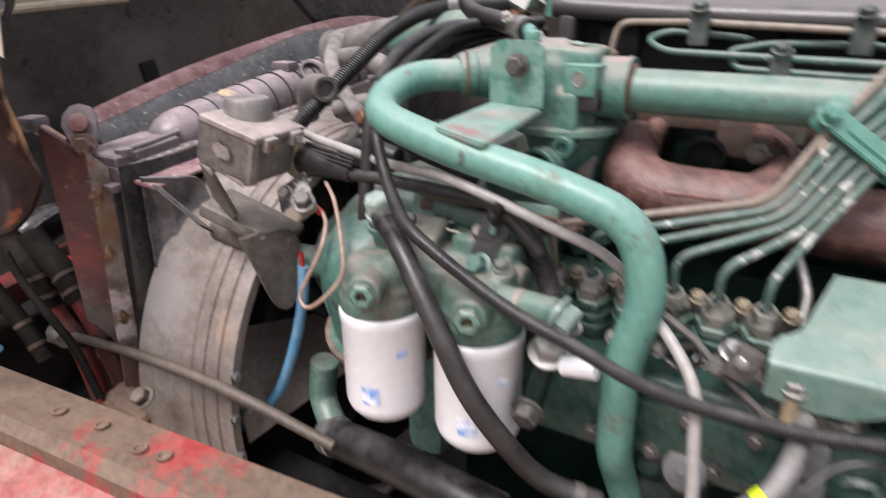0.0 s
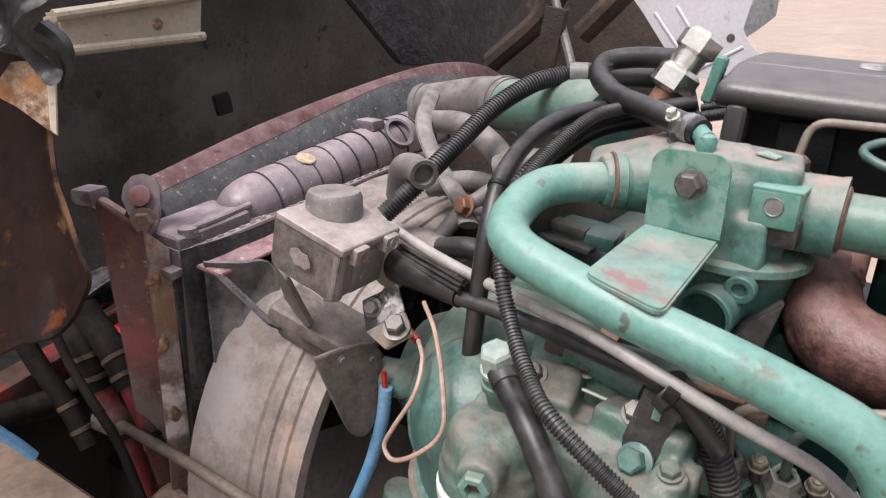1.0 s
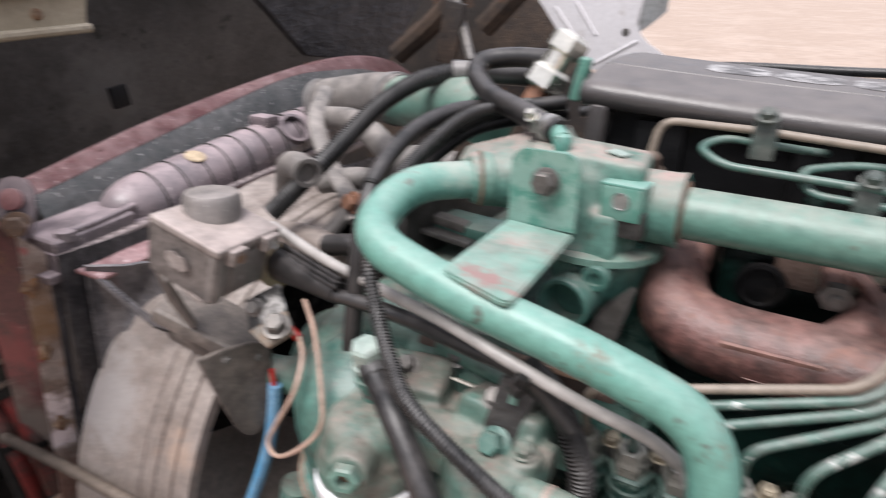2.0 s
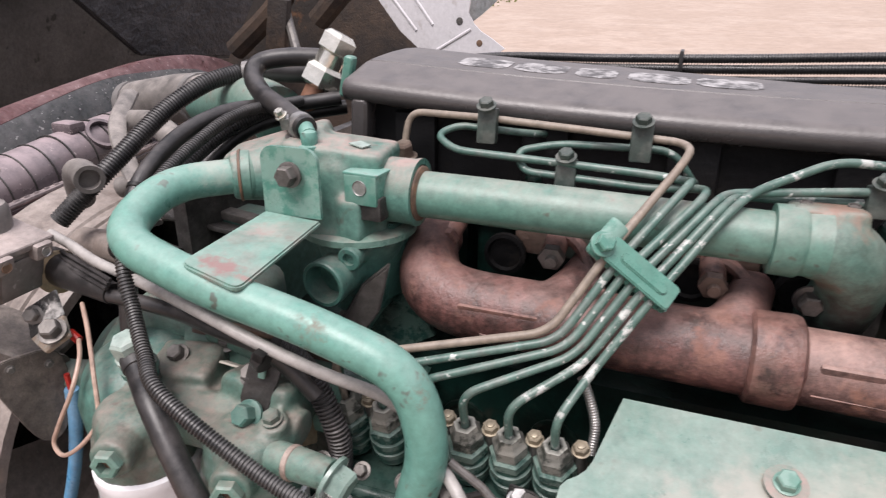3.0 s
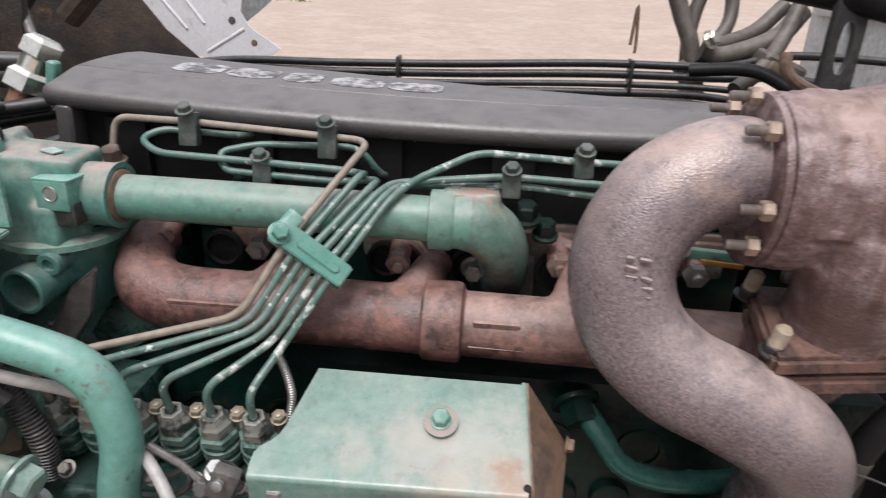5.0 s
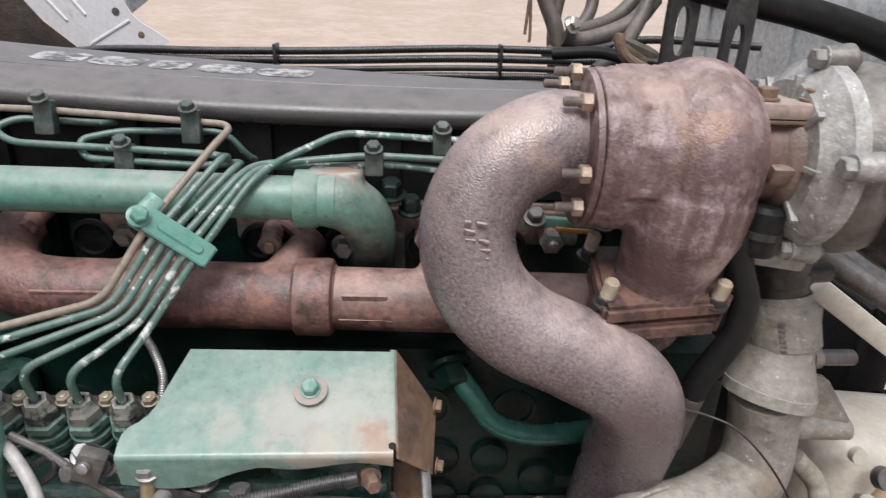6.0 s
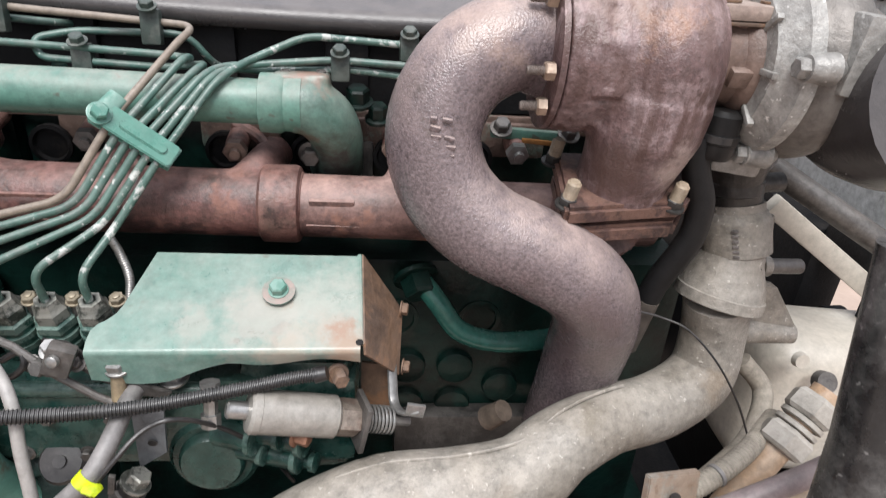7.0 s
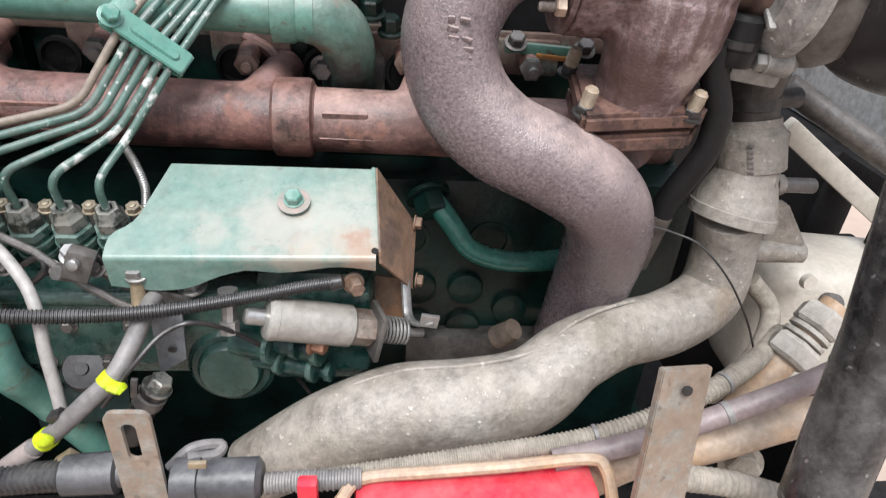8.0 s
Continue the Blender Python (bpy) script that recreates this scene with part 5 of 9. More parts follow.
for i, u in enumerate(UN):
    up_ = Vector(lean).normalized()
    b = Vector(u) - up_ * 0.068
    bm = lathe(b, lean, ((0, 0.0160), (0.010, 0.0160), (0.0105, 0.0183), (0.0165, 0.0186), (0.017, 0.0170), (0.0235, 0.0168), (0.024, 0.0184), (0.0300, 0.0184), (0.0305, 0.0160), (0.036, 0.0150)), 26)
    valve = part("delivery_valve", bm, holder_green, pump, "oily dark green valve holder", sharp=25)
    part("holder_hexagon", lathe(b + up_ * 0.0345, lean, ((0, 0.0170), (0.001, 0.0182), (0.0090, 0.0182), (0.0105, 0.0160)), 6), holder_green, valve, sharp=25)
    part("union_nut", lathe(b + up_ * 0.0445, lean, ((0, 0.0140), (0.001, 0.0150), (0.0120, 0.0150), (0.0165, 0.0118), (0.0230, 0.0100), (0.0232, 0.0056), (0.020, 0.005)), 6), valve_grime, valve, "grimy hexagon union nut", sharp=25)
    s = Vector(u) + Vector((0.0195, 0.010, -0.008))
    part("stud_post", lathe(s - up_ * 0.024, lean, ((0, 0.0055), (0.023, 0.0055)), 12), dirty_steel, pump)
    stud = part("stud_nut", hexhead(s, lean, 0.0066, 0.006, None, 1.15), stud_brass, pump, "small brassy nut", sharp=25)
    part("stud", lathe(s + up_ * 0.0055, lean, ((0, 0.0036), (0.003, 0.0036), (0.0035, 0.0026)), 10), stud_brass, stud)
    s = Vector(u) + Vector((0.0, -0.042, -0.038))
    part("screw", hexhead(s, (0, -0.7, 0.7), 0.0055, 0.006, None, 1.4), dirty_steel, pump, sharp=25)

# six high pressure lines, side by side through the clamp
lines = thing("injector_lines", "bundle of chipped green steel injector lines", "fuel lines", (-0.05, 0.68, 1.30))
CL = (-0.037, 0.645, 1.412)
U = Vector((0.0079, 0.0002, -0.0058))
run_up = Vector((0.019, 0.720, 1.460)) - Vector((-0.037, 0.645, 1.412))
BEND_A, BEND_B = Vector((-0.093, 0.612, 1.365)), Vector((-0.057, 0.612, 1.337))
ENDS = [
    [(-0.007, 0.741, 1.490), (-0.017, 0.760, 1.491), (-0.193, 0.764, 1.499), (-0.279, 0.774, 1.498), (-0.284, 0.771, 1.465)],
    [(-0.004, 0.725, 1.466), (-0.034, 0.733, 1.467), (-0.218, 0.736, 1.472), (-0.241, 0.750, 1.482), (-0.223, 0.764, 1.490), (-0.152, 0.778, 1.484), (-0.137, 0.819, 1.477)],
    [(0.009, 0.724, 1.462), (-0.035, 0.735, 1.454), (-0.150, 0.736, 1.458), (-0.160, 0.750, 1.473), (-0.123, 0.764, 1.480), (-0.021, 0.778, 1.479), (-0.001, 0.783, 1.450), (0.004, 0.819, 1.439)],
    [(0.024, 0.716, 1.462), (0.130, 0.736, 1.469), (0.227, 0.741, 1.465), (0.294, 0.745, 1.459)],
    [(0.032, 0.716, 1.461), (0.054, 0.735, 1.455), (0.147, 0.741, 1.459), (0.230, 0.745, 1.451), (0.285, 0.750, 1.449)],
    [(0.044, 0.716, 1.466), (0.102, 0.741, 1.490), (0.205, 0.750, 1.484), (0.292, 0.755, 1.482)],
]
HIGH = ((-0.012, 0.715, 1.484), (-0.004, 0.700, 1.473), (0.007, 0.692, 1.464), (0.014, 0.690, 1.460), (0.020, 0.687, 1.458), (0.026, 0.686, 1.456))
for i in range(6):
    k = i - 2.5
    mid = Vector(CL) + U * k
    low = BEND_A.lerp(BEND_B, i / 5)
    hi = Vector(HIGH[i])
    u = Vector(UN[i])
    a = u + Vector(lean).normalized() * (0.030 + 0.004 * (5 - i))
    p = [u - Vector(lean).normalized() * 0.004, a, low, mid, hi, *ENDS[i]]
    part("line", tube(bent(p, 0.017, 6), 0.0036, 12), bare_line if i == 0 else green_flaked if i > 3 else green_chipped, lines, "bare brown line" if i == 0 else "")
cl = thing("line_clamp", "green pressed clamp plate over the injector lines", "clamp", tuple(CL))
u_, v_ = U.normalized(), run_up.normalized()
v_ = (v_ - u_ * v_.dot(u_)).normalized()
w_ = u_.cross(v_).normalized()
if w_.y > 0:
    w_ = -w_


def pressed(c, half, wide, r, thick, n=4):
    """A long plate with softly squared ends across the lines."""
    pts = []
    for sx, sy, a0 in ((1, -1, -90), (1, 1, 0), (-1, 1, 90), (-1, -1, 180)):
        for k in range(n + 1):
            a = radians(a0 + 90 * k / n)
            pts.append(c + u_ * (sx * (half - r) + r * math.cos(a)) + v_ * (sy * (wide - r) + r * math.sin(a)))
    return plate(pts, thick, 0.001)


cc_ = Vector(CL) - u_ * 0.003
clamp_plate = part("clamp_plate", pressed(cc_ + u_ * 0.006 + w_ * 0.0042, 0.0325, 0.0112, 0.0035, 0.004), green_clamp, cl)
part("raised_rib", pressed(cc_ + w_ * 0.0072 + u_ * 0.008, 0.022, 0.0042, 0.0041, 0.003), green_clamp, clamp_plate)
part("back_plate", pressed(cc_ - w_ * 0.0065, 0.037, 0.0105, 0.0035, 0.005), green_clamp, cl)
part("clamp_lip", pressed(cc_ + u_ * 0.037 - w_ * 0.004, 0.0022, 0.0105, 0.001, 0.010), green_clamp, cl)
part("bolt_tongue", tube([cc_ - u_ * 0.030 - v_ * 0.004 + w_ * 0.004, cc_ - u_ * 0.028 + v_ * 0.022 + w_ * 0.003], 0.0085, 14, flat=0.45, up=w_), green_clamp, cl)
bolt("clamp_bolt", cc_ + w_ * 0.008 - u_ * 0.0305 - v_ * 0.003, w_, 0.0075, 0.008, green_clamp, cl)

# small line clips on the valve cover skirt
for i, (p, hgt) in enumerate([((-0.191, 0.755, 1.497), 0.034), ((-0.049, 0.755, 1.492), 0.034), ((-0.110, 0.735, 1.462), 0.03), ((0.135, 0.735, 1.465), 0.026), ((0.203, 0.745, 1.485), 0.024)]):
    c = thing("line_clip", "small green clip that holds injector lines", "clip", tuple(p), "line clips")
    part("clip_body", box(Vector(p) + Vector((0, 0.002, -0.004)), (0.019, 0.014, hgt), (-8, 0, 3), 0.003), clip_mat, c)
    bolt("clip_screw", Vector(p) + Vector((0, -0.004, hgt * 0.45)), (0, -0.4, 0.9), 0.007, 0.006, clip_mat, c)
for i, (p, r) in enumerate([((-0.282, 0.766, 1.458), 0.010), ((0.152, 0.745, 1.432), 0.012), ((0.173, 0.745, 1.415), 0.010), ((-0.145, 0.765, 1.438), 0.008)]):
    c = solo("union_nut", hexhead(Vector(p) - Vector((0, 0, 0.008)), (0, -0.25, 0.95), r, 0.015), rusty_steel if i == 0 else green_dark, "hexagon nut on the cylinder head", "nut", "head nuts", sharp=25)

# pump cover
cov = thing("pump_cover", "rubbed green sheet metal cover with a rusty end", "cover", (0.06, 0.6, 1.24))
A, B = Vector((-0.032, 0.637, 1.302)), Vector((0.158, 0.640, 1.302))
C, D = Vector((0.163, 0.548, 1.262)), Vector((-0.064, 0.538, 1.262))
nrm = (B - A).cross(D - A).normalized()
def cover_sheet():
    """Top face, rounded front fold and a front lip with a cut-away lower edge, in one bent sheet."""
    sheet = bmesh.new()
    left = [(0.0, -0.032), (0.3, -0.0395), (0.58, -0.0465), (0.66, -0.0500), (0.72, -0.0555), (0.77, -0.0625), (0.83, -0.0665), (0.92, -0.0672), (1.0, -0.0665)]
    rows, wide = [], 22
    lip = lambda x: 0.030 - 0.019 * min(1.0, max(0.0, (x - 0.002) / 0.05)) - 0.003 * math.sin(x * 60)
    for f, xl in left:
        xr = B.x + (C.x - B.x) * f
        rows.append([sheet.verts.new((xl + (xr - xl) * k / wide, A.y + (D.y - A.y) * f + 0.006 * f * k / wide, A.z + (D.z - A.z) * f)) for k in range(wide + 1)])
    for k2 in range(1, 7):
        a = radians(22 + 78 * k2 / 6)
        rows.append([sheet.verts.new((v.co.x, v.co.y - 0.0052 * (math.sin(a) - math.sin(radians(22))), v.co.z - 0.0052 * (math.cos(radians(22)) - math.cos(a)))) for v in rows[8]])
    for g in (0.5, 1.0):
        rows.append([sheet.verts.new((v.co.x, v.co.y + 0.004 * g, v.co.z - lip(v.co.x) * g)) for v in rows[14]])
    for p, q in zip(rows, rows[1:]):
        for k in range(wide):
            sheet.faces.new((p[k], p[k + 1], q[k + 1], q[k]))
    bmesh.ops.recalc_face_normals(sheet, faces=sheet.faces[:])
    bmesh.ops.solidify(sheet, geom=sheet.faces[:], thickness=0.002)
    return sheet


top_sheet = part("top_sheet", cover_sheet(), cover_paint, cov, sharp=50)
part("fold", tube([B + Vector((0.0005, 0, -0.001)), C + Vector((0.0005, 0, -0.001))], 0.0026, 10), cover_paint, cov)
bm = plate([B + Vector((0.002, 0, 0)), C + Vector((0.002, 0, 0)), (0.166, 0.545, 1.252), (0.198, 0.600, 1.186), (0.200, 0.625, 1.248)], 0.0025)
part("end_sheet", bm, rust_sheet, cov, "bare rusty end flap")
part("corner_hole", lathe((0.162, 0.548, 1.263), (0, -0.42, 0.9), ((0, 0.0033), (0.0012, 0.0033), (0.0014, 0.002)), 14), black_side, cov)
cb = Vector((0.087, 0.592, 1.288))
up = Vector((0, -0.42, 0.9))
part("washer", lathe(cb, up, ((0, 0.0150), (0.0014, 0.0150), (0.0018, 0.012)), 24), housing_green, top_sheet)
part("cover_bolt", hexhead(cb + up * 0.0014, up, 0.0080, 0.008, None, 1.15), green_clamp, top_sheet, sharp=25)
for p in ((0.200, 0.620, 1.253), (0.203, 0.600, 1.197)):
    bolt("side_screw", p, (1, -0.2, 0), 0.006, 0.006, rust_sheet, cov)

# ---- lower side: rods, hoses and the charge air duct ----
duct = thing("charge_air_duct", "dirty grey cast aluminium charge air duct", "air duct", (0.35, 0.55, 1.05))
DU = spline([(0.536, 0.636, 1.262), (0.545, 0.640, 1.213), (0.536, 0.628, 1.163), (0.481, 0.600, 1.146), (0.416, 0.575, 1.147), (0.363, 0.550, 1.139), (0.319, 0.530, 1.113), (0.258, 0.520, 1.103), (0.186, 0.515, 1.099), (0.115, 0.510, 1.072), (0.040, 0.510, 1.021)], 8)
part("duct_body", tube(DU, [0.035, 0.0345, 0.036, 0.036, 0.035, 0.038, 0.043, 0.046, 0.046, 0.042, 0.035], 32), alu, duct)
part("seam", tube([v + Vector((0, 0.006, r)) for v, r in zip(DU[30:70], [0.036 + 0.010 * min(1, i / 20) for i in range(40)])], 0.002, 8), alu, duct)
part("bell_sleeve", lathe((0.5380, 0.639, 1.2560), (0.009, 0.009, 0.05), ((0, 0.0435), (0.0015, 0.0462), (0.013, 0.0458), (0.014, 0.0446), (0.026, 0.0415), (0.040, 0.0355), (0.050, 0.0315), (0.060, 0.0300), (0.062, 0.024)), 40), alu, duct)
part("bell_tab", box((0.556, 0.622, 1.3045), (0.016, 0.004, 0.004), (0, 4, 0), 0.001), black_steel, duct)
up_sleeve = part("upper_sleeve", lathe((0.5505, 0.650, 1.3085), (-0.008, 0.013, 0.050), ((0, 0.0325), (0.0015, 0.0345), (0.036, 0.0340), (0.0375, 0.0335), (0.044, 0.0305), (0.046, 0.0285), (0.054, 0.0280)), 36), alu, duct)
part("sleeve_tab", box((0.5815, 0.656, 1.330), (0.008, 0.010, 0.042), (0, -9, 0), 0.003), alu, up_sleeve)
# shade on the stub is painted in by giving it black steel
part("outlet_stub", tube([(0.542, 0.662, 1.355), (0.536, 0.666, 1.385), (0.529, 0.655, 1.425)], [0.0265, 0.0262, 0.030], 24), black_steel, duct, "outlet stub coloured dark for the shade on it")
part("stub_ring", lathe((0.538, 0.665, 1.370), (-0.1, 0.15, 1), ((0, 0.0265), (0.001, 0.0282), (0.013, 0.0282), (0.014, 0.0265)), 26), black_steel, duct, "black hose clamp ring")
part("stub_spigot", tube([(0.556, 0.664, 1.381), (0.586, 0.668, 1.382)], [0.010, 0.0105], 16), black_steel, duct)
spig = part("lug_spigot", tube([(0.580, 0.660, 1.288), (0.640, 0.668, 1.284)], 0.0085, 16), dirty_steel, duct, "grimy round spigot")
part("spigot_collar", lathe((0.588, 0.661, 1.2875), (1, 0.1, -0.06), ((0, 0.0095), (0.001, 0.0115), (0.010, 0.0115), (0.011, 0.0095)), 18), alu, spig)
part("elbow_foot", box((0.500, 0.625, 1.418), (0.050, 0.030, 0.020), (0, 8, 0), 0.006), ear_alu, duct)
bm = plate([(0.582, 0.640, 1.279), (0.602, 0.640, 1.274), (0.636, 0.630, 1.224), (0.635, 0.630, 1.212), (0.578, 0.635, 1.226)], 0.014, 0.003)
part("support_lug", bm, alu, duct)
part("lug_arm", tube([(0.570, 0.640, 1.219), (0.634, 0.635, 1.217)], [0.016, 0.011], 14), alu, duct)
for k in range(6):
    part("cast_digit_bar", box((0.5335 - 0.0011 * k, 0.6215 + 0.0012 * k, 1.3175 + 0.0052 * k), (0.0060, 0.0026, 0.0030), (-14, -12, -32), 0.0006), plate_grime, duct)

solo("tie_wire", tube(spline([(0.436, 0.600, 1.266), (0.461, 0.600, 1.259), (0.488, 0.590, 1.250), (0.519, 0.575, 1.220), (0.551, 0.570, 1.173), (0.578, 0.570, 1.122)], 6), 0.0012, 6), rubber, "thin black wire tied round the duct", "wire")
oilhose = thing("oil_return_hose", "soft black oil hose beside the turbo", "hose", (0.48, 0.6, 1.2))
part("hose", tube(spline([(0.449, 0.600, 1.447), (0.457, 0.600, 1.415), (0.469, 0.600, 1.385), (0.471, 0.602, 1.355), (0.466, 0.605, 1.332), (0.454, 0.613, 1.295), (0.448, 0.618, 1.262)], 8), 0.0125, 18), oil_hose_mat, oilhose)
part("brown_end", tube(spline([(0.4495, 0.6165, 1.272), (0.446, 0.620, 1.245), (0.444, 0.630, 1.205)], 6), 0.0129, 16), hose_brown, oilhose, "brown stained lower end")
part("end_spring", ribbed([(0.447, 0.655, 1.235), (0.462, 0.655, 1.212)], 0.014, 0.007, 0.14), black_steel, oilhose, "dark coil at the hose end")

# green branch pipe behind the exhaust bend
gp = thing("branch_pipe", "dark green coolant branch pipe on the block", "pipe", (0.25, 0.7, 1.15))
part("tube", tube(spline([(0.226, 0.700, 1.237), (0.246, 0.690, 1.214), (0.270, 0.685, 1.183), (0.311, 0.685, 1.168), (0.359, 0.690, 1.166), (0.396, 0.700, 1.166)], 8), 0.0125, 18), branch_green, gp)
part("union", hexhead((0.218, 0.710, 1.241), (0.2, -0.6, -0.4), 0.019, 0.022), green_dark, gp, sharp=25)

# stop solenoid with its spring
sol = thing("stop_solenoid", "pale grey stop solenoid with a coil spring", "solenoid", (0.1, 0.53, 1.17))
s0, s1 = Vector((0.065, 0.525, 1.206)), Vector((0.141, 0.545, 1.181))
ax = (s1 - s0).normalized()
ln_ = (s1 - s0).length
part("can", lathe(s0, ax, ((0, 0.011), (0.001, 0.018), (0.004, 0.0205), (ln_ * 0.12, 0.0205), (ln_ * 0.125, 0.0200), (ln_ * 0.97, 0.0200), (ln_, 0.017)), 28), solenoid_grey, sol, "pale grey cylinder can")
part("cap", lathe(s0 - ax * 0.018, ax, ((0, 0.006), (0.002, 0.008), (0.02, 0.008)), 16), steel, sol)
part("hex_end", lathe(s1, ax, ((0, 0.0165), (0.001, 0.0178), (0.020, 0.0178), (0.022, 0.016)), 6), rusty_steel, sol, "brown stained hexagon", sharp=25)
hel = []
for i in range(150):
    a = 2 * math.pi * i / 18
    c = s1 + ax * (0.024 + 0.032 * i / 150)
    sd = ax.cross(Vector((0, 0, 1))).normalized()
    hel.append(c + (sd * math.cos(a) + ax.cross(sd) * math.sin(a)) * 0.0125)
part("spring", tube(hel, 0.0014, 6), steel, sol)
part("rod", tube([s1 + ax * 0.02, s1 + ax * 0.075], 0.005, 10), dirty_steel, sol)
part("yoke", box(s1 + ax * 0.024 + Vector((0, -0.004, 0)), (0.006, 0.035, 0.05), (0, 12, 20), 0.002), dirty_steel, sol)
hk = solo("throttle_hook", tube(bent([(0.192, 0.600, 1.208), (0.195, 0.575, 1.170), (0.202, 0.555, 1.175), (0.220, 0.550, 1.181)], 0.01), 0.0055, 10, flat=0.5), steel, "bent flat steel hook lever under the pump cover", "lever")
part("end_tab", box((0.215, 0.550, 1.184), (0.018, 0.004, 0.014), (0, 10, 0), 0.001), steel, hk)
solo("stay_plate", box((0.177, 0.600, 1.166), (0.03, 0.004, 0.07), (0, 0, -10), 0.001), rust_sheet, "rusty stay plate beside the solenoid", "bracket")

# wire conduit that ends at the pump
CON = [(0.130, 0.540, 1.235), (0.101, 0.535, 1.233), (0.058, 0.525, 1.229), (-0.010, 0.510, 1.225), (-0.072, 0.495, 1.229), (-0.139, 0.474, 1.246), (-0.201, 0.462, 1.273), (-0.266, 0.462, 1.295), (-0.349, 0.468, 1.336), (-0.385, 0.492, 1.350), (-0.414, 0.515, 1.373), (-0.432, 0.530, 1.403), (-0.448, 0.560, 1.424), (-0.457, 0.600, 1.448), (-0.456, 0.660, 1.474), (-0.446, 0.720, 1.494), (-0.423, 0.800, 1.496)]
c1 = thing("corrugated_conduit", "black corrugated wiring conduit looping over the engine", "conduit", (0.0, 0.5, 1.1))
part("conduit", ribbed(CON, 0.0063, 0.0029, 0.10), conduit_grey, c1)
part("end_boot", tube([(0.123, 0.540, 1.233), (0.134, 0.540, 1.236)], [0.0075, 0.0065], 12), rubber, c1)
bolt("end_screw", (0.142, 0.552, 1.227), (0.3, -0.9, 0.1), 0.0075, 0.014, rust_sheet, c1)

# bolts and levers at the pump
bb = thing("vent_bolt", "brass bolt with a steel nut", "bolt", (-0.048, 0.535, 1.211))
part("shank", lathe((-0.045, 0.545, 1.240), (-0.02, -0.25, -1), ((0, 0.0065), (0.032, 0.0065), (0.034, 0.005)), 16), brass, bb)
part("nut", hexhead((-0.045, 0.545, 1.237), (-0.02, -0.25, 1), 0.0100, 0.009, None, 1.15), steel, bb, sharp=25)
solo("hose_clip_bolt", lathe((0.032, 0.540, 1.226), (0, -0.3, -1), ((0, 0.009), (0.012, 0.009), (0.0121, 0.0065), (0.03, 0.0065), (0.0301, 0.009), (0.042, 0.009)), 8), steel, "bright bolt under the corrugated conduit", "bolt", sharp=25)
lev = thing("control_lever", "grimy steel fuel control lever", "lever", (-0.069, 0.545, 1.222))
part("arm", plate([(-0.103, 0.545, 1.266), (-0.084, 0.545, 1.263), (-0.058, 0.543, 1.240), (-0.027, 0.541, 1.222), (-0.002, 0.540, 1.213), (-0.008, 0.540, 1.206), (-0.032, 0.541, 1.210), (-0.063, 0.543, 1.224), (-0.088, 0.545, 1.243), (-0.106, 0.545, 1.252)], 0.004, 0.0008), black_steel, lev)
for p in ((-0.072, 0.5435, 1.240), (-0.052, 0.5425, 1.228)):
    part("slot", box(p, (0.009, 0.003, 0.0035), (0, 34, 0), 0.0008), steel, lev, "bright worn slot edge")
part("rod", tube([(-0.150, 0.542, 1.277), (-0.123, 0.540, 1.262), (-0.097, 0.538, 1.237), (-0.064, 0.536, 1.213), (-0.040, 0.536, 1.200)], 0.0036, 10), dirty_steel, lev)
bolt("pivot_bolt", (-0.099, 0.541, 1.243), (-0.2, -0.7, 0.3), 0.0075, 0.013, dirty_steel, lev)
part("clevis", box((-0.084, 0.531, 1.256), (0.022, 0.014, 0.028), (0, 24, 8), 0.003), dirty_steel, lev, "grimy clevis block")
part("clevis_pin", lathe((-0.084, 0.523, 1.261), (-0.1, -1, 0.2), ((0, 0.0052), (0.004, 0.0050), (0.005, 0.0035), (0.0052, 0.0)), 14), steel, lev, "bright worn pin")
bolt("pivot_nut", (-0.094, 0.541, 1.257), (0.1, -0.4, 0.9), 0.0070, 0.009, steel, lev)
part("shackle", tube(spline([(-0.135, 0.540, 1.248), (-0.119, 0.540, 1.257), (-0.116, 0.535, 1.246), (-0.130, 0.535, 1.234), (-0.143, 0.540, 1.236)], 6), 0.003, 8), rubber, lev)
part("tag", plate([(-0.042, 0.545, 1.200), (-0.013, 0.545, 1.199), (-0.011, 0.530, 1.153), (-0.037, 0.530, 1.134)], 0.003), tag_steel, lev, "dull grey tag plate with a hole")
part("tag_hole", lathe((-0.023, 0.533, 1.162), (0, -0.95, -0.2), ((0, 0.0042), (0.0012, 0.0042), (0.0014, 0.003)), 14), black_steel, lev)
primer = thing("primer_pump", "black round hand primer knob and filter bowl", "primer pump", (-0.123, 0.560, 1.108))
part("knob", lathe((-0.116, 0.560, 1.114), (0, -0.75, 0.65), ((0, 0.022), (0.012, 0.022), (0.016, 0.019), (0.017, 0.006), (0.020, 0.006), (0.020, 0.0)), 24), rubber, primer)
part("knob", lathe((-0.150, 0.580, 1.097), (0, -0.75, 0.65), ((0, 0.016), (0.02, 0.016), (0.022, 0.012)), 18), green_dark, primer)
part("body", box((-0.141, 0.590, 1.048), (0.09, 0.05, 0.05), (-30, 0, 10), 0.008), green_dark, primer)
fu = thing("hose_elbow", "black hose elbow with a grimy hexagon", "fitting", (-0.047, 0.520, 1.116))
part("elbow", tube([(-0.036, 0.512, 1.133), (-0.053, 0.510, 1.106), (-0.068, 0.508, 1.076)], [0.0125, 0.0125, 0.014], 18), rubber, fu)
part("clamp", lathe((-0.040, 0.5115, 1.127), (-0.54, -0.05, -0.85), ((0, 0.013), (0.001, 0.0145), (0.012, 0.0145), (0.013, 0.013)), 20), dirty_steel, fu, "grimy hose clamp")
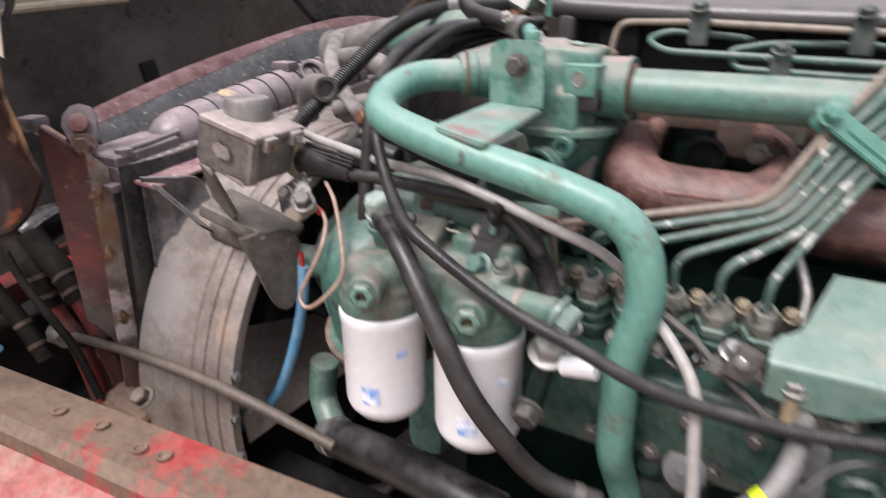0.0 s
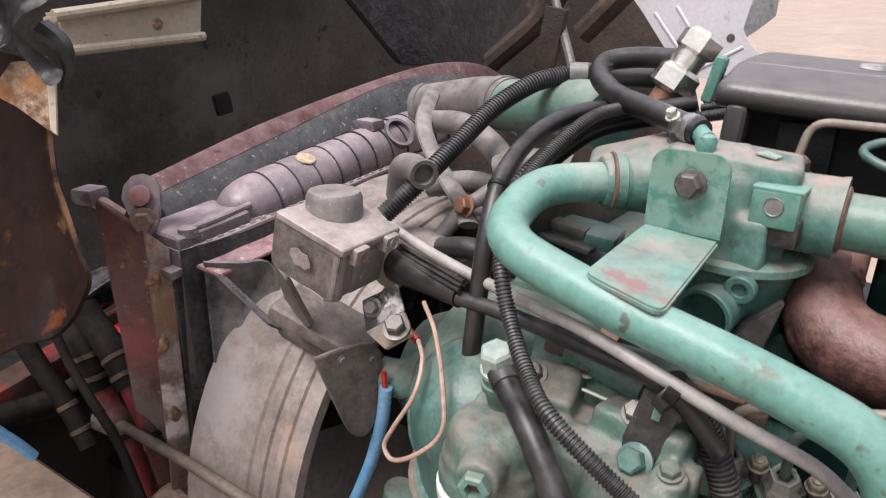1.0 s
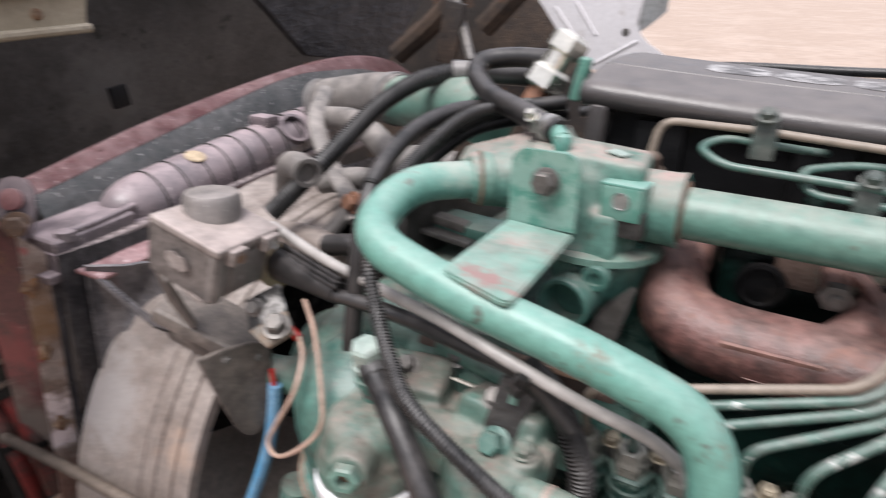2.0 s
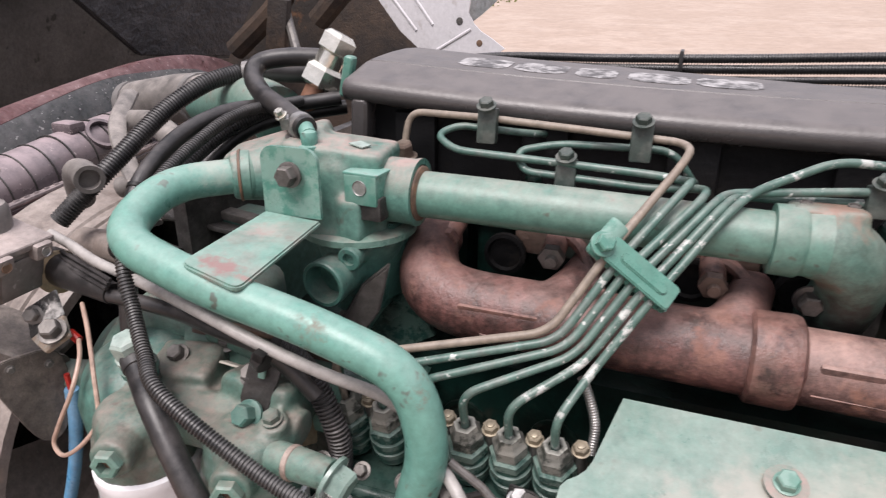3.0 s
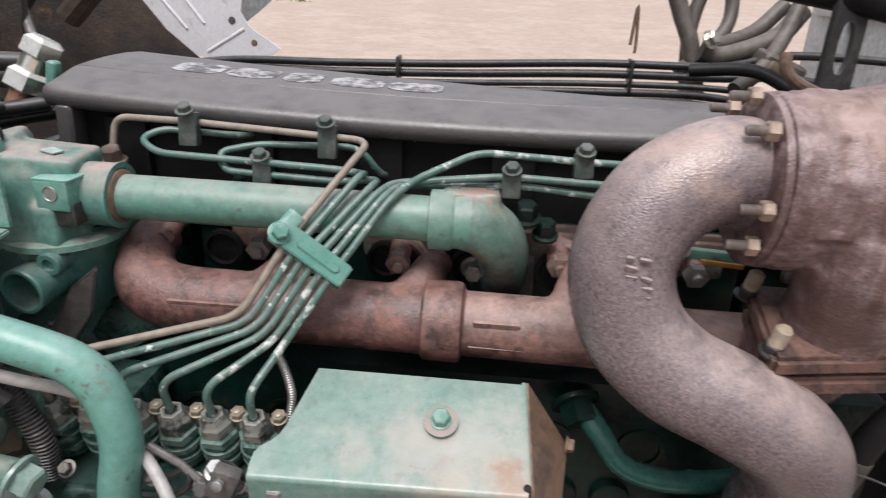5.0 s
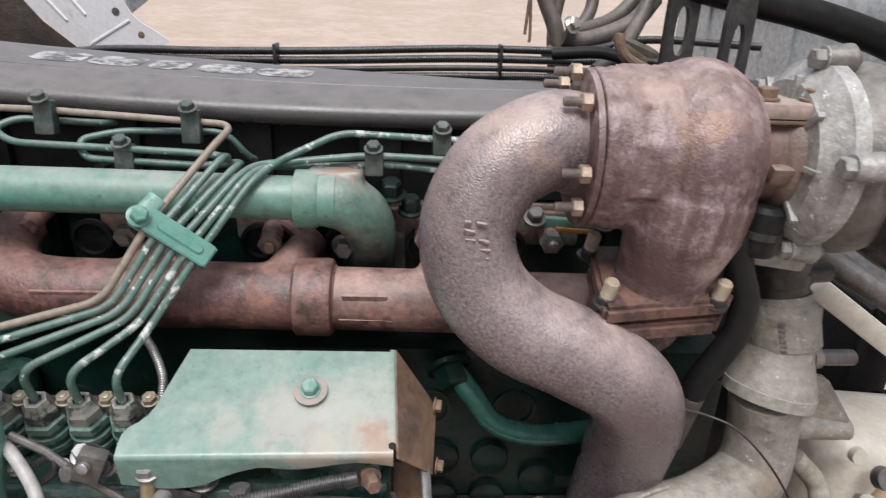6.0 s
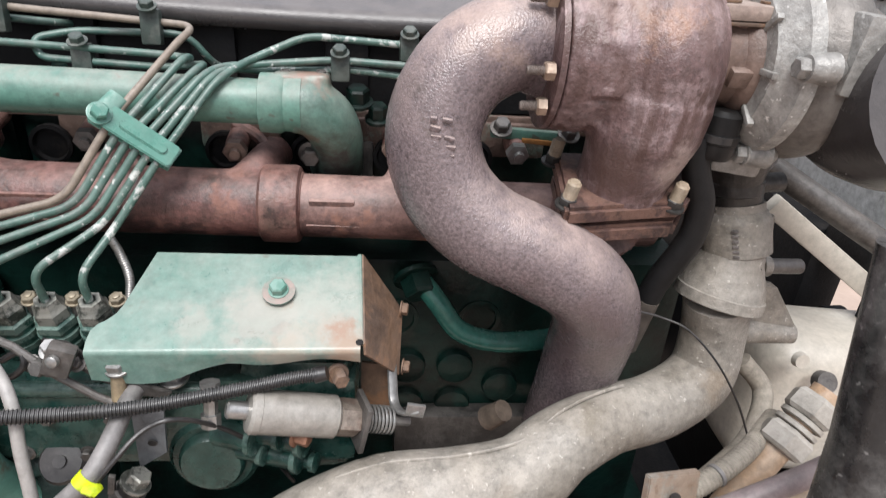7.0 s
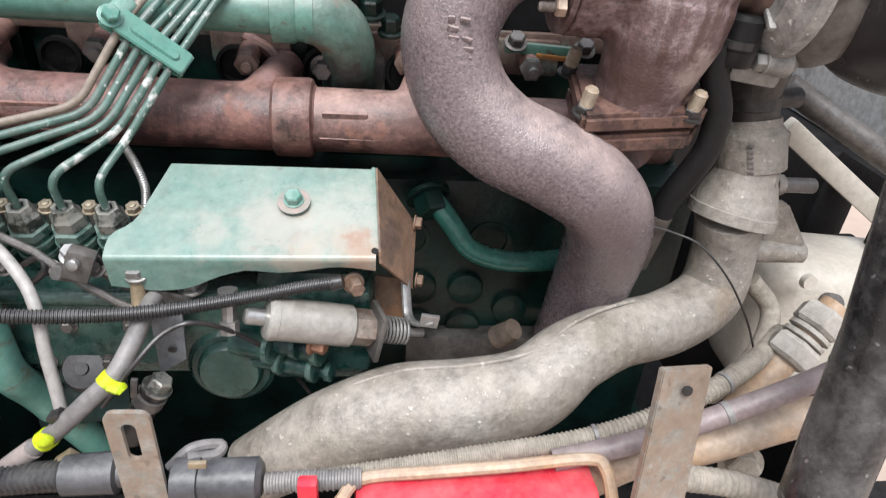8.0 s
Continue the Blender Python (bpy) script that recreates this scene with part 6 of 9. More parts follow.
bolt("hexagon", (-0.036, 0.512, 1.133), (0.54, 0.1, 0.8), 0.0105, 0.011, valve_grime, fu)
part("side_tab", box((-0.052, 0.505, 1.140), (0.006, 0.004, 0.022), (0, 10, 0), 0.001), dirty_steel, fu)

# grey hose with yellow tape
gh = thing("taped_hose", "grey rubber hose with fluorescent yellow tape wraps", "hose", (-0.05, 0.45, 1.1))
GH = spline([(-0.034, 0.548, 1.212), (-0.034, 0.535, 1.214), (-0.035, 0.520, 1.213), (-0.037, 0.503, 1.207), (-0.041, 0.485, 1.198), (-0.050, 0.470, 1.185), (-0.071, 0.460, 1.166), (-0.107, 0.460, 1.129), (-0.142, 0.460, 1.099), (-0.185, 0.460, 1.062)], 8)
part("hose", tube(GH, 0.0080, 18), grey_hose, gh)
part("pale_end", tube(GH[60:], 0.0090, 18), lid_dust, gh, "white lower length of the hose")
for i, tail in ((41, (0.014, -0.010, 0.000)), (57, (0.002, -0.012, 0.017))):
    wrap = band(GH, i, 0.0093, 0.010, yellow_tape, gh, "tape_wrap", "fluorescent yellow tape")
    c = GH[i]
    end = c + Vector(tail)
    part("tape_tail", tube(spline([c + Vector((0.003, -0.008, 0.002)), (c + end) / 2 + Vector((0.004, -0.004, 0.0)), end + Vector((0, 0, -0.002))], 5), [0.006, 0.0075, 0.0055], 10, flat=0.6), yellow_tape, wrap, "fluorescent yellow tape")
solo("brass_fitting", box((-0.094, 0.448, 1.106), (0.018, 0.02, 0.016), (0, -35, 10), 0.002), brass, "square brass fitting beside the taped hose", "fitting")
th2 = solo("thin_grey_hose", tube(spline([(-0.187, 0.556, 1.300), (-0.173, 0.55, 1.279), (-0.148, 0.535, 1.267), (-0.125, 0.517, 1.250), (-0.111, 0.50, 1.233), (-0.105, 0.485, 1.201), (-0.100, 0.475, 1.173), (-0.097, 0.468, 1.149)], 7), 0.0052, 12), sheath_pale, "thin light grey hose hanging beside the pump", "hose")
part("tie", box((-0.098, 0.462, 1.151), (0.012, 0.012, 0.008), (0, -30, 0), 0.002), rubber, th2)
solo("sensor_wire", tube(spline([(-0.059, 0.460, 1.162), (-0.032, 0.470, 1.197), (-0.010, 0.490, 1.216), (0.015, 0.500, 1.219), (0.043, 0.530, 1.180), (0.073, 0.550, 1.132), (0.094, 0.570, 1.071)], 7), 0.0022, 8), rubber, "thin black sensor wire", "wire")

# slotted bracket, connectors and hoses along the lower edge
sb = thing("slotted_bracket", "grey steel strap with a long slot", "bracket", (-0.023, 0.410, 1.126))
c = Vector((-0.014, 0.405, 1.164))
bm = bmesh.new()
def rounded(w, zt, zb, r, y):
    pts = []
    for cx_, cz_, a0 in ((w - r, zt - r, 0), (-w + r, zt - r, 90), (-w + r, zb + r, 180), (w - r, zb + r, 270)):
        for k in range(5):
            a = radians(a0 + 90 * k / 4)
            pts.append((c.x + cx_ + r * math.cos(a), y, c.z + cz_ + r * math.sin(a)))
    return [bm.verts.new(p) for p in pts]


lo, li = rounded(0.0165, 0.047, -0.06, 0.008, c.y), rounded(0.0052, 0.036, -0.002, 0.005, c.y)
ho, hi = rounded(0.0165, 0.047, -0.06, 0.008, c.y + 0.004), rounded(0.0052, 0.036, -0.002, 0.005, c.y + 0.004)
n = len(lo)
for p, q in ((lo, li), (hi, ho), (li, hi), (ho, lo)):
    for k in range(n):
        bm.faces.new((p[k], p[(k + 1) % n], q[(k + 1) % n], q[k]))
part("strap", bm, strap_steel, sb)
cn = thing("cable_connector", "dark grey plastic cable connector with ribbed sleeves", "connector", (-0.003, 0.420, 1.106))
part("left_body", lathe((-0.096, 0.440, 1.103), (1, 0.05, 0.02), ((0, 0.012), (0.003, 0.017), (0.045, 0.018), (0.047, 0.013), (0.06, 0.012)), 20), connector_black, cn)
part("right_body", lathe((0.002, 0.420, 1.120), (1, 0.0, 0.0), ((0, 0.013), (0.002, 0.018), (0.022, 0.018), (0.0225, 0.015), (0.03, 0.015), (0.0305, 0.017), (0.068, 0.018), (0.072, 0.013)), 20), connector_black, cn)
part("left_sleeve", ribbed([(-0.154, 0.450, 1.086), (-0.122, 0.445, 1.095), (-0.093, 0.440, 1.103)], 0.0135, 0.006), conduit_grey, cn)
part("right_sleeve", ribbed([(0.076, 0.420, 1.114), (0.117, 0.420, 1.117), (0.155, 0.420, 1.119)], 0.0095, 0.005), grey_hose, cn)
part("cable_tail", tube(spline([(-0.003, 0.430, 1.122), (0.014, 0.440, 1.134), (0.034, 0.450, 1.127), (0.032, 0.440, 1.126), (0.012, 0.430, 1.134)], 6), 0.005, 10), grey_hose, cn)
part("key", box((0.030, 0.405, 1.156), (0.014, 0.004, 0.006), (0, 0, 0), 0.001), brass, cn)
solo("red_bracket_tab", box((0.113, 0.400, 1.127), (0.016, 0.012, 0.03), (0, 0, 0), 0.003), red_bright, "bright red painted tab", "bracket")
bpts = [(0.586, 0.560, 1.164), (0.522, 0.500, 1.177), (0.469, 0.470, 1.170), (0.410, 0.455, 1.149), (0.345, 0.450, 1.128), (0.264, 0.445, 1.117), (0.184, 0.440, 1.106), (0.115, 0.440, 1.092)]
s1_ = thing("braided_hose", "beige braided sleeve hose under the duct", "hose", bpts[-1])
part("sleeve", ribbed(bpts, 0.0098, 0.0042, 0.06), braid, s1_)
bpath = spline(bpts, 8)
for k in (14, 30):
    band(bpath, k, 0.0106, 0.004, grey_hose, s1_, "tie_wire")
mp_ = spline([(0.558, 0.440, 1.226), (0.518, 0.440, 1.199), (0.445, 0.435, 1.166), (0.377, 0.430, 1.143), (0.320, 0.430, 1.126)], 7)
s2_ = thing("mauve_hose", "smooth mauve hose under the duct", "hose", tuple(mp_[-1]))
part("hose", tube(mp_, 0.0098, 16), purple_hose_mat, s2_)
band(mp_, 12, 0.0106, 0.006, grey_hose, s2_, "cuff")
s3_ = solo("rust_stained_hose", tube(spline([(0.589, 0.450, 1.167), (0.541, 0.450, 1.151), (0.466, 0.445, 1.126), (0.398, 0.440, 1.113), (0.351, 0.440, 1.079)], 7), 0.0165, 20), orange_hose_mat, "wide hose stained orange with rust", "hose")
solo("ribbed_hose", ribbed([(0.417, 0.400, 1.139), (0.470, 0.400, 1.128), (0.529, 0.400, 1.106)], 0.0115, 0.006, 0.06), braid, "pale ribbed hose near the strap", "hose")
st = thing("steel_strap", "upright weathered flat steel strap with a bolt hole", "strap", (0.390, 0.370, 1.180))
bm = plate([(0.362, 0.378, 1.277), (0.405, 0.390, 1.269), (0.401, 0.360, 1.160), (0.355, 0.350, 1.174)], 0.006, 0.0008)
flat_bar = part("flat_bar", bm, strap_steel, st)
part("bolt_hole", lathe((0.382, 0.376, 1.260), (0, -0.95, 0.3), ((0, 0.004), (0.001, 0.004), (0.0012, 0.003)), 14), rubber, flat_bar)
bolt("frame_bolt", (0.519, 0.460, 1.083), (-0.2, -0.9, 0.3), 0.016, 0.012, braid, s3_)

rbx = thing("red_step", "red painted step box with a tan rubbed rim", "step", (0.245, 0.400, 1.104))
bm = bmesh.new()
rim = spline([(0.137, 0.400, 1.114), (0.155, 0.420, 1.118), (0.211, 0.420, 1.125), (0.278, 0.420, 1.131), (0.345, 0.420, 1.139), (0.359, 0.410, 1.137), (0.363, 0.390, 1.117)], 6)
part("rim", tube(rim, 0.0055, 10), orange_hose_mat, rbx, "tan rubbed rim")
bm = box(Vector((0.253, 0.400, 1.118)) + Vector((0, 0.012, -0.035)), (0.205, 0.05, 0.07), (0, -3, 3), 0.008)
part("box_body", bm, red_bright, rbx)
part("box_back", box(Vector((0.258, 0.430, 1.101)) + Vector((0, 0.01, -0.03)), (0.215, 0.01, 0.06), (0, -3, 3), 0.003), red_paint, rbx)

bar = thing("stay_bar", "thick chipped black stay bar", "bar", (0.491, 0.360, 1.150))
part("tube", tube([(0.507, 0.400, 1.442), (0.508, 0.375, 1.308), (0.488, 0.340, 1.177)], 0.0262, 26), bar_black, bar)
band([Vector((0.508, 0.375, 1.308)), Vector((0.505, 0.369, 1.283)), Vector((0.501, 0.362, 1.258))], 1, 0.0268, 0.004, bar_black, bar, "weld_ring")

# right: fittings, tank, cab corner
ft = thing("pipe_union", "pale dusty hexagon pipe union with a rusty pipe", "pipe union", (0.580, 0.510, 1.183))
a0, a1 = Vector((0.522, 0.494, 1.128)), Vector((0.606, 0.530, 1.223))
axu = (a1 - a0).normalized()
part("pipe", tube([a0 - axu * 0.03, a1], 0.014, 18), orange_hose_mat, ft, "rust-streaked pipe")
ll = (a1 - a0).length
for f, r in ((0.44, 0.0245), (0.74, 0.0245)):
    part("hexagon", lathe(a0 + axu * ll * f, axu, ((0, r * 0.62), (0.0015, r * 0.86), (0.005, r), (0.020, r), (0.0245, r * 0.84), (0.0255, r * 0.6)), 6), union_dust, ft, "pale dusty hexagon", sharp=18)
for f in (0.635, 0.70):
    part("ring", lathe(a0 + axu * ll * f, axu, ((0, 0.018), (0.001, 0.0208), (0.005, 0.0208), (0.006, 0.018)), 26), union_dust, ft)
tk = thing("coolant_tank", "cream plastic expansion tank", "tank", (0.741, 0.720, 1.065))
bm = box(Vector((0.790, 0.750, 1.046)), (0.25, 0.14, 0.215), (0, 4, 0), 0.05, None, 6)
part("tank_body", bm, cream, tk)
part("nub", lathe((0.679, 0.665, 1.160), (0, -1, 0.2), ((0, 0.010), (0.008, 0.009)), 12), cream, tk)
part("cap", lathe((0.715, 0.660, 1.130), (0, -0.8, 0.5), ((0, 0.014), (0.012, 0.013)), 16), dirty_steel, tk)
solo("loop_hose", tube(spline([(0.589, 0.640, 1.177), (0.618, 0.630, 1.145), (0.603, 0.600, 1.128), (0.572, 0.570, 1.114), (0.505, 0.520, 1.116)], 7), 0.011, 14), braid, "dusty cream hose curling behind the duct", "hose")
ins = thing("air_intake_pipe", "wide glossy black air intake pipe", "intake pipe", (0.7, 0.6, 1.5))
part("pipe", tube(spline([(0.585, AX, AZ), (0.601, 0.620, 1.478), (0.605, 0.580, 1.480), (0.603, 0.520, 1.503)], 7), [0.055, 0.060, 0.066, 0.070], 28), black_cover, ins)
cs = thing("cab_corner", "blue-grey painted cab front wall", "cab", (0.86, 1.2, 0.6))
part("panel", box((0.865, 1.28, 1.78), (0.03, 1.14, 1.08), (0, 0, 0), 0.01), cab_grey, cs)
for k in range(3):
    part("stiffener", box((0.848, 0.95 + 0.36 * k, 1.85), (0.012, 0.05, 0.9), (0, 0, 0), 0.005), cab_grey, cs)
part("seam_strip", box((0.846, 1.3, 1.62), (0.014, 1.0, 0.03), (0, 0, 0), 0.004), cab_grey, cs)
part("lower_panel", box((0.845, 1.36, 0.92), (0.07, 0.98, 0.64), (0, 0, 0), 0.02), black_side, cs)
part("lower_panel", box((0.845, 0.76, 0.83), (0.07, 0.22, 0.46), (0, 0, 0), 0.02), black_side, cs)
part("lower_panel", box((0.845, 0.79, 1.222), (0.05, 0.17, 0.05), (0, 0, 0), 0.008), black_side, cs)
part("hanger", box((0.845, 0.768, 1.14), (0.03, 0.018, 0.16), (0, 0, 0), 0.004), black_side, cs, "dark hanger post")
part("hanger_eye", lathe((0.82, 0.815, 1.118), (1, 0.1, 0), ((0, 0.020), (0.03, 0.020)), 20), black_side, cs, "dark round hanger end")
solo("brace_tube", tube([(0.630, 0.760, 1.368), (0.770, 0.700, 1.291)], 0.015, 16), dirty_steel, "grimy diagonal brace tube", "brace")
solo("pale_brace", box((Vector((0.666, 0.800, 1.304)) + Vector((0.863, 0.760, 1.180))) / 2, ((Vector((0.666, 0.800, 1.304)) - Vector((0.863, 0.760, 1.180))).length, 0.02, 0.028), (0, 34, -6), 0.004), cream, "pale painted diagonal brace", "brace")

# ---- front of the engine ----
# fuel filters
def spin_on(c, r=0.0425, h=0.124):
    """A spin-on filter can that hangs from its head at c."""
    c = (c[0], c[1], c[2] - 0.016)
    f = thing("fuel_filter", "white spin-on fuel filter can with a blue mark", "fuel filter", (c[0], c[1], c[2] - h), "fuel filters")
    prof = ((0, 0.0), (0.0005, r * 0.62), (0.004, r * 0.80), (0.012, r * 0.95), (0.02, r), (h - 0.014, r), (h - 0.012, r * 1.03), (h - 0.004, r * 1.03), (h, r * 0.96))
    can = part("can", lathe((c[0], c[1], c[2] - h), (0, 0, 1), prof, 36), white_can, f)
    bm = bmesh.new()
    for k in range(5):
        a0, a1 = radians(-38 + 3 * k), radians(-38 + 3 * k + 3)
        z = c[2] - 0.034
        bm.faces.new([bm.verts.new((c[0] + (r + 0.0006) * math.cos(a), c[1] + (r + 0.0006) * math.sin(a), z + dz)) for a, dz in ((a0, 0), (a1, 0), (a1, -0.008), (a0, -0.008))])
    part("print_bar", bm, blue_print, can, "blue print bar")
    bm = bmesh.new()
    for k in range(5):
        a0, a1 = radians(-88 + 5 * k), radians(-88 + 5 * k + 5)
        z = c[2] - 0.075
        bm.faces.new([bm.verts.new((c[0] + (r + 0.0006) * math.cos(a), c[1] + (r + 0.0006) * math.sin(a), z + dz)) for a, dz in ((a0, 0), (a1, 0), (a1, -0.02), (a0, -0.02))])
    part("print_block", bm, blue_print, can, "blue print block")
    return f


F1, F2 = (-0.413, 0.500, 1.258), (-0.307, 0.507, 1.257)
spin_on(F1)
spin_on(F2)
fh = thing("twin_filter_mount", "dusty green cast fuel filter head", "filter head", (-0.36, 0.51, 1.26))
bm = bmesh.new()
for c in (F1, F2):
    lathe((c[0], c[1], c[2] + 0.001), (0, 0, 1), ((-0.020, 0.0395), (-0.018, 0.0425), (-0.004, 0.0425), (-0.001, 0.0400), (0.008, 0.0400), (0.010, 0.0375), (0.026, 0.0355), (0.033, 0.031), (0.037, 0.021), (0.038, 0.002)), 34, bm)
    lathe((c[0] + 0.004, c[1] - 0.008, c[2] + 0.016), (0.30, -1, 0.02), ((0, 0.020), (0.030, 0.0180), (0.043, 0.0165)), 18, bm)
    lathe((c[0] + 0.022, c[1] + 0.012, c[2] + 0.010), (0, -0.3, 1), ((0, 0.014), (0.036, 0.012)), 16, bm)
box((-0.356, 0.532, 1.278), (0.15, 0.075, 0.030), (0, 0, 3), 0.010, bm)
box((-0.400, 0.550, 1.292), (0.06, 0.05, 0.045), (10, 0, 12), 0.008, bm)
box((-0.315, 0.548, 1.296), (0.07, 0.05, 0.035), (-14, 0, -4), 0.008, bm)
sweep(bm, [(-0.44, 0.52, 1.285), (-0.27, 0.53, 1.285)], 0.014, 16)
cast("casting", bm, green_dusty, fh, "", 0.0026, 3)
for i, c in enumerate((F1, F2)):
    ax_ = Vector((0.30, -1, 0.02)).normalized()
    q_ = Vector((c[0] + 0.004, c[1] - 0.008, c[2] + 0.016)) + ax_ * 0.0405
    plug = part("port_plug", lathe(q_, ax_, ((0, 0.0145), (0.002, 0.0145), (0.0022, 0.0118), (0.009, 0.0118), (0.0105, 0.0100), (0.0105, 0.0062), (0.003, 0.0058), (0.003, 0.0)), 6), green, fh, "worn hexagon socket plug", sharp=25)
    part("plug_socket", lathe(q_ + ax_ * 0.0035, ax_, ((0, 0.0056), (0.0004, 0.0)), 12), rust_sheet, plug)
    bolt("top_plug", (c[0] + 0.022, c[1] + 0.002, c[2] + 0.046), (0, -0.3, 1), 0.007, 0.006, green_dusty if i else dirty_steel, fh, 1.2)
part("mount_plate", box((-0.345, 0.578, 1.295), (0.16, 0.012, 0.09), (-18, 0, 3), 0.003), green, fh, "dusty green mounting plate")
part("ledge", box((-0.33, 0.592, 1.318), (0.17, 0.03, 0.012), (-20, 2, 3), 0.003), ledge_mat, fh, "brown dusty ledge")
part("gasket_plate", box((-0.335, 0.585, 1.330), (0.15, 0.034, 0.004), (-20, 2, 3), 0.001), rust_sheet, fh, "brown stained gasket plate")
part("top_plate", plate([(-0.470, 0.545, 1.262), (-0.446, 0.570, 1.280), (-0.313, 0.570, 1.280), (-0.309, 0.535, 1.255), (-0.350, 0.515, 1.244)], 0.006, 0.0015), green_dusty, fh)
part("paint_chip", box((-0.354, 0.558, 1.307), (0.03, 0.012, 0.002), (-30, 4, 0), 0.0006), cream, fh, "bare pale patch")
bolt("plate_bolt", (-0.309, 0.513, 1.298), (-0.1, -0.8, 0.5), 0.0090, 0.012, green_shade, fh, 1.4)
bolt("cap_bolt", (-0.417, 0.510, 1.330), (0, -0.3, 0.95), 0.013, 0.018, pale_green, fh, 1.1, "pale painted hexagon")
capc = part("cap_column", lathe((-0.417, 0.510, 1.330), (0, 0.25, -0.97), ((0, 0.0135), (0.008, 0.0135), (0.0085, 0.0155), (0.014, 0.0155), (0.0145, 0.0125), (0.06, 0.0125)), 20), green_shade, fh)
part("cap_band", lathe(Vector((-0.417, 0.510, 1.330)) + Vector((0, 0.006, -0.022)), (0, 0.25, -0.97), ((0, 0.0130), (0.004, 0.0130)), 20), dirty_steel, capc)
for p in ((-0.405, 0.545, 1.314), (-0.374, 0.575, 1.317), (-0.320, 0.535, 1.319)):
    bolt("head_screw", p, (0, -0.6, 0.8), 0.0075, 0.008, dirty_steel, fh)
bolt("small_bolt", (-0.388, 0.535, 1.279), (0, -0.5, 0.85), 0.008, 0.007, dirty_steel, fh)
part("inlet_stub", tube([(-0.315, 0.500, 1.275), (-0.253, 0.495, 1.280), (-0.222, 0.490, 1.283)], [0.015, 0.013, 0.012], 18), green, fh)
part("stub_band", lathe((-0.262, 0.4955, 1.2795), (0.99, -0.08, 0.07), ((0, 0.0134), (0.0005, 0.0139), (0.0045, 0.0138), (0.005, 0.0132)), 20), inlet_tan, fh, "rubbed tan band")
bolt("stub_hexagon", (-0.224, 0.490, 1.282), (0.85, -0.1, -0.3), 0.013, 0.014, cover_paint, fh)
part("elbow_stub", tube(spline([(-0.474, 0.530, 1.249), (-0.442, 0.525, 1.266), (-0.419, 0.515, 1.265)], 6), 0.013, 16), green, fh)
part("rail", tube([(-0.393, 0.580, 1.325), (-0.328, 0.575, 1.315)], 0.012, 14), green, fh)
part("wedge", plate([(-0.294, 0.560, 1.283), (-0.290, 0.580, 1.282), (-0.279, 0.560, 1.244), (-0.287, 0.540, 1.251)], 0.012, 0.001), brass, fh, "rust-yellow stained wedge")
tb = thing("cable_stay", "dark steel cable stay with a slot and a tie", "bracket", (-0.312, 0.530, 1.316))
strap = part("strap", plate([(-0.315, 0.531, 1.344), (-0.289, 0.536, 1.337), (-0.296, 0.523, 1.307), (-0.299, 0.517, 1.293), (-0.319, 0.515, 1.287), (-0.322, 0.519, 1.308)], 0.004, 0.0006), black_steel, tb)
part("slot", box((-0.303, 0.527, 1.333), (0.006, 0.003, 0.014), (-10, 8, 6), 0.001), cover_paint, strap, "slot with green paint behind")
part("tie", lathe((-0.300, 0.525, 1.350), (0.7, -0.2, -0.4), ((0, 0.012), (0.009, 0.012)), 12), rubber, tb)
part("tie_head", box((-0.293, 0.513, 1.356), (0.009, 0.007, 0.008), (0, 20, 0), 0.001), soft_black, tb)

# fittings beside the filters
for p, q, mt in (((-0.233, 0.500, 1.237), (-0.248, 0.500, 1.175), dirty_steel), ):
    vf = thing("vent_fitting", "pale steel vent fitting with hexagons", "fitting", tuple(q))
    part("stem", tube([p, q], 0.010, 14), green_dark, vf)
    bolt("top_hexagon", p, (0.1, -0.4, 0.9), 0.014, 0.014, steel, vf)
    bolt("lower_hexagon", Vector(q) + Vector((0, -0.004, 0)), (0, -0.8, -0.3), 0.012, 0.012, dirty_steel, vf)
    part("white_sleeve", tube([(-0.219, 0.495, 1.231), (-0.189, 0.495, 1.236)], 0.0085, 14), white_can, vf, "white plastic sleeve")

# hoses over the filters
fp = spline([(-0.412, 0.505, 1.332), (-0.397, 0.495, 1.324), (-0.367, 0.475, 1.311), (-0.322, 0.455, 1.262), (-0.288, 0.450, 1.209), (-0.257, 0.460, 1.161), (-0.225, 0.480, 1.116), (-0.177, 0.500, 1.096)], 8)
bh = thing("filter_hose", "smooth black rubber hose in front of the filters", "hose", tuple(fp[0]))
part("hose", tube(fp, 0.0102, 18), rubber, bh)
band(fp, 2, 0.0114, 0.012, conduit_grey, bh, "cuff")
band(fp, len(fp) - 4, 0.0114, 0.010, dirty_steel, bh, "clamp", "grimy hose clamp")
lh = thing("lower_hose", "thick black coolant hose with a bright clamp", "hose", (-0.407, 0.500, 1.035))
part("hose", tube(spline([(-0.578, 0.580, 0.960), (-0.462, 0.550, 0.991), (-0.367, 0.530, 1.006), (-0.276, 0.520, 1.002)], 6), 0.026, 22), rubber, lh)
part("clamp", lathe((-0.578, 0.580, 0.962), Vector((-0.462, 0.550, 0.991)) - Vector((-0.578, 0.580, 0.962)), ((0, 0.027), (0.001, 0.0285), (0.018, 0.0285), (0.019, 0.027)), 24), steel, lh, "bright hose clamp")
part("green_spout", tube(spline([(-0.595, 0.600, 1.063), (-0.604, 0.600, 1.004), (-0.567, 0.580, 0.969)], 6), 0.019, 18), green, lh)
solo("suction_pipe", tube([(-0.477, 0.620, 0.954), (-0.313, 0.600, 0.958)], 0.004, 8), steel, "thin bright steel pipe behind the filters", "pipe")

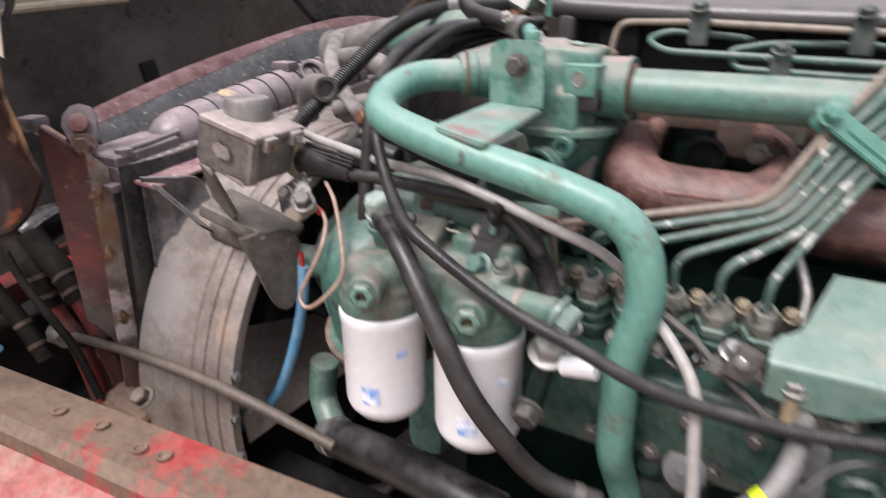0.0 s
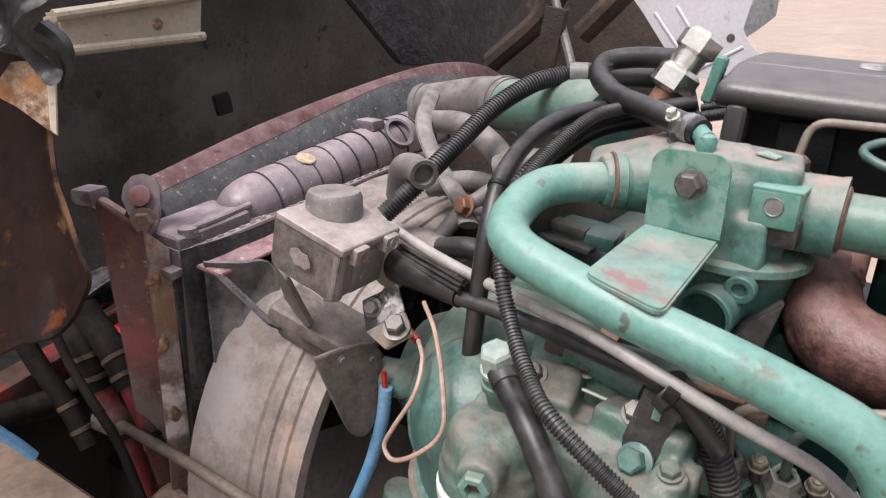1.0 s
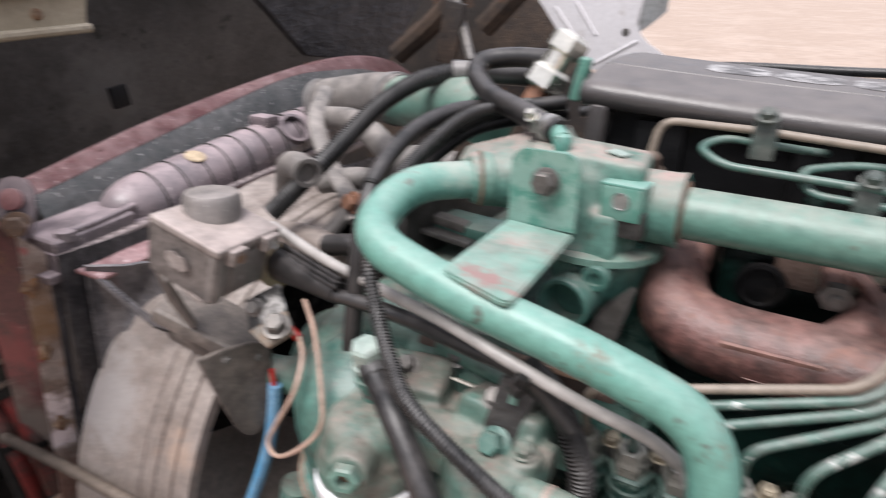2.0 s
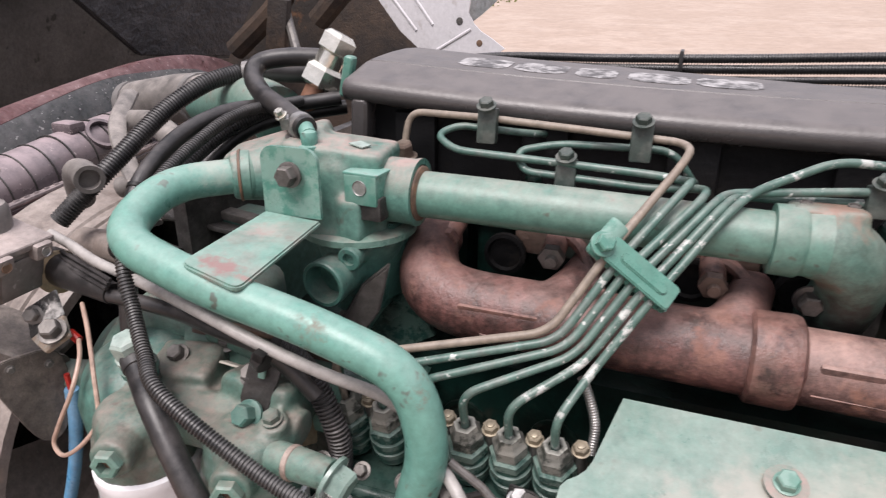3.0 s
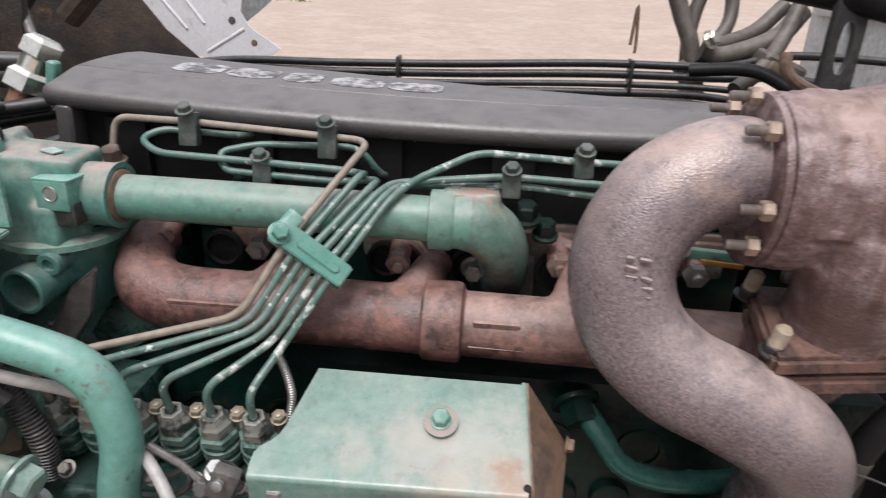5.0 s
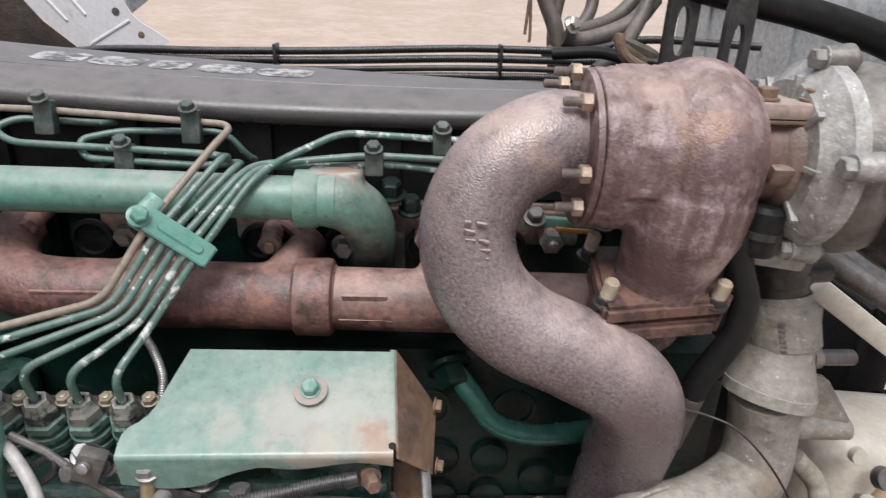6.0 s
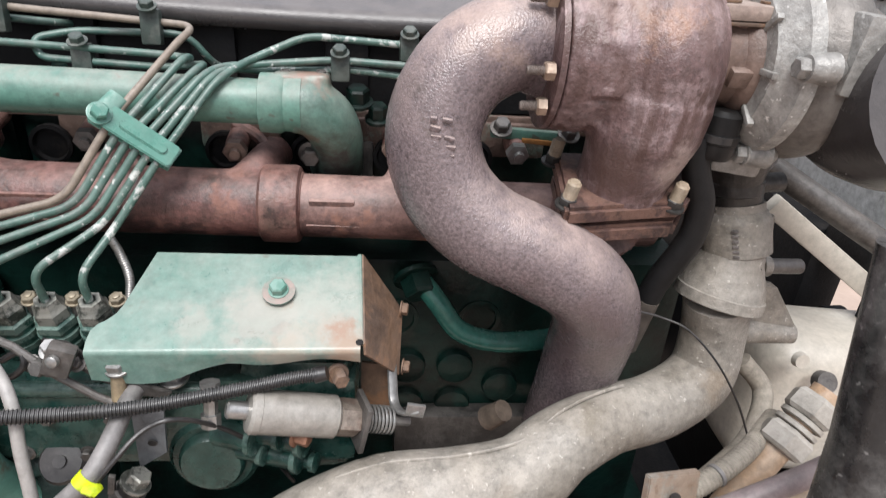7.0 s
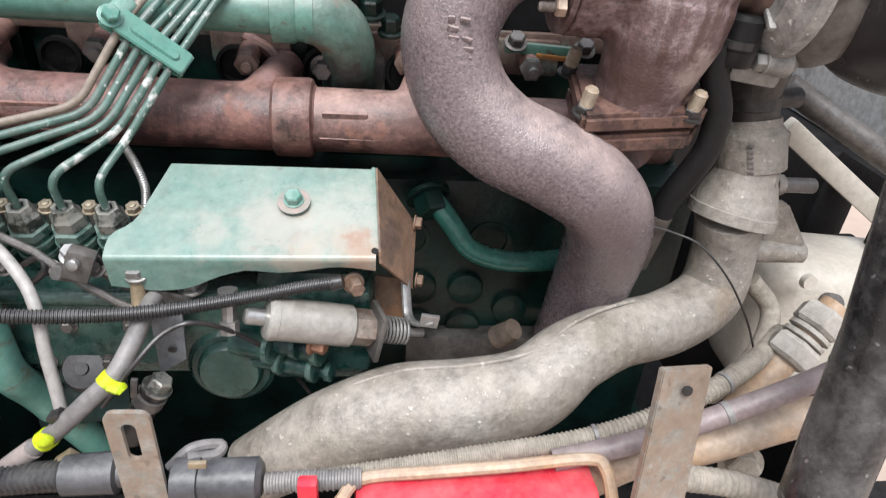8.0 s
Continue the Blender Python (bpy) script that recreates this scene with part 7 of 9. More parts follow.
# water pump and front cover
wp = thing("water_pump", "green cast water pump behind the fan", "water pump", (-0.53, 0.66, 1.12))
part("pump_body", lathe((-0.50, 0.66, 1.20), (-1, 0, 0), ((0, 0.105), (0.05, 0.10), (0.07, 0.075), (0.10, 0.06)), 32), green, wp)
part("outlet", tube(spline([(-0.540, 0.620, 1.243), (-0.584, 0.600, 1.215), (-0.619, 0.585, 1.220)], 6), [0.03, 0.022, 0.017], 20), green, wp)
part("front_cover", lathe((-0.47, 0.60, 1.14), (0, -0.3, 1), ((0, 0.06), (0.02, 0.075), (0.022, 0.08), (0.03, 0.08), (0.032, 0.07), (0.10, 0.067), (0.13, 0.062), (0.152, 0.050), (0.165, 0.032), (0.17, 0.002)), 30), green_shade, wp, "green casing with a rusty seam")
part("seam_band", lathe((-0.47, 0.595, 1.158), (0, -0.3, 1), ((0, 0.078), (0.002, 0.083), (0.010, 0.083), (0.012, 0.078)), 30), rust_sheet, wp, "rusty seam")
part("upper_casing", box((-0.46, 0.66, 1.28), (0.12, 0.14, 0.10), (0, 0, 12), 0.03, None, 4), green, wp)
part("plinth", box((-0.36, 0.67, 1.18), (0.26, 0.11, 0.12), (0, 0, 0), 0.015), green_in_shade, wp)

# relay box with boot and wires
rx = thing("relay_box", "dusty grey metal relay box with a round cap", "relay box", (-0.63, 0.56, 1.33))
RB = Vector((-0.624, 0.542, 1.371))
rot = (0, 15, 3)
tilt = pose(*RB, *rot)


def on_box(x, y, z):
    return tilt @ Vector((x, y, z))


case = part("case", box(RB, (0.076, 0.070, 0.056), rot, 0.007, None, 4), box_alu, rx)
part("lid", box(on_box(0.001, 0.001, 0.027), (0.084, 0.080, 0.008), rot, 0.003, None, 3), lid_dust, rx, "pale dusty lid")
part("cap", lathe((-0.632, 0.553, 1.396), (0.02, 0.02, 1), ((-0.006, 0.0285), (0.001, 0.0275), (0.022, 0.0265), (0.027, 0.024), (0.0285, 0.019), (0.029, 0.0)), 32), box_alu, rx)
bm = bmesh.new()
edge_pts = [(-0.0435, 0, 0.030), (-0.020, 0, 0.030), (0.036, 0, 0.030), (0.040, 0, 0.022), (0.0395, 0, -0.026), (0.030, 0, -0.030), (-0.010, 0, -0.0285), (-0.038, 0, -0.0275), (-0.0425, 0, -0.020)]
face = part("face_plate", plate([on_box(x, -0.037, z) for x, y, z in edge_pts], 0.0035, 0.0012), plate_grime, rx, "dark dusty face plate")
ring = [(0.013 * math.cos(radians(24 * k)) * (1 + 0.18 * math.sin(3.1 * k)), 0.0075 * math.sin(radians(24 * k)) * (1 + 0.2 * math.cos(2.3 * k))) for k in range(15)]
part("emblem", plate([on_box(-0.002 + x + 0.4 * z, -0.0412, 0.001 + z - 0.25 * x) for x, z in ring], 0.0008), lid_dust, face, "worn pale scraped patch")
part("bare_edge", plate([on_box(x, -0.0413, z) for x, z in ((0.006, -0.0235), (0.016, -0.0265), (0.034, -0.0290), (0.032, -0.0235), (0.020, -0.0225))], 0.0008), lid_dust, face, "bare pale lower edge")
part("corner_pillar", lathe(on_box(0.0345, -0.0305, -0.0265), on_box(0, 0, 1) - RB, ((0, 0.0055), (0.002, 0.0070), (0.046, 0.0070), (0.050, 0.0055)), 16), box_alu, case)
part("side_panel", box(on_box(0.0385, 0.006, -0.004), (0.003, 0.044, 0.040), rot, 0.0012), box_alu, case)
for dy in (-0.018, 0.024):
    ear_ = part("lug", box(on_box(0.043, dy, 0.021), (0.012, 0.019, 0.016), rot, 0.003), lid_dust, rx)
    part("lug_socket", lathe(on_box(0.0495, dy, 0.0215), on_box(1, 0, 0.2) - RB, ((0, 0.0052), (0.0008, 0.0050), (-0.001, 0.0036), (-0.001, 0.0)), 14), rust_sheet if dy < 0 else steel, ear_)
part("cable_collar", lathe((-0.592, 0.590, 1.346), (0.85, -0.35, 0.06), ((0, 0.0205), (0.002, 0.0225), (0.005, 0.0225), (0.006, 0.0205)), 24), brass, rx, "dull gold cable collar")
part("terminal_plate", plate([(-0.600, 0.553, 1.319), (-0.562, 0.560, 1.344), (-0.545, 0.550, 1.325), (-0.584, 0.540, 1.296)], 0.003, 0.0006), scuffed, rx, "scuffed terminal plate")
part("rust_foot", plate([(-0.584, 0.540, 1.296), (-0.545, 0.550, 1.325), (-0.523, 0.535, 1.315), (-0.546, 0.525, 1.297)], 0.004, 0.0006), strap_steel, rx, "rusty steel foot")
bolt("terminal_nut", (-0.538, 0.532, 1.317), (0.2, -0.5, 0.8), 0.0095, 0.010, dirty_steel, rx)
bolt("upper_nut", (-0.581, 0.548, 1.319), (0.3, -0.8, 0.4), 0.007, 0.008, dirty_steel, rx)
part("support", box((-0.672, 0.575, 1.263), (0.115, 0.074, 0.020), (0, 24, 20), 0.008, None, 3), flap_mat, rx, "dusty support bracket")
part("side_bracket", plate([(-0.690, 0.520, 1.350), (-0.660, 0.512, 1.338), (-0.650, 0.530, 1.285), (-0.668, 0.540, 1.272), (-0.694, 0.535, 1.300)], 0.005, 0.001), flap_mat, rx, "dusty hanging bracket plate")
part("support_arm", tube(spline([(-0.750, 0.590, 1.234), (-0.659, 0.575, 1.238), (-0.609, 0.575, 1.232)], 6), [0.022, 0.02, 0.018], 14), flap_mat, rx)
bt = thing("cable_boot", "black rubber cable boot with moulded ribs", "boot", (-0.545, 0.580, 1.355))
part("boot", tube([(-0.612, 0.600, 1.345), (-0.593, 0.595, 1.347), (-0.537, 0.578, 1.349), (-0.492, 0.565, 1.349)], [0.020, 0.019, 0.014, 0.010], 18), rubber, bt)
for k in range(3):
    part("rib", tube([Vector((-0.584, 0.585, 1.360)) + Vector((0.0, 0.004 * k, 0.004 * k)), Vector((-0.487, 0.555, 1.360)) + Vector((0, 0.003 * k, 0.003 * k))], 0.002, 6), rubber, bt)
solo("battery_cable", tube(spline([(-0.492, 0.562, 1.349), (-0.452, 0.560, 1.350), (-0.407, 0.555, 1.350), (-0.343, 0.535, 1.355), (-0.308, 0.528, 1.355), (-0.284, 0.535, 1.335), (-0.264, 0.540, 1.310)], 7), 0.0068, 12), rubber, "thick black battery cable beside the boot", "cable")
solo("grey_cable", tube(spline([(-0.606, 0.602, 1.381), (-0.575, 0.598, 1.374), (-0.520, 0.577, 1.373), (-0.470, 0.570, 1.367), (-0.415, 0.552, 1.368), (-0.359, 0.530, 1.372), (-0.301, 0.522, 1.361), (-0.250, 0.530, 1.341), (-0.212, 0.545, 1.322), (-0.189, 0.555, 1.302)], 8), 0.0050, 14), sheath_pale, "dusty light grey cable sheath across the engine", "cable")
solo("rear_conduit", ribbed([(-0.300, 0.540, 1.350), (-0.281, 0.555, 1.321), (-0.256, 0.555, 1.266), (-0.257, 0.560, 1.218)], 0.0105, 0.0036), rubber, "short corrugated conduit behind the filters", "conduit")
solo("inner_conduit", ribbed([(-0.474, 0.600, 1.394), (-0.426, 0.590, 1.375), (-0.378, 0.575, 1.369), (-0.344, 0.570, 1.361)], 0.0062, 0.0032), rubber, "corrugated conduit under the loop pipe", "conduit")
wr = thing("sensor_wires", "cream wires with a red terminal sleeve", "wires", (-0.525, 0.530, 1.224))
part("wire", tube(spline([(-0.522, 0.543, 1.306), (-0.503, 0.525, 1.300), (-0.496, 0.505, 1.279), (-0.513, 0.498, 1.244), (-0.522, 0.495, 1.222), (-0.508, 0.492, 1.215), (-0.478, 0.492, 1.238), (-0.460, 0.497, 1.265), (-0.470, 0.510, 1.297), (-0.497, 0.535, 1.325), (-0.529, 0.560, 1.335)], 7), 0.0021, 8), wire_mat, wr)
part("red_sleeve", tube([(-0.537, 0.547, 1.309), (-0.525, 0.545, 1.304)], 0.0042, 10), red_plastic, wr, "red terminal sleeve")
bp = spline([(-0.587, 0.570, 1.218), (-0.594, 0.570, 1.172), (-0.617, 0.570, 1.098), (-0.659, 0.570, 1.010), (-0.716, 0.570, 0.948), (-0.793, 0.575, 0.881), (-0.921, 0.580, 0.801)], 7)
blh = thing("blue_hose", "blue plastic hose hanging by the fan", "hose", tuple(bp[0]))
part("hose", tube(bp, 0.0072, 14), blue_hose_mat, blh)
part("wire_end", tube([bp[0] + Vector((-0.002, 0, 0.018)), bp[1]], 0.003, 8), red_plastic, blh, "red wire end")
vp = spline([(-0.480, 0.560, 1.257), (-0.476, 0.560, 1.305), (-0.476, 0.570, 1.366), (-0.479, 0.585, 1.412), (-0.488, 0.620, 1.448), (-0.490, 0.680, 1.476), (-0.474, 0.740, 1.491), (-0.446, 0.800, 1.489), (-0.396, 0.840, 1.495)], 8)
vh = thing("vertical_hose", "smooth black hose rising behind the loop pipe", "hose", tuple(vp[0]))
part("hose", tube(vp, 0.0085, 14), rubber, vh)
for k in (4, 30, 52):
    band(vp, k, 0.0096, 0.005, soft_black, vh, "tie")
band(vp, 1, 0.0098, 0.004, white_can, vh, "ring", "pale ring at the hose end")
part("spigot", tube([vp[0] + Vector((0, 0, 0.004)), vp[0] + Vector((0, 0.004, -0.05))], 0.0072, 14), green_shade, vh, "green spigot")
solo("upper_conduit", ribbed([(-0.503, 0.660, 1.421), (-0.494, 0.680, 1.441), (-0.485, 0.730, 1.465), (-0.461, 0.780, 1.484), (-0.433, 0.830, 1.489)], 0.0085, 0.0034), conduit_grey, "black corrugated conduit in the hose bundle", "conduit")
solo("bundle_hose", tube(spline([(-0.507, 0.700, 1.418), (-0.495, 0.740, 1.445), (-0.472, 0.780, 1.468), (-0.437, 0.830, 1.476), (-0.400, 0.860, 1.481)], 7), 0.0085, 12), rubber, "black hose in the hose bundle", "hose")

# vent hose loop and its bright union
vl = thing("vent_hose", "thick black vent hose looped over the thermostat housing", "hose", (-0.410, 0.750, 1.495))
VL = spline([(-0.425, 0.860, 1.537), (-0.461, 0.840, 1.538), (-0.487, 0.820, 1.533), (-0.485, 0.800, 1.520), (-0.453, 0.770, 1.506), (-0.404, 0.730, 1.500), (-0.358, 0.690, 1.495), (-0.343, 0.680, 1.493)], 8)
part("hose", tube(VL, 0.0110, 18), rubber, vl)
band(VL, 50, 0.0128, 0.009, steel, vl, "clamp", "bright hose clamp")
part("screw_housing", box(VL[50] + Vector((-0.012, -0.008, 0.004)), (0.008, 0.010, 0.012), (20, 0, 30), 0.0015), steel, vl)
part("clamp_screw", hexhead(VL[50] + Vector((-0.013, -0.011, 0.010)), (-0.2, -0.5, 0.8), 0.0045, 0.006), bright_nut, vl, sharp=25)
solo("cross_hose", tube(spline([(-0.567, 0.900, 1.513), (-0.504, 0.890, 1.513), (-0.448, 0.880, 1.515)], 6), 0.0125, 14), rubber, "black hose stub behind the vent hose", "hose")
pu = thing("plated_union", "bright plated pipe union on a rusty copper tube", "pipe union", (-0.417, 0.850, 1.518))
n0, n1 = Vector((-0.421, 0.845, 1.518)), Vector((-0.403, 0.855, 1.555))
nx = (n1 - n0).normalized()
part("tube", tube([n0 - nx * 0.045, n0], 0.013, 16), copper, pu, "rusty copper tube")
part("lower_nut", lathe(n0 - nx * 0.014, nx, ((0, 0.018), (0.004, 0.0245), (0.022, 0.0245), (0.027, 0.019)), 6), bright_nut, pu, sharp=25)
part("middle", lathe(n0 + nx * 0.012, nx, ((0, 0.0165), (0.018, 0.0165)), 18), bright_nut, pu, sharp=25)
part("upper_nut", lathe(n0 + nx * 0.028, nx, ((0, 0.017), (0.004, 0.0225), (0.020, 0.0225), (0.025, 0.016)), 6), bright_nut, pu, sharp=25)
solo("green_ear", box((-0.376, 0.825, 1.522), (0.012, 0.014, 0.046), (0, 12, 0), 0.0045, None, 3), green_clamp, "green painted ear plate at the cover's end", "bracket")

# radiator hose and outlet
rh = thing("radiator_hose", "dusty grey radiator hose with pale clamps", "hose", (-0.766, 1.000, 1.441))
RH = spline([(-0.879, 1.000, 1.430), (-0.814, 0.990, 1.442), (-0.743, 0.980, 1.454), (-0.680, 0.950, 1.458)], 7)
part("hose", tube(RH, 0.037, 24), rubber_dusty, rh)
band(RH, 1, 0.0395, 0.016, grey_hose, rh, "clamp", "pale hose clamp")
band(RH, 19, 0.0395, 0.016, grey_hose, rh, "clamp", "pale hose clamp")
part("green_outlet", tube(spline([(-0.700, 0.960, 1.455), (-0.623, 0.920, 1.463), (-0.546, 0.880, 1.474), (-0.485, 0.840, 1.468)], 7), [0.036, 0.036, 0.034, 0.036], 24), green_dull, rh, "green metal outlet with rust marks")
ch = thing("corner_conduit", "black corrugated conduit with a grey end clip", "conduit", (-0.620, 0.780, 1.458))
part("conduit", ribbed([(-0.665, 0.660, 1.367), (-0.637, 0.690, 1.405), (-0.624, 0.730, 1.435), (-0.611, 0.790, 1.474), (-0.588, 0.840, 1.501), (-0.565, 0.880, 1.511)], 0.0115, 0.0038), conduit_grey, ch)
part("clip", tube([(-0.559, 0.880, 1.513), (-0.540, 0.890, 1.514)], 0.0125, 14), grey_hose, ch, "grey end clip")
te = thing("hose_tee", "dusty grey open plastic hose elbow", "fitting", (-0.637, 0.680, 1.413))
TE = spline([(-0.696, 0.720, 1.372), (-0.672, 0.700, 1.410), (-0.645, 0.685, 1.420), (-0.618, 0.670, 1.419)], 6)
part("elbow", tube(TE, 0.0152, 20, caps=False), rubber_dusty, te)
part("open_end", lathe(TE[-1], TE[-1] - TE[-4], ((-0.004, 0.0162), (0.004, 0.0162), (0.004, 0.0115), (-0.012, 0.0105)), 22), rubber_dusty, te)
solo("strap_hose", tube(spline([(-0.807, 0.930, 1.465), (-0.768, 0.860, 1.432), (-0.697, 0.800, 1.396), (-0.613, 0.740, 1.368), (-0.591, 0.720, 1.354)], 7), 0.0125, 12, flat=0.5), rubber_dusty, "flat dusty strap down to a pipe clamp", "strap")
solo("grey_branch_hose", tube(spline([(-0.784, 0.900, 1.429), (-0.700, 0.860, 1.438), (-0.628, 0.820, 1.425), (-0.590, 0.800, 1.405)], 7), 0.0165, 16), rubber_dusty, "dusty grey branch hose", "hose")
bolt_th = thing("pipe_clamp", "small rusty pipe clamp with nut", "clamp", (-0.605, 0.730, 1.369))
bolt("clamp_nut", (-0.599, 0.725, 1.374), (-0.2, -0.9, 0.3), 0.010, 0.010, copper, bolt_th)
for i, (p, q, r, m) in enumerate([
        ((-0.695, 0.780, 1.370), (-0.589, 0.800, 1.380), 0.014, rubber_dusty), ((-0.632, 0.700, 1.322), (-0.580, 0.760, 1.393), 0.010, rubber_dusty),
        ((-0.586, 0.660, 1.345), (-0.502, 0.660, 1.346), 0.012, rubber), ((-0.684, 0.700, 1.325), (-0.562, 0.680, 1.318), 0.018, shroud_mat),
        ((-0.597, 0.740, 1.361), (-0.523, 0.730, 1.352), 0.011, rubber_dusty), ((-0.594, 0.780, 1.408), (-0.509, 0.800, 1.417), 0.016, rubber_dusty)]):
    solo("dusty_pipe", tube(spline([p, (Vector(p) + Vector(q)) / 2 + Vector((0, 0, 0.008)), q], 5), r, 12), m, "dusty dark pipe behind the relay box", "pipe", "front pipes")
bg = thing("belt_guard", "dark dusty bracket plates under the loop pipe", "bracket", (-0.505, 0.720, 1.371))
part("plate", box((-0.505, 0.720, 1.368), (0.13, 0.05, 0.006), (-10, 10, 8), 0.002), black_steel, bg)
part("rib", box((-0.504, 0.730, 1.378), (0.10, 0.02, 0.010), (0, 10, 8), 0.003), dirty_steel, bg)
# added dark filler, hides bright ground behind the plates
part("gap_filler", box((-0.665, 0.87, 1.27), (0.16, 0.012, 0.16), (0, 0, 20), 0.003), black_steel, bg)
part("green_shelf", box((-0.487, 0.750, 1.367), (0.12, 0.05, 0.016), (0, 6, 8), 0.004), green_shade, bg)
# added plate that keeps bright ground from showing through the engine front
solo("gap_plate", box((-0.50, 0.90, 1.22), (0.02, 0.46, 0.40), (0, 0, 0), 0.006), black_steel, "dark plate added to close a gap at the front of the engine", "plate")

# ---- radiator and shroud ----
XR = -0.895
rad = thing("radiator", "dusty radiator with a ribbed maroon-black top tank", "radiator", (XR, 0.8, 0.75))
part("core", box((XR, 0.80, 1.003), (0.06, 0.58, 0.60), (0, 0, 0), 0.006), shroud_dark, rad)
def rise_at(y):
    return 0.10 * (y - 0.55)


bm = profile_run([(-0.046, -0.006), (-0.048, 0.002), (-0.042, 0.014), (0.042, 0.014), (0.048, 0.002), (0.046, -0.006)], 0.0, 1.0, 1)
for v in bm.verts:
    f, u, w = v.co.x, v.co.y, v.co.z
    y = 0.515 + 0.58 * f
    v.co = Vector((XR - u, y, 1.311 + w + rise_at(y)))
tank_base = part("tank_base", bm, tank_plastic, rad)
bm = bmesh.new()
ys = [0.606, 0.610, 0.617, 0.628, 0.642, 0.66, 0.68, 0.80, 0.95, 1.06, 1.09]
rs = [0.008, 0.020, 0.029, 0.0365, 0.0415, 0.044, 0.0445, 0.0442, 0.0445, 0.0435, 0.022]
sweep(bm, [(XR, y, 1.322 + rise_at(y) + 0.06 * max(0, min(y, 0.9) - 0.66)) for y in ys], rs, 24)
barrel = part("tank_barrel", bm, tank_plastic, rad)
for i in range(11):
    y = 0.668 + 0.0365 * i
    part("tank_rib", lathe((XR, y, 1.322 + rise_at(y) + 0.06 * max(0, min(y, 0.9) - 0.66)), (0, 1, 0.1), ((0, 0.042), (0.0008, 0.0460), (0.0022, 0.0460), (0.003, 0.042)), 30), black_steel, barrel)
for i in range(36):
    y = 0.522 + 0.0158 * i
    part("crimp_tab", box((XR + 0.0475, y, 1.3245 + rise_at(y)), (0.0045, 0.0085, 0.0036), (0, -18, 0), 0.0010), crimp_dust, tank_base)
part("header_plate", box((XR + 0.005, 0.80, 1.300 + rise_at(0.8)), (0.085, 0.60, 0.010), (5.7, 0, 0), 0.002), tank_plastic, rad)
part("filler_ring", lathe((XR + 0.027, 0.915, 1.395), (0.75, -0.15, 0.65), ((0, 0.025), (0.014, 0.025), (0.014, 0.020), (0.004, 0.019)), 24), tank_plastic, rad)
part("filler_boss", box((XR, 0.885, 1.413), (0.04, 0.03, 0.02), (0, 0, 0), 0.006), tank_plastic, rad)
part("worn_patch", lathe((XR + 0.0152, 0.738, 1.3874), (0.36, -0.05, 1), ((0, 0.0145), (0.0016, 0.0135), (0.0017, 0.0)), 20), pale_stud, barrel, "round pale brown worn patch")
part("tank_step", box((XR + 0.004, 0.568, 1.331), (0.080, 0.104, 0.022), (6, 0, 0), 0.007, None, 3), tank_plastic, rad, "flat dusty step of the tank")
part("step_ridge", tube(spline([(XR + 0.035, 0.528, 1.340), (XR + 0.038, 0.560, 1.343), (XR + 0.036, 0.600, 1.347), (XR + 0.034, 0.625, 1.350)], 6), 0.0045, 10), tank_plastic, rad)
part("crimp_rim", tube([(XR + 0.047, 0.516, 1.3170), (XR + 0.047, 0.80, 1.3455), (XR + 0.047, 1.09, 1.3745)], 0.0050, 10), crimp_dust, tank_base, "pale dusty crimped rim")
part("drain_nub", lathe((XR + 0.035, 0.536, 1.333), (0, 0, 1), ((0, 0.012), (0.010, 0.011), (0.012, 0.006)), 14), tank_plastic, rad)

XF = -0.985
fr = thing("cooler_surround", "dusty maroon painted radiator frame, rusty on its edge", "radiator frame", (XF, 0.7, 0.75))
rim_out = spline([(-0.990, 0.554, 1.373), (-0.990, 0.771, 1.426), (-0.990, 1.057, 1.475), (-0.990, 1.221, 1.486), (-0.990, 1.356, 1.470), (-0.990, 1.479, 1.422)], 7)
rim_in = spline([(-0.955, 0.561, 1.351), (-0.955, 0.750, 1.394), (-0.955, 0.951, 1.451), (-0.955, 1.071, 1.456), (-0.955, 1.222, 1.445), (-0.955, 1.352, 1.387)], 7)
bm = bmesh.new()
rows = []
rim_in = [p.lerp(q, 0.6) for p, q in zip(rim_out, rim_in)]
for p, q in zip(rim_out, rim_in):
    mid = p.lerp(q, 0.5) + Vector((0, 0, 0.004))
    rows.append([bm.verts.new(v) for v in (p + Vector((-0.004, 0, -0.03)), p + Vector((-0.003, 0, -0.003)), p, mid, q, q + Vector((0.002, 0, -0.002)), q + Vector((0.002, 0, -0.004)))])
for a, b in zip(rows, rows[1:]):
    for k in range(6):
        bm.faces.new((a[k], b[k], b[k + 1], a[k + 1]))
bmesh.ops.solidify(bm, geom=bm.faces[:], thickness=0.003)
part("top_rail", bm, maroon, fr)
bm = bmesh.new()
rows = [[bm.verts.new(q + Vector((0.003, 0.002, -0.002))), bm.verts.new(q + Vector((0.022, 0.004, -0.030))), bm.verts.new(q + Vector((0.034, 0.01, -0.085)))] for q in rim_in]
for a, b in zip(rows, rows[1:]):
    for k in range(2):
        bm.faces.new((a[k], b[k], b[k + 1], a[k + 1]))
bmesh.ops.solidify(bm, geom=bm.faces[:], thickness=0.004)
part("inner_plate", bm, speckled, fr, "grey speckled inner plate")
bm = plate([(-0.940, 0.473, 1.378), (-0.900, 0.509, 1.330), (-0.900, 0.501, 1.031), (-0.940, 0.478, 1.026)], 0.010, 0.001)
part("side_web", bm, web_paint, fr, "flaking dark red side web")
bm = plate([(-0.872, 0.491, 1.349), (-0.866, 0.514, 1.322), (-0.866, 0.504, 1.045), (-0.866, 0.498, 0.968), (-0.872, 0.473, 0.982), (-0.872, 0.478, 1.058)], 0.006, 0.001)
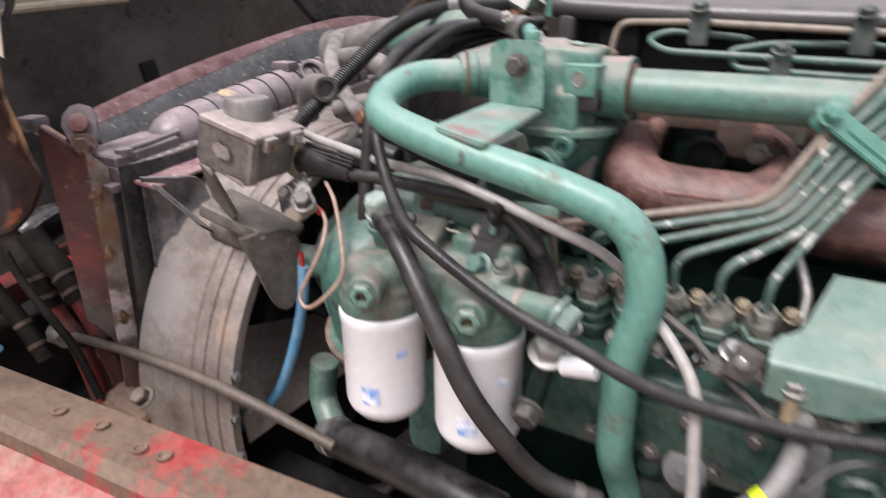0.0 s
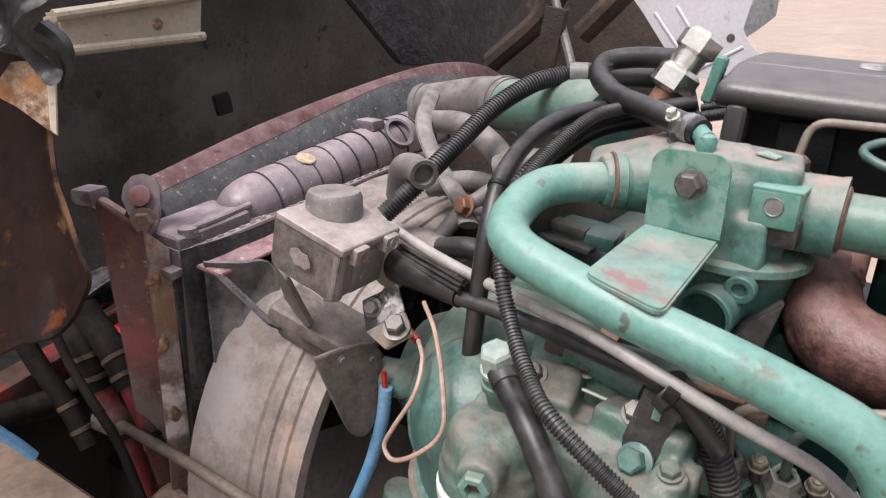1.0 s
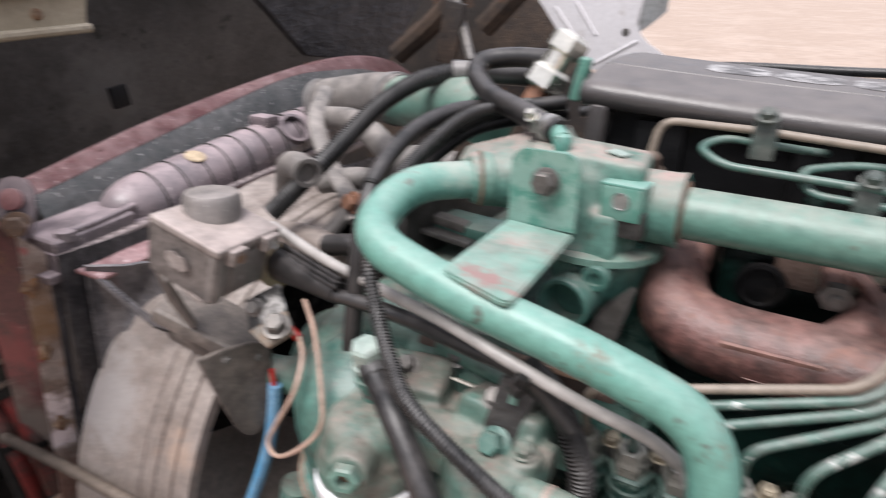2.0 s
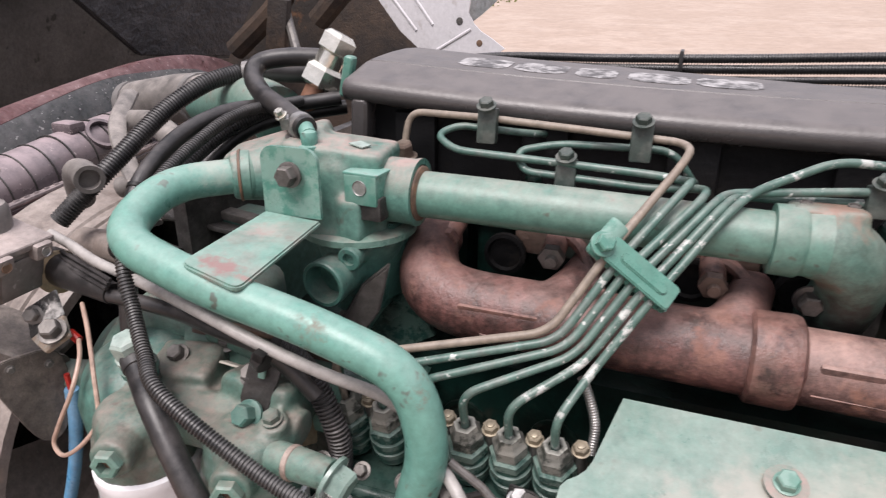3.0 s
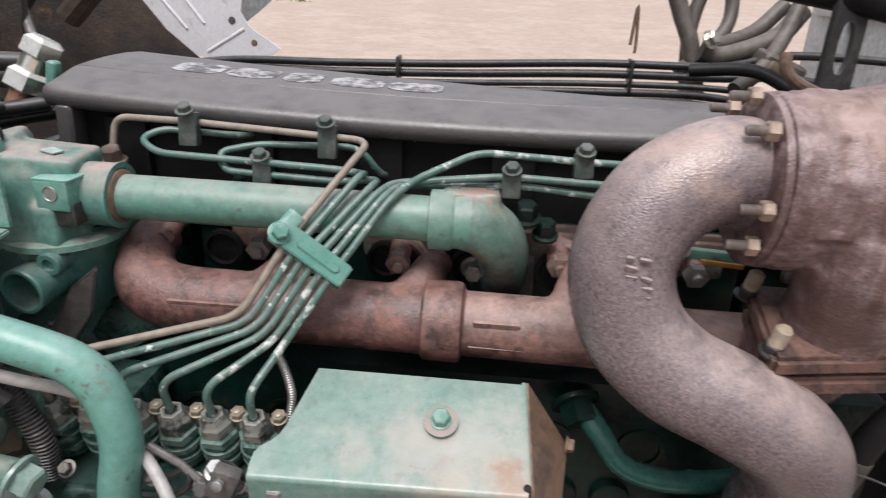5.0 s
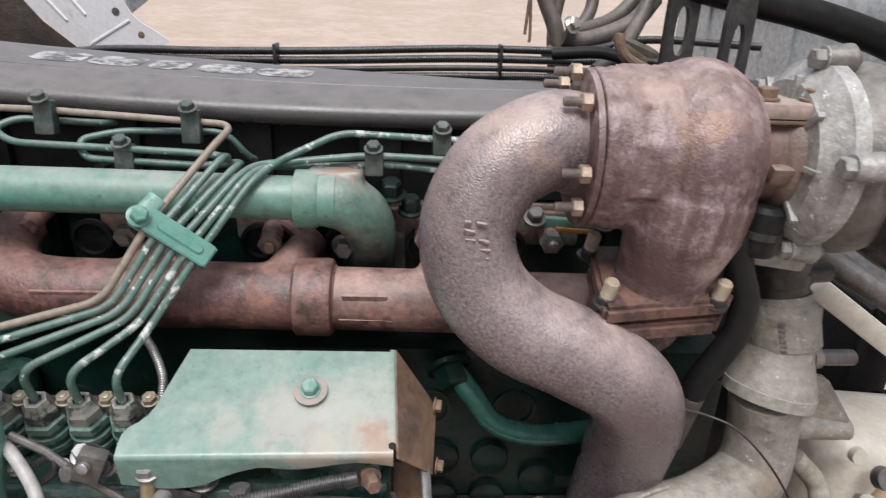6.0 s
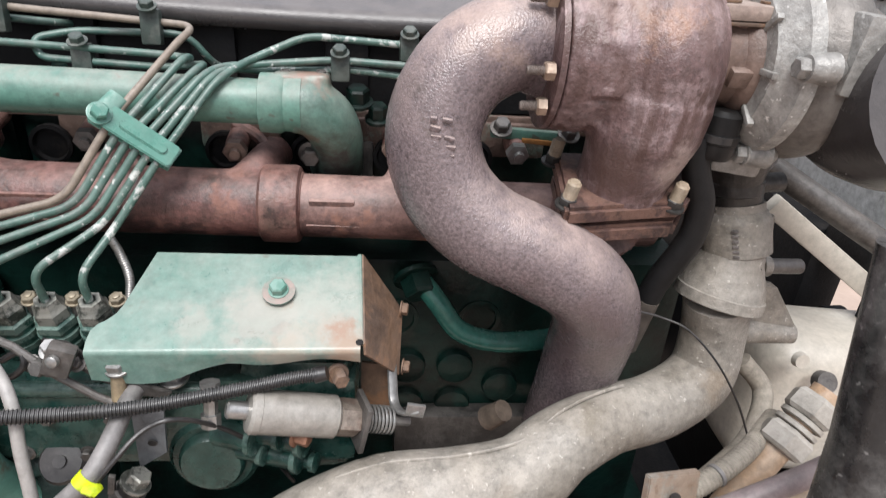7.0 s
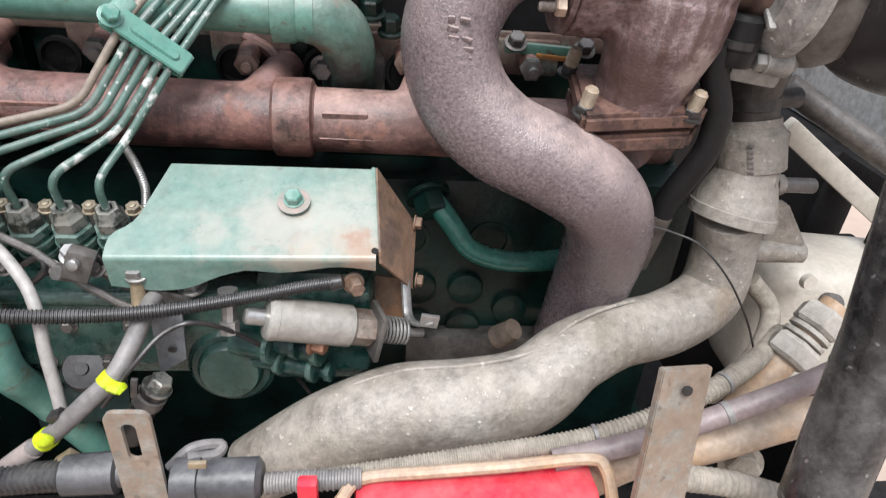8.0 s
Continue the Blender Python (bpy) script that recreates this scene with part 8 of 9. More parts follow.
part("side_edge", bm, rusty_frame, fr, "flaking rusty edge")
bm = plate([(-0.895, 0.506, 1.328), (-0.920, 0.502, 1.347), (-0.936, 0.502, 1.372), (-0.938, 0.508, 1.386), (-0.932, 0.517, 1.397), (-0.922, 0.525, 1.400), (-0.911, 0.532, 1.396), (-0.902, 0.533, 1.384), (-0.898, 0.528, 1.367), (-0.890, 0.518, 1.347)], 0.005, 0.0008)
part("ear_tab", bm, tank_plastic, fr, "round dark ear tab")
part("ear_patch", lathe((-0.912, 0.512, 1.377), (0.56, -0.75, 0.35), ((-0.004, 0.0125), (0.0008, 0.0125), (0.0012, 0.011)), 18), maroon, fr)
bolt("ear_bolt", (-0.905, 0.510, 1.348), (0.7, -0.7, 0.1), 0.012, 0.010, rust_sheet, fr)
part("hinge_tube", tube([(-0.950, 0.474, 1.378), (-0.940, 0.501, 1.350)], 0.009, 12), wire_mat, fr, "tan hinge tube")
part("corner_block", box((-0.955, 0.477, 1.378), (0.03, 0.03, 0.02), (0, 0, 20), 0.006), tank_plastic, fr)
for z in (0.16, 0.24, 0.34):
    part("rust_lump", bulged([Vector((-0.870, 0.492, 1.447 - z)) + Vector((0.0, 0.009 * math.cos(a) * (1 + 0.4 * math.sin(a * 2.7 + z * 40)), 0.011 * math.sin(a) * (1 + 0.3 * math.cos(a * 3.3 + z * 60)))) for a in (0.0, 0.8, 1.6, 2.4, 3.2, 4.0, 4.8, 5.6)], 0.004, 0.0012), rust_flake, fr, "lump of flaking rust")

CY, CZ = 0.84, 0.98
sh = thing("fan_shroud", "dusty dark fan shroud behind the radiator", "fan shroud", (-0.78, 0.8, 0.8))
bm = plate([(-0.862, 0.524, 1.320), (-0.835, 0.553, 1.297), (-0.835, 0.534, 1.128), (-0.835, 0.522, 0.968), (-0.862, 0.501, 0.968)], 0.004, 0.001)
part("side_panel", bm, gloss_black, sh)
bm = bulged([(-0.835, 0.535, 1.308), (-0.810, 0.563, 1.305), (-0.800, 0.605, 1.289), (-0.775, 0.596, 1.208), (-0.790, 0.550, 1.181), (-0.815, 0.524, 1.140), (-0.830, 0.530, 1.225)], 0.012, 0.0015)
part("corner_panel", bm, shroud_dark, sh)
bm = plate([(-0.849, 0.524, 1.306), (-0.849, 0.914, 1.345), (-0.812, 0.909, 1.331), (-0.812, 0.540, 1.2945)], 0.005, 0.001)
part("upper_panel", bm, maroon, sh, "pinkish dusty upper edge")
bm = bmesh.new()
n = 64
sq = [bm.verts.new((-0.832, max(CY + 0.360 * math.cos(2 * math.pi * k / n), 0.514), min(CZ + 0.360 * math.sin(2 * math.pi * k / n), CZ + 0.343))) for k in range(n)]
ou = []
for k in range(n):
    cc, ss = math.cos(2 * math.pi * k / n), math.sin(2 * math.pi * k / n)
    g = 0.40 / max(abs(cc), abs(ss))
    ou.append(bm.verts.new((-0.842, max(CY + g * cc, 0.512), CZ + min(g * ss, 0.345))))
for k in range(n):
    bm.faces.new((sq[k], sq[(k + 1) % n], ou[(k + 1) % n], ou[k]))
bmesh.ops.solidify(bm, geom=bm.faces[:], thickness=0.004)
part("back_plate", bm, shroud_dark, sh, "dark plastic back plate")
# ring round the fan
bm = bmesh.new()
prof = [(-0.825, 0.374), (-0.80, 0.369), (-0.765, 0.3635), (-0.735, 0.3605), (-0.732, 0.3575), (-0.722, 0.3570), (-0.720, 0.3595), (-0.713, 0.3590), (-0.711, 0.3555), (-0.698, 0.3550), (-0.696, 0.3585), (-0.687, 0.3580), (-0.685, 0.3545), (-0.668, 0.3540), (-0.664, 0.352), (-0.663, 0.340), (-0.74, 0.342), (-0.82, 0.362)]
n = 72
rings = [[bm.verts.new((x, CY + r * math.cos(2 * math.pi * k / n), CZ + r * math.sin(2 * math.pi * k / n))) for k in range(n)] for x, r in prof]
for a, b in zip(rings, rings[1:] + rings[:1]):
    for k in range(n):
        bm.faces.new((a[k], a[(k + 1) % n], b[(k + 1) % n], b[k]))
fan_ring = part("fan_ring", bm, shroud_mat, sh, "beige dusty ring")
for k in range(9):
    a = radians(165 + 10 * k)
    c = (-0.664, CY + 0.347 * math.cos(a), CZ + 0.347 * math.sin(a))
    part("ring_screw", hexhead(c, (1, 0, 0), 0.006, 0.005), steel, fan_ring, sharp=25)
part("spike", plate([(-0.790, 0.523, 1.307), (-0.790, 0.533, 1.301), (-0.740, 0.565, 1.238), (-0.740, 0.547, 1.253)], 0.003), shroud_dark, sh)
fan = thing("cooling_fan", "dark dusty engine cooling fan", "fan", (-0.70, CY, CZ))
part("hub", lathe((-0.60, CY, CZ), (-1, 0, 0), ((0, 0.06), (0.06, 0.09), (0.10, 0.09), (0.12, 0.04)), 28), black_side, fan)
for k in range(9):
    a = 2 * math.pi * k / 9 + 0.2
    rr = Vector((0, math.cos(a), math.sin(a)))
    tt = Vector((0, -math.sin(a), math.cos(a)))
    q = [Vector((-0.70, CY, CZ)) + rr * r + tt * w * s + Vector((0.03 * s, 0, 0)) for r, w, s in ((0.08, 0.04, -1), (0.08, 0.04, 1), (0.315, 0.075, 1), (0.315, 0.075, -1))]
    part("blade", plate(q, 0.004), shroud_mat if k == 4 else black_side, fan)
spf = thing("splash_flap", "dusty brown hanging rubber flap under the relay box", "flap", (-0.610, 0.541, 1.267))
part("sheet", plate(spline([(-0.620, 0.507, 1.268), (-0.610, 0.541, 1.269), (-0.600, 0.574, 1.259), (-0.600, 0.582, 1.208), (-0.600, 0.572, 1.180), (-0.600, 0.558, 1.165), (-0.600, 0.543, 1.166), (-0.605, 0.533, 1.179), (-0.610, 0.519, 1.220)], 5), 0.006, 0.001), flap_mat, spf)
for p in ((-0.600, 0.523, 1.267), (-0.595, 0.559, 1.254)):
    bolt("rivet", p, (1, -0.3, 0), 0.0035, 0.003, dirty_steel, spf)

# ---- frame rail and steering parts, near side ----
rl = thing("front_rail", "dirty red painted steel rail with bolt holes, paint worn to tan", "rail", (-0.8, 0.34, 0.95))
R0, R1 = Vector((-1.217, 0.358, 1.050)), Vector((-0.422, 0.422, 1.050))
d = (R1 - R0).normalized()
sd = Vector((d.y, -d.x, 0))
bm = bmesh.new()
o = [(0, 0.0), (0.008, 0.010), (0.075, 0.012), (0.088, 0.0), (0.090, -0.09), (0.082, -0.09), (0.08, 0.0), (0.07, 0.004), (0.01, 0.003), (0.006, -0.09), (0, -0.09)]
r0 = [bm.verts.new(R0 - d * 0.3 + sd * a + Vector((0, 0, b))) for a, b in o]
r1 = [bm.verts.new(R1 + d * 0.25 + sd * a + Vector((0, 0, b))) for a, b in o]
for k in range(len(o)):
    bm.faces.new((r0[k], r0[(k + 1) % len(o)], r1[(k + 1) % len(o)], r1[k]))
bm.faces.new(r0[::-1])
bm.faces.new(r1)
channel = part("channel", bm, red_paint, rl)
for p in ((-0.799, 0.349, 1.062), (-0.728, 0.359, 1.062), (-0.651, 0.355, 1.062), (-0.617, 0.361, 1.062)):
    part("bolt_hole", lathe(p, (0, 0, 1), ((0, 0.008), (0.003, 0.0085), (0.0031, 0.006), (0.001, 0.005)), 16), rust_sheet, channel)
lower = thing("bumper_edge", "red painted lower rail edge", "rail", (-0.811, 0.310, 1.000))
q0, q1 = Vector((-0.917, 0.291, 1.030)), Vector((-0.619, 0.321, 1.030))
part("edge_plate", plate([q0, q1, q1 + Vector((0.02, -0.09, -0.02)), q0 + Vector((0.02, -0.09, -0.02))], 0.008, 0.001), red_edge, lower)
sl = thing("steering_rod", "brown dusty steering rod", "rod", (-0.743, 0.460, 1.049))
ROD = [(-0.992, 0.470, 1.057), (-0.808, 0.470, 1.075), (-0.647, 0.475, 1.072), (-0.498, 0.500, 1.029)]
part("rod", tube(spline(ROD, 6), [0.0068, 0.0068, 0.0076, 0.0068], 14), rod_mud, sl)
part("joint", lathe((-1.004, 0.470, 1.055), (-0.2, -0.6, 0.7), ((-0.02, 0.012), (-0.012, 0.02), (0.012, 0.02), (0.02, 0.012)), 16), dirty_steel, sl)
solo("thin_pipe", tube(spline([(-0.913, 0.470, 0.954), (-0.821, 0.480, 0.950), (-0.716, 0.500, 0.983), (-0.655, 0.520, 1.012)], 6), 0.005, 10), dirty_steel, "thin dark brake pipe", "pipe")
for pts, r, m in (
        ([(-1.100, 0.468, 1.205), (-1.086, 0.470, 1.184), (-1.043, 0.470, 1.147), (-1.022, 0.470, 1.095)], 0.0180, hose_dark),
        ([(-1.065, 0.488, 1.200), (-1.044, 0.490, 1.177), (-1.000, 0.490, 1.150), (-0.967, 0.490, 1.112)], 0.0190, hose_dark),
        ([(-1.120, 0.420, 1.190), (-1.090, 0.428, 1.130), (-1.060, 0.439, 1.081), (-1.020, 0.445, 1.018)], 0.013, hose_dark)):
    path = spline(pts, 6)
    sh_ = thing("steering_hose", "muddy rubber hose by the radiator frame, darkened for the shade there", "hose", tuple(path[-1]), "steering hoses")
    part("hose", tube(path, r, 16), m, sh_)
    for k in (3, 6):
        band(path, len(path) - k, r * 1.08, 0.007, clamp_tan, sh_, "clamp", "muddy tan hose clamp")
for pts, r, m in (
        ([(-1.025, 0.471, 1.100), (-1.004, 0.474, 1.070), (-0.972, 0.475, 1.042), (-0.944, 0.475, 0.954)], 0.0155, red_dirt),
        ([(-0.970, 0.490, 1.116), (-0.950, 0.490, 1.088), (-0.930, 0.490, 1.054), (-0.905, 0.490, 0.993)], 0.0160, red_dirt),
        ([(-1.044, 0.440, 1.190), (-1.012, 0.440, 1.147), (-0.958, 0.440, 1.103), (-0.918, 0.440, 1.071), (-0.880, 0.440, 1.000)], 0.006, hose_dark)):
    path = spline(pts, 6)
    sp_ = thing("steering_pipe", "muddy red pipe by the radiator frame, darkened for the shade there" if r > 0.01 else "thin muddy pipe by the radiator frame, darkened for the shade there", "pipe", tuple(path[-1]), "steering pipes")
    part("pipe", tube(path, r, 16), m, sp_)
    band(path, 12, r * 1.12, 0.008, hose_dark, sp_, "collar")
gl = thing("dark_lamp_pod", "glossy black lamp pod behind the radiator frame", "lamp pod", (-1.15, 0.55, 1.15))
part("shell", tube(spline([(-1.150, 0.500, 1.165), (-1.150, 0.545, 1.178), (-1.150, 0.600, 1.192)], 6), [0.016, 0.028, 0.030, 0.028, 0.018], 20), gloss_black, gl)
part("rim", tube(spline([(-1.122, 0.505, 1.180), (-1.118, 0.545, 1.199), (-1.120, 0.600, 1.212)], 6), 0.005, 10), gloss_black, gl)
solo("tan_tube", tube([(-1.100, 0.350, 1.077), (-1.100, 0.451, 1.056)], 0.02, 14), hose_dark, "tan tube under the red crossmember, coloured dark for its shade", "tube")
solo("red_crossmember", box((-1.130, 0.425, 1.091), (0.05, 0.46, 0.040), (6, 0, 10), 0.006), red_dirt, "muddy red painted crossmember behind the radiator frame, darkened for its shade", "crossmember")
solo("red_link", box((-1.110, 0.545, 1.105), (0.03, 0.045, 0.045), (6, 0, 10), 0.008), red_bright, "red painted link end behind the frame", "link")
dc = thing("dark_crossmember", "dark dirty front crossmember", "crossmember", (-1.25, 0.8, 0.78))
part("beam", box((-1.25, 0.8, 0.9), (0.2, 1.4, 0.25), (0, 0, 0), 0.02), black_side, dc)
part("top_flange", box((-1.245, 0.8, 1.029), (0.23, 1.4, 0.010), (0, 0, 0), 0.003), black_side, dc)
solo("blue_pipe", tube(spline([(-0.900, 0.313, 1.179), (-0.900, 0.332, 1.146), (-0.900, 0.344, 1.122)], 5), 0.006, 10), blue_hose_mat, "blue air pipe end", "pipe")
kn = thing("steering_knuckle", "rusty dusty steering knuckle by the rail", "knuckle", (-0.821, 0.450, 1.000))
part("body", box((-0.860, 0.470, 0.968), (0.08, 0.05, 0.05), (10, 20, 10), 0.015, None, 3), rust_sheet, kn)
bolt("nut", (-0.771, 0.440, 1.037), (0, -0.6, 0.8), 0.012, 0.012, rod_mud, kn)

# ---- hood, tipped forward ----
hood = thing("hood", "tipped hood seen from inside, lined in sooty black", "hood", (-1.8, 1.2, 0.0))
bm = bmesh.new()
rows = []
for i in range(15):
    y = -0.4 + 0.2 * i
    rows.append([bm.verts.new((-1.85 - 0.08 * math.sin(j * 0.5) + 0.35 * max(0, (y - 1.6)) ** 2, y, 0.05 + 0.22 * j)) for j in range(12)])
for a, b in zip(rows, rows[1:]):
    for j in range(11):
        bm.faces.new((a[j], b[j], b[j + 1], a[j + 1]))
bmesh.ops.solidify(bm, geom=bm.faces[:], thickness=0.03)
part("inner_lining", bm, hood_black, hood)
part("clip", box((-1.820, 1.261, 1.326), (0.02, 0.05, 0.06), (10, 0, 0), 0.006), black_side, hood)
bm = plate([(-1.450, 1.331, 1.655), (-1.450, 1.588, 1.440), (-1.350, 1.875, 1.417), (-1.300, 2.080, 1.635), (-1.300, 2.125, 1.720)], 0.03, 0.004)
part("insulation_pad", bm, insul, hood, "lumpy bitumen insulation pad")
bm = plate([(-1.266, 1.750, 1.421), (-1.084, 1.750, 1.694), (-0.960, 1.900, 1.694), (-0.862, 1.900, 1.586), (-0.794, 1.900, 1.501), (-0.708, 1.900, 1.430), (-0.558, 1.850, 1.038), (-1.557, 1.700, 0.859), (-1.547, 1.700, 1.407)], 0.01)
part("far_fender", bm, arch_brown, hood, "muddy brown inside of the far fender")
for q in ([(-1.184, 1.680, 1.453), (-1.036, 1.680, 1.571), (-0.981, 1.680, 1.662)], [(-0.933, 1.700, 1.532), (-0.828, 1.700, 1.636), (-0.807, 1.700, 1.684)]):
    part("fender_rib", tube(spline(q, 5), 0.03, 10), arch_brown, hood)
solo("hood_stay", tube([(-0.949, 1.550, 1.644), (-0.808, 1.400, 1.475)], 0.010, 10), dirty_steel, "thin grey hood stay rod", "rod")
solo("hood_bracket", box((-0.887, 1.450, 1.527), (0.05, 0.02, 0.13), (0, 10, 0), 0.004), arch_brown, "muddy bracket on the hood stay", "bracket")
fl = thing("fender_flap", "pale grey sheet metal fender flap", "flap", (-0.708, 2.100, 1.513))
edge_line = spline([(-1.010, 2.05, 1.70), (-0.970, 2.05, 1.624), (-0.943, 2.05, 1.580), (-0.879, 2.05, 1.506), (-0.826, 2.05, 1.457), (-0.776, 2.05, 1.418)], 4)
bm = plate(edge_line + [Vector(p) for p in ((-0.694, 2.05, 1.413), (-0.574, 2.05, 1.420), (-0.545, 2.05, 1.437), (-0.527, 2.05, 1.450), (-0.570, 2.05, 1.479), (-0.600, 2.05, 1.496), (-0.622, 2.05, 1.516), (-0.639, 2.05, 1.546), (-0.630, 2.05, 1.60), (-0.606, 2.05, 1.70))], 0.006)
sheet = part("sheet", bm, pale_panel, fl, smooth=False)
for q in (((-0.879, 2.046, 1.583), (-0.803, 2.046, 1.494)), ((-0.819, 2.046, 1.600), (-0.750, 2.046, 1.511)), ((-0.747, 2.046, 1.433), (-0.631, 2.046, 1.501))):
    part("pressed_rib", tube([q[0], q[1]], 0.0055, 8), pale_panel, sheet)
part("dent", lathe((-0.666, 2.046, 1.523), (0, -1, 0), ((0, 0.012), (0.004, 0.010), (0.0042, 0.0)), 12), dirty_steel, sheet, "dark bolt mark")
part("stain", lathe((-0.604, 2.046, 1.463), (0, -1, 0), ((0, 0.011), (0.003, 0.009), (0.0032, 0.0)), 12), rust_sheet, sheet, "rusty rivet")
bm = bmesh.new()
rows = []
for k in range(9):
    a = k / 8
    rows.append([bm.verts.new(Vector((-0.700 + 0.105 * a, 2.20 - 0.06 * math.sin(math.pi * a), z))) for z in (1.505 + 0.075 * a ** 2, 1.60, 1.70)])
for p, q in zip(rows, rows[1:]):
    for k in range(2):
        bm.faces.new((p[k], q[k], q[k + 1], p[k + 1]))
bmesh.ops.solidify(bm, geom=bm.faces[:], thickness=0.005)
part("curled_edge", bm, cab_grey, fl, "curled grey sheet edge")
bx = thing("hood_beam", "beige painted beam end under the hood", "beam", (-1.400, 0.793, 1.536))
bm = plate([(-1.400, 0.667, 1.570), (-1.400, 0.955, 1.613), (-1.400, 0.941, 1.525), (-1.400, 0.673, 1.506)], 0.05, 0.006)
part("beam", bm, beige_beam, bx)
part("stamp", lathe((-1.3985, 0.848, 1.553), (1, -0.2, 0), ((0, 0.011), (0.0025, 0.009), (0.003, 0.0)), 9), rust_flake, bx, "small rusty stamp")
part("lower_roll", tube([(-1.392, 0.672, 1.510), (-1.392, 0.940, 1.529)], 0.009, 10), beige_beam, bx)
part("top_edge", tube([(-1.385, 0.660, 1.567), (-1.385, 0.942, 1.607)], 0.010, 10), beige_beam, bx)
rp = thing("rusty_fender_edge", "rust-red torn fender edge with a beige strip and torn lining", "fender edge", (-0.826, 0.347, 1.290))
bm = bulged([(-1.061, 0.378, 1.564), (-0.964, 0.402, 1.545), (-0.880, 0.422, 1.525), (-0.843, 0.403, 1.439), (-0.806, 0.394, 1.376), (-0.784, 0.389, 1.342), (-0.805, 0.365, 1.295), (-0.843, 0.342, 1.279), (-0.984, 0.282, 1.232)], 0.022, 0.002)
part("panel", bm, rust_panel, rp)
bm = plate([(-0.890, 0.401, 1.533), (-0.864, 0.419, 1.536), (-0.851, 0.418, 1.519), (-0.841, 0.406, 1.471), (-0.876, 0.393, 1.494), (-0.902, 0.382, 1.506)], 0.003)
part("flaking_patch", bm, rust_flake, rp, "flaking orange rust patch")
part("beige_strip", plate([(-0.862, 0.420, 1.539), (-0.849, 0.419, 1.520), (-0.837, 0.406, 1.471), (-0.843, 0.404, 1.476), (-0.853, 0.413, 1.515)], 0.003), beige_beam, rp, "narrow beige strip")
bm = bmesh.new()
o, ux, uz = Vector((-0.925, 0.392, 1.606)), Vector((-0.848, 0.439, 1.597)) - Vector((-0.925, 0.392, 1.606)), Vector((-0.893, 0.363, 1.520)) - Vector((-0.925, 0.392, 1.606))
nn = ux.cross(uz).normalized()
rows = []
for i in range(25):
    row = []
    for j in range(25):
        u, v = i / 24, j / 24
        edge = 0.80 + 0.16 * math.sin(7 * u + 1) - 0.18 * (1 - u) * 0.6
        p = o + ux * (u * (0.80 + 0.16 * math.sin(9 * v))) + uz * (v * edge)
        p += nn * (0.030 * noise.noise(p * 24) + 0.006 * noise.noise(p * 70))
        row.append(bm.verts.new(p))
    rows.append(row)
for a, b in zip(rows, rows[1:]):
    for j in range(24):
        bm.faces.new((a[j], b[j], b[j + 1], a[j + 1]))
bmesh.ops.solidify(bm, geom=bm.faces[:], thickness=0.004)
part("torn_lining", bm, lining_black, rp, "crumpled torn black lining")
solo("lining_strip", tube(spline([(-0.881, 0.431, 1.560), (-0.864, 0.437, 1.548), (-0.865, 0.440, 1.527), (-0.865, 0.431, 1.507)], 6), [0.012, 0.009, 0.006, 0.002], 8), lining_black, "torn black strip hanging from the lining", "lining")

# ---- far side ----
cd = thing("harness", "bundle of black corrugated harness tubes behind the valve cover", "harness", (0.2, 1.1, 1.50))
HZ = [(1.10, 1.5325, 0.0062), (1.099, 1.519, 0.0064), (1.092, 1.507, 0.0050), (1.086, 1.497, 0.0062), (1.076, 1.485, 0.0085)]
for i, (y, z, r) in enumerate(HZ):
    part("tube", ribbed([(-0.46, y + 0.02, z - 0.040), (-0.30, y + 0.01, z - 0.012 + 0.002 * i), (-0.12, y, z - 0.006 + 0.001 * i), (0.05, y, z), (0.25, y, z + 0.010 - 0.001 * i), (0.42, y - 0.01, z + 0.014 - 0.002 * i), (0.52, y - 0.02 * i, z + 0.032 - 0.016 * i), (0.68, y - 0.03, z + 0.03 - 0.04 * i)], r, 0.0036), conduit_grey, cd)
for x in (-0.03, 0.30):
    part("tie", box((x, 1.092, 1.519 + 0.03 * x), (0.005, 0.032, 0.046), (0, 0, 0), 0.002), rubber, cd)
# black rail added on the far side so that gaps look dark
fs = thing("far_gap_rail", "dark far chassis rail added to keep the gaps dark", "rail", (0.1, 1.3, 0.7))
part("rail", box((-0.2, 1.32, 0.85), (2.3, 0.08, 0.26), (0, 0, 0), 0.008), black_side, fs)
# unseen sheet added to stop light bouncing up off the ground
solo("bounce_block", box((0.0, 0.88, 0.56), (2.2, 0.95, 0.012), (0, 0, 0), 0.003), black_side, "unseen dark sheet added to block light from the ground", "tray")
# unseen black rail, added to darken the gaps under the engine
nr = thing("near_gap_rail", "dark near chassis rail, unseen, added to keep the gaps dark", "rail", (0.1, 0.5, 0.5))
part("rail", box((0.1, 0.55, 0.78), (2.6, 0.08, 0.22), (0, 0, 0), 0.008), black_side, nr)
hs = thing("heater_hoses", "dusty grey heater hoses at the bulkhead", "hoses", (0.45, 1.2, 1.5))
